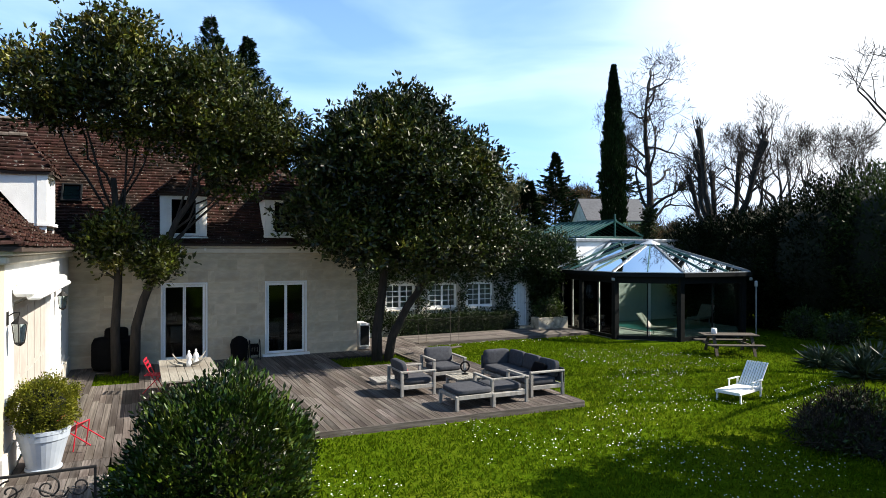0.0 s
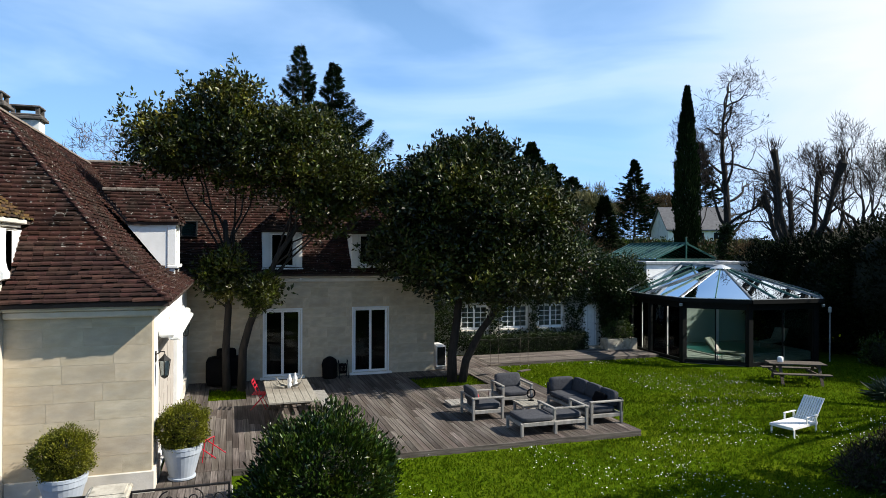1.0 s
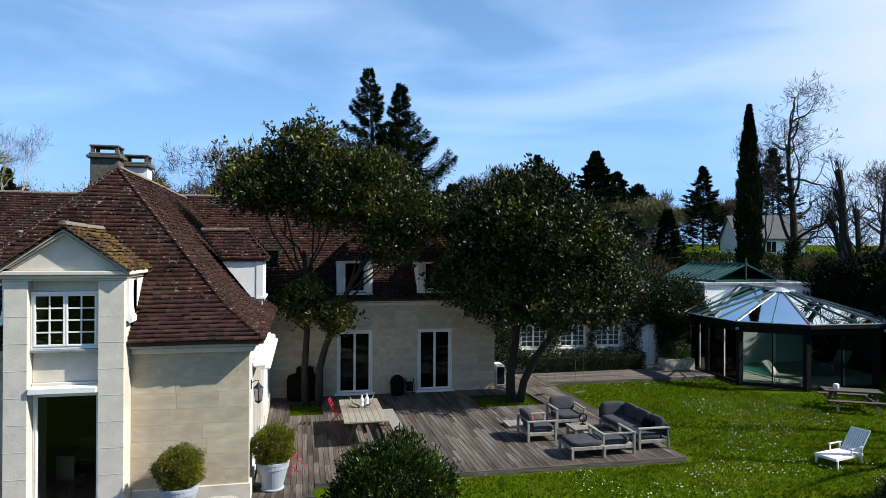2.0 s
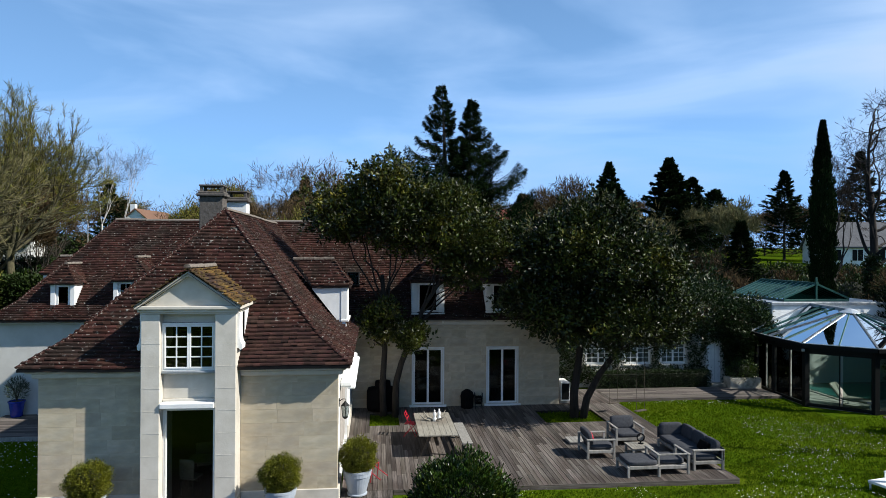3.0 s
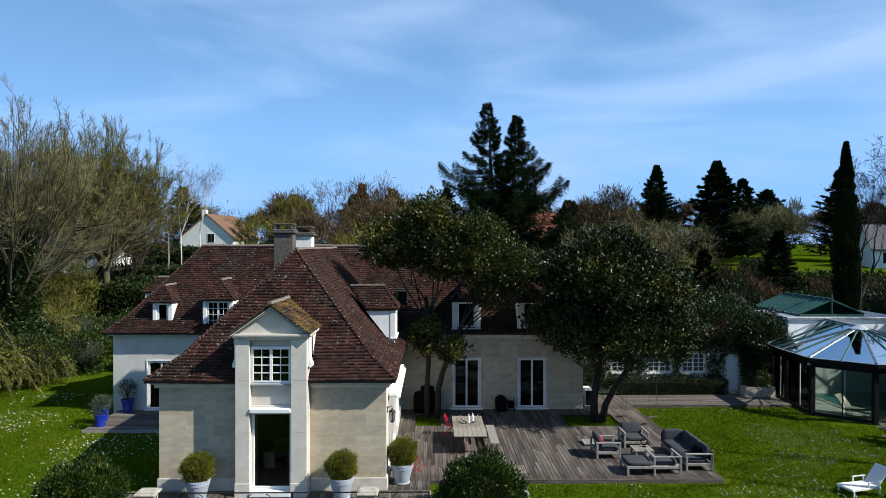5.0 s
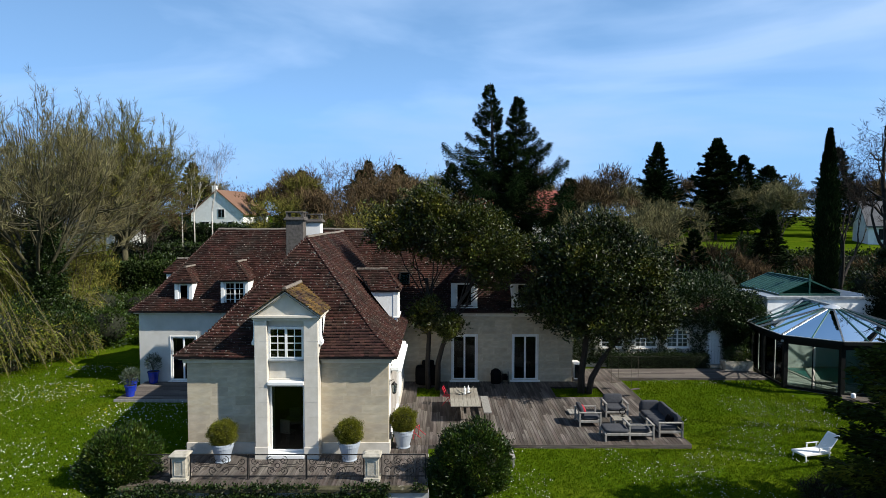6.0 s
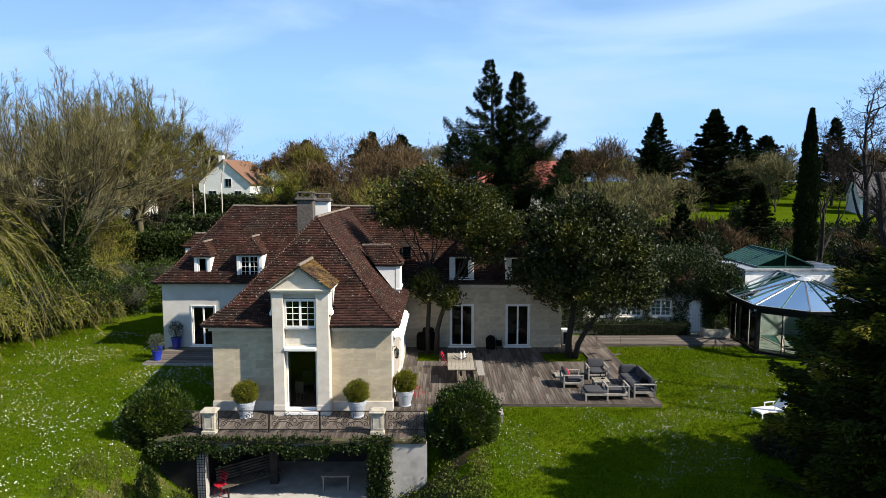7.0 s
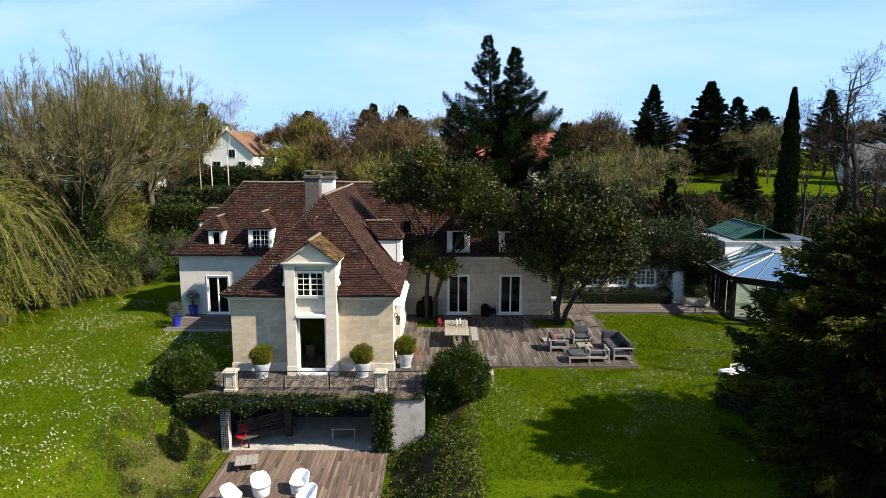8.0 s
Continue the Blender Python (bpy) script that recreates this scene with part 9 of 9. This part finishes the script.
part("lichen_tiles", tile_mesh("lichen_tiles", pt, TILE_MOSS), TILE_MOSS, roof, "yellow-lichened tiles", kind="stuff")
TILE_PIECE = mat("clay_tile_piece", (0.022, 0.0115, 0.0092), (0.072, 0.0305, 0.0230), 1.4, 0.85, 0.5, 30, stain=(0.040, 0.029, 0.023), rand=0.3, stain_scale=0.9, stain_at=0.5, spec=0.2)
t0 = max(near_tiles, key=lambda t: (t[3] - t[2]).length)
o = t0[2].copy()
one = Shape()
one.add([p - o for p in t0], [(2, 3, 4, 5), (0, 1, 3, 2), (0, 2, 5), (1, 4, 3)])
tile_me = mesh_of("tile", one, TILE_PIECE)
wid = (t0[3] - t0[2]).length
for t in near_tiles:
    ob = part("tile", tile_me, None, roof)
    ob.location = t[2]
    ob.scale.x = max(0.15, (t[3] - t[2]).length / wid)
    rise0, rise1 = (t0[5] - t0[2]), (t[5] - t[2])
    ob.rotation_euler.x = math.atan2(rise1.z, rise1.y) - math.atan2(rise0.z, rise0.y)

one = Shape()
one.add([(x, 0.085 * math.cos(a), 0.075 * math.sin(a) - 0.01) for x in (-0.02, 0.33) for a in np.linspace(-0.15, math.pi + 0.15, 7)] ,
        [(i, i + 1, i + 8, i + 7) for i in range(6)] + [tuple(range(6, -1, -1)), tuple(range(7, 14))])
cap_me = mesh_of("ridge_tile", one, RIDGE)
one = Shape()
one.add([(x, 0.055 * math.cos(a), 0.042 * math.sin(a) - 0.01) for x in (-0.02, 0.33) for a in np.linspace(-0.15, math.pi + 0.15, 7)] ,
        [(i, i + 1, i + 8, i + 7) for i in range(6)] + [tuple(range(6, -1, -1)), tuple(range(7, 14))])
hip_me = mesh_of("hip_tile", one, TILE)


def caps(a, b, me=None, plane=None):
    a, b = Vector(a), Vector(b)
    d = (b - a)
    n = max(1, int(d.length / 0.33))
    q = d.to_track_quat("X", "Z")
    for k in range(n):
        p = a + d * (k / n)
        ob = part("ridge_tile" if (me or cap_me) is cap_me else "hip_tile", me or cap_me, None, roof)
        ob.rotation_mode = "QUATERNION"
        ob.location, ob.rotation_quaternion = p + Vector((0, 0, sag(p.x, p.y) + 0.02 + random.uniform(-0.008, 0.008))), q


RZ = EW + hgt(HALF)
caps((RCX, ey0 + HALF, RZ), (RCX, MY0 + 3.6, RZ))
MZ = EM + hgt(MH)
caps((mx0 + MH * 0.85, my0 + MH, MZ), (mx1 - MH * 0.85, my0 + MH, MZ))
caps((PC, BY - 0.16, 6.12), (PC, BY + 2.5, 6.12))
for a, b in ridges:
    caps(a, b)
for sx, e in ((1, ex0), (-1, ex1)):
    for d0, d1 in ((0, 0.9), (0.9, HALF)):
        caps((e + sx * d0, ey0 + d0, EW + hgt(d0)), (e + sx * d1, ey0 + d1, EW + hgt(d1)), hip_me)
for d0, d1 in ((0, 0.9), (0.9, MH)):
    caps((mx0 + d0 * 0.85, my0 + d0, EM + hgt(d0)), (mx0 + d1 * 0.85, my0 + d1, EM + hgt(d1)), hip_me)


def unit_block(name, b, material):
    one = Shape()
    one.box(-0.5, 0.5, -0.5, 0.5, -0.5, 0.5, b)
    return mesh_of(name, one, material)


stone_me = unit_block("stone", 0.012, STONE)


def ashlar(parent, x0, x1, z0, z1, y, holes, course=0.345, seed=1):
    r = random.Random(seed)
    z, k = z0, 0
    while z < z1 - 0.05:
        zt = min(z + course, z1)
        x = x0
        edges = [x0]
        while x < x1 - 0.05:
            x = min(x + r.uniform(0.55, 0.95), x1)
            if x1 - x < 0.25: x = x1
            edges.append(x)
        for a, b in zip(edges, edges[1:]):
            for p, q, c, d in minus((a, b, z, zt), holes):
                if q - p < 0.04 or d - c < 0.03:
                    continue
                ob = part("stone", stone_me, None, parent)
                ob.location = ((p + q) / 2, y - 0.0, (c + d) / 2)
                ob.scale = (q - p - 0.005, 0.009 + r.uniform(0, 0.003), d - c - 0.005)
        z, k = zt, k + 1


ashlar(wing_front[0], WX0, -7.08, 0.40, 3.36, WY0, [], seed=3)
ashlar(wing_front[1], -4.79, WX1, 0.40, 3.36, WY0, [], seed=4)
ashlar(main_front, WX1 + 0.02, MX1, 0.0, 3.46, MY0, [(a - 0.07, b + 0.07, c - 0.1, d + 0.07) for a, b, c, d in (D1, D2)], course=0.36, seed=5)

BW = 0.142


def board_mesh(name, material, along):
    one = Shape()
    if along == "y":
        one.box(-BW / 2 + 0.004, BW / 2 - 0.004, -0.5, 0.5, -0.028, 0.0, 0.004)
    else:
        one.box(-0.5, 0.5, -BW / 2 + 0.004, BW / 2 - 0.004, -0.028, 0.0, 0.004)
    return mesh_of(name, one, material)


def boards(parent, me, rect, holes, along, z, seed, lo=2.4, hi=3.8):
    r = random.Random(seed)
    x0, x1, y0, y1 = rect
    a0, a1, b0, b1 = (x0, x1, y0, y1) if along == "y" else (y0, y1, x0, x1)
    n = int(round((a1 - a0) / BW))
    w = (a1 - a0) / n
    for i in range(n):
        c = a0 + (i + 0.5) * w
        cuts = [b0]
        while cuts[-1] < b1 - 0.01:
            nx = cuts[-1] + (r.uniform(lo, hi) if len(cuts) > 1 else r.uniform(0.8, hi))
            cuts.append(b1 if b1 - nx < 0.7 else nx)
        spans = []
        for p, q in zip(cuts, cuts[1:]):
            seg = [(p, q)]
            for h in holes:
                ha0, ha1, hb0, hb1 = h if along == "y" else (h[2], h[3], h[0], h[1])
                if ha0 < c < ha1:
                    seg = [t for u, v in seg for t in ((u, min(v, hb0)), (max(u, hb1), v)) if t[1] - t[0] > 0.05]
            spans += seg
        for p, q in spans:
            ob = part("board", me, None, parent)
            m = (p + q) / 2
            ob.location = (c, m, z + r.uniform(-0.003, 0.002)) if along == "y" else (m, c, z + r.uniform(-0.003, 0.002))
            ob.scale = (1, q - p - 0.006, 1) if along == "y" else (q - p - 0.006, 1, 1)


by, bx, bb = board_mesh("board", DECK, "y"), board_mesh("board", DECK_X, "x"), board_mesh("board", DECK_BROWN, "y")
boards(deck, by, (WX1 + 0.06, 9.17, 12.66, MY0 - 0.02), [SQ1, SQ2], "y", 0.0, 61)
boards(path, bx, (9.17, 17.3, 22.95, 25.1), [], "x", 0.0, 62)
boards(path, by, (6.6, 9.16, MY0 + 0.0, 25.1), [], "y", -0.004, 66)
boards(terrace, by, (-10.6, -0.87, 8.87, WY0 - 0.06), [(-7.12, -4.75, BY - 0.08, 12.5)], "y", 0.0, 63, 2.0, 3.4)
boards(terrace, by, (WX1 + 0.06, -0.87, WY0 - 0.06, 12.65), [], "y", 0.0, 67, 2.0, 3.4)
boards(side_deck, bx, (-15.9, WX0 - 0.02, 18.85, MY0 - 0.04), [], "x", 0.0, 64)
boards(lower_deck, bb, (-8.85, -2.3, 0.5, 8.6), [], "y", -2.3, 65, 1.6, 3.0)
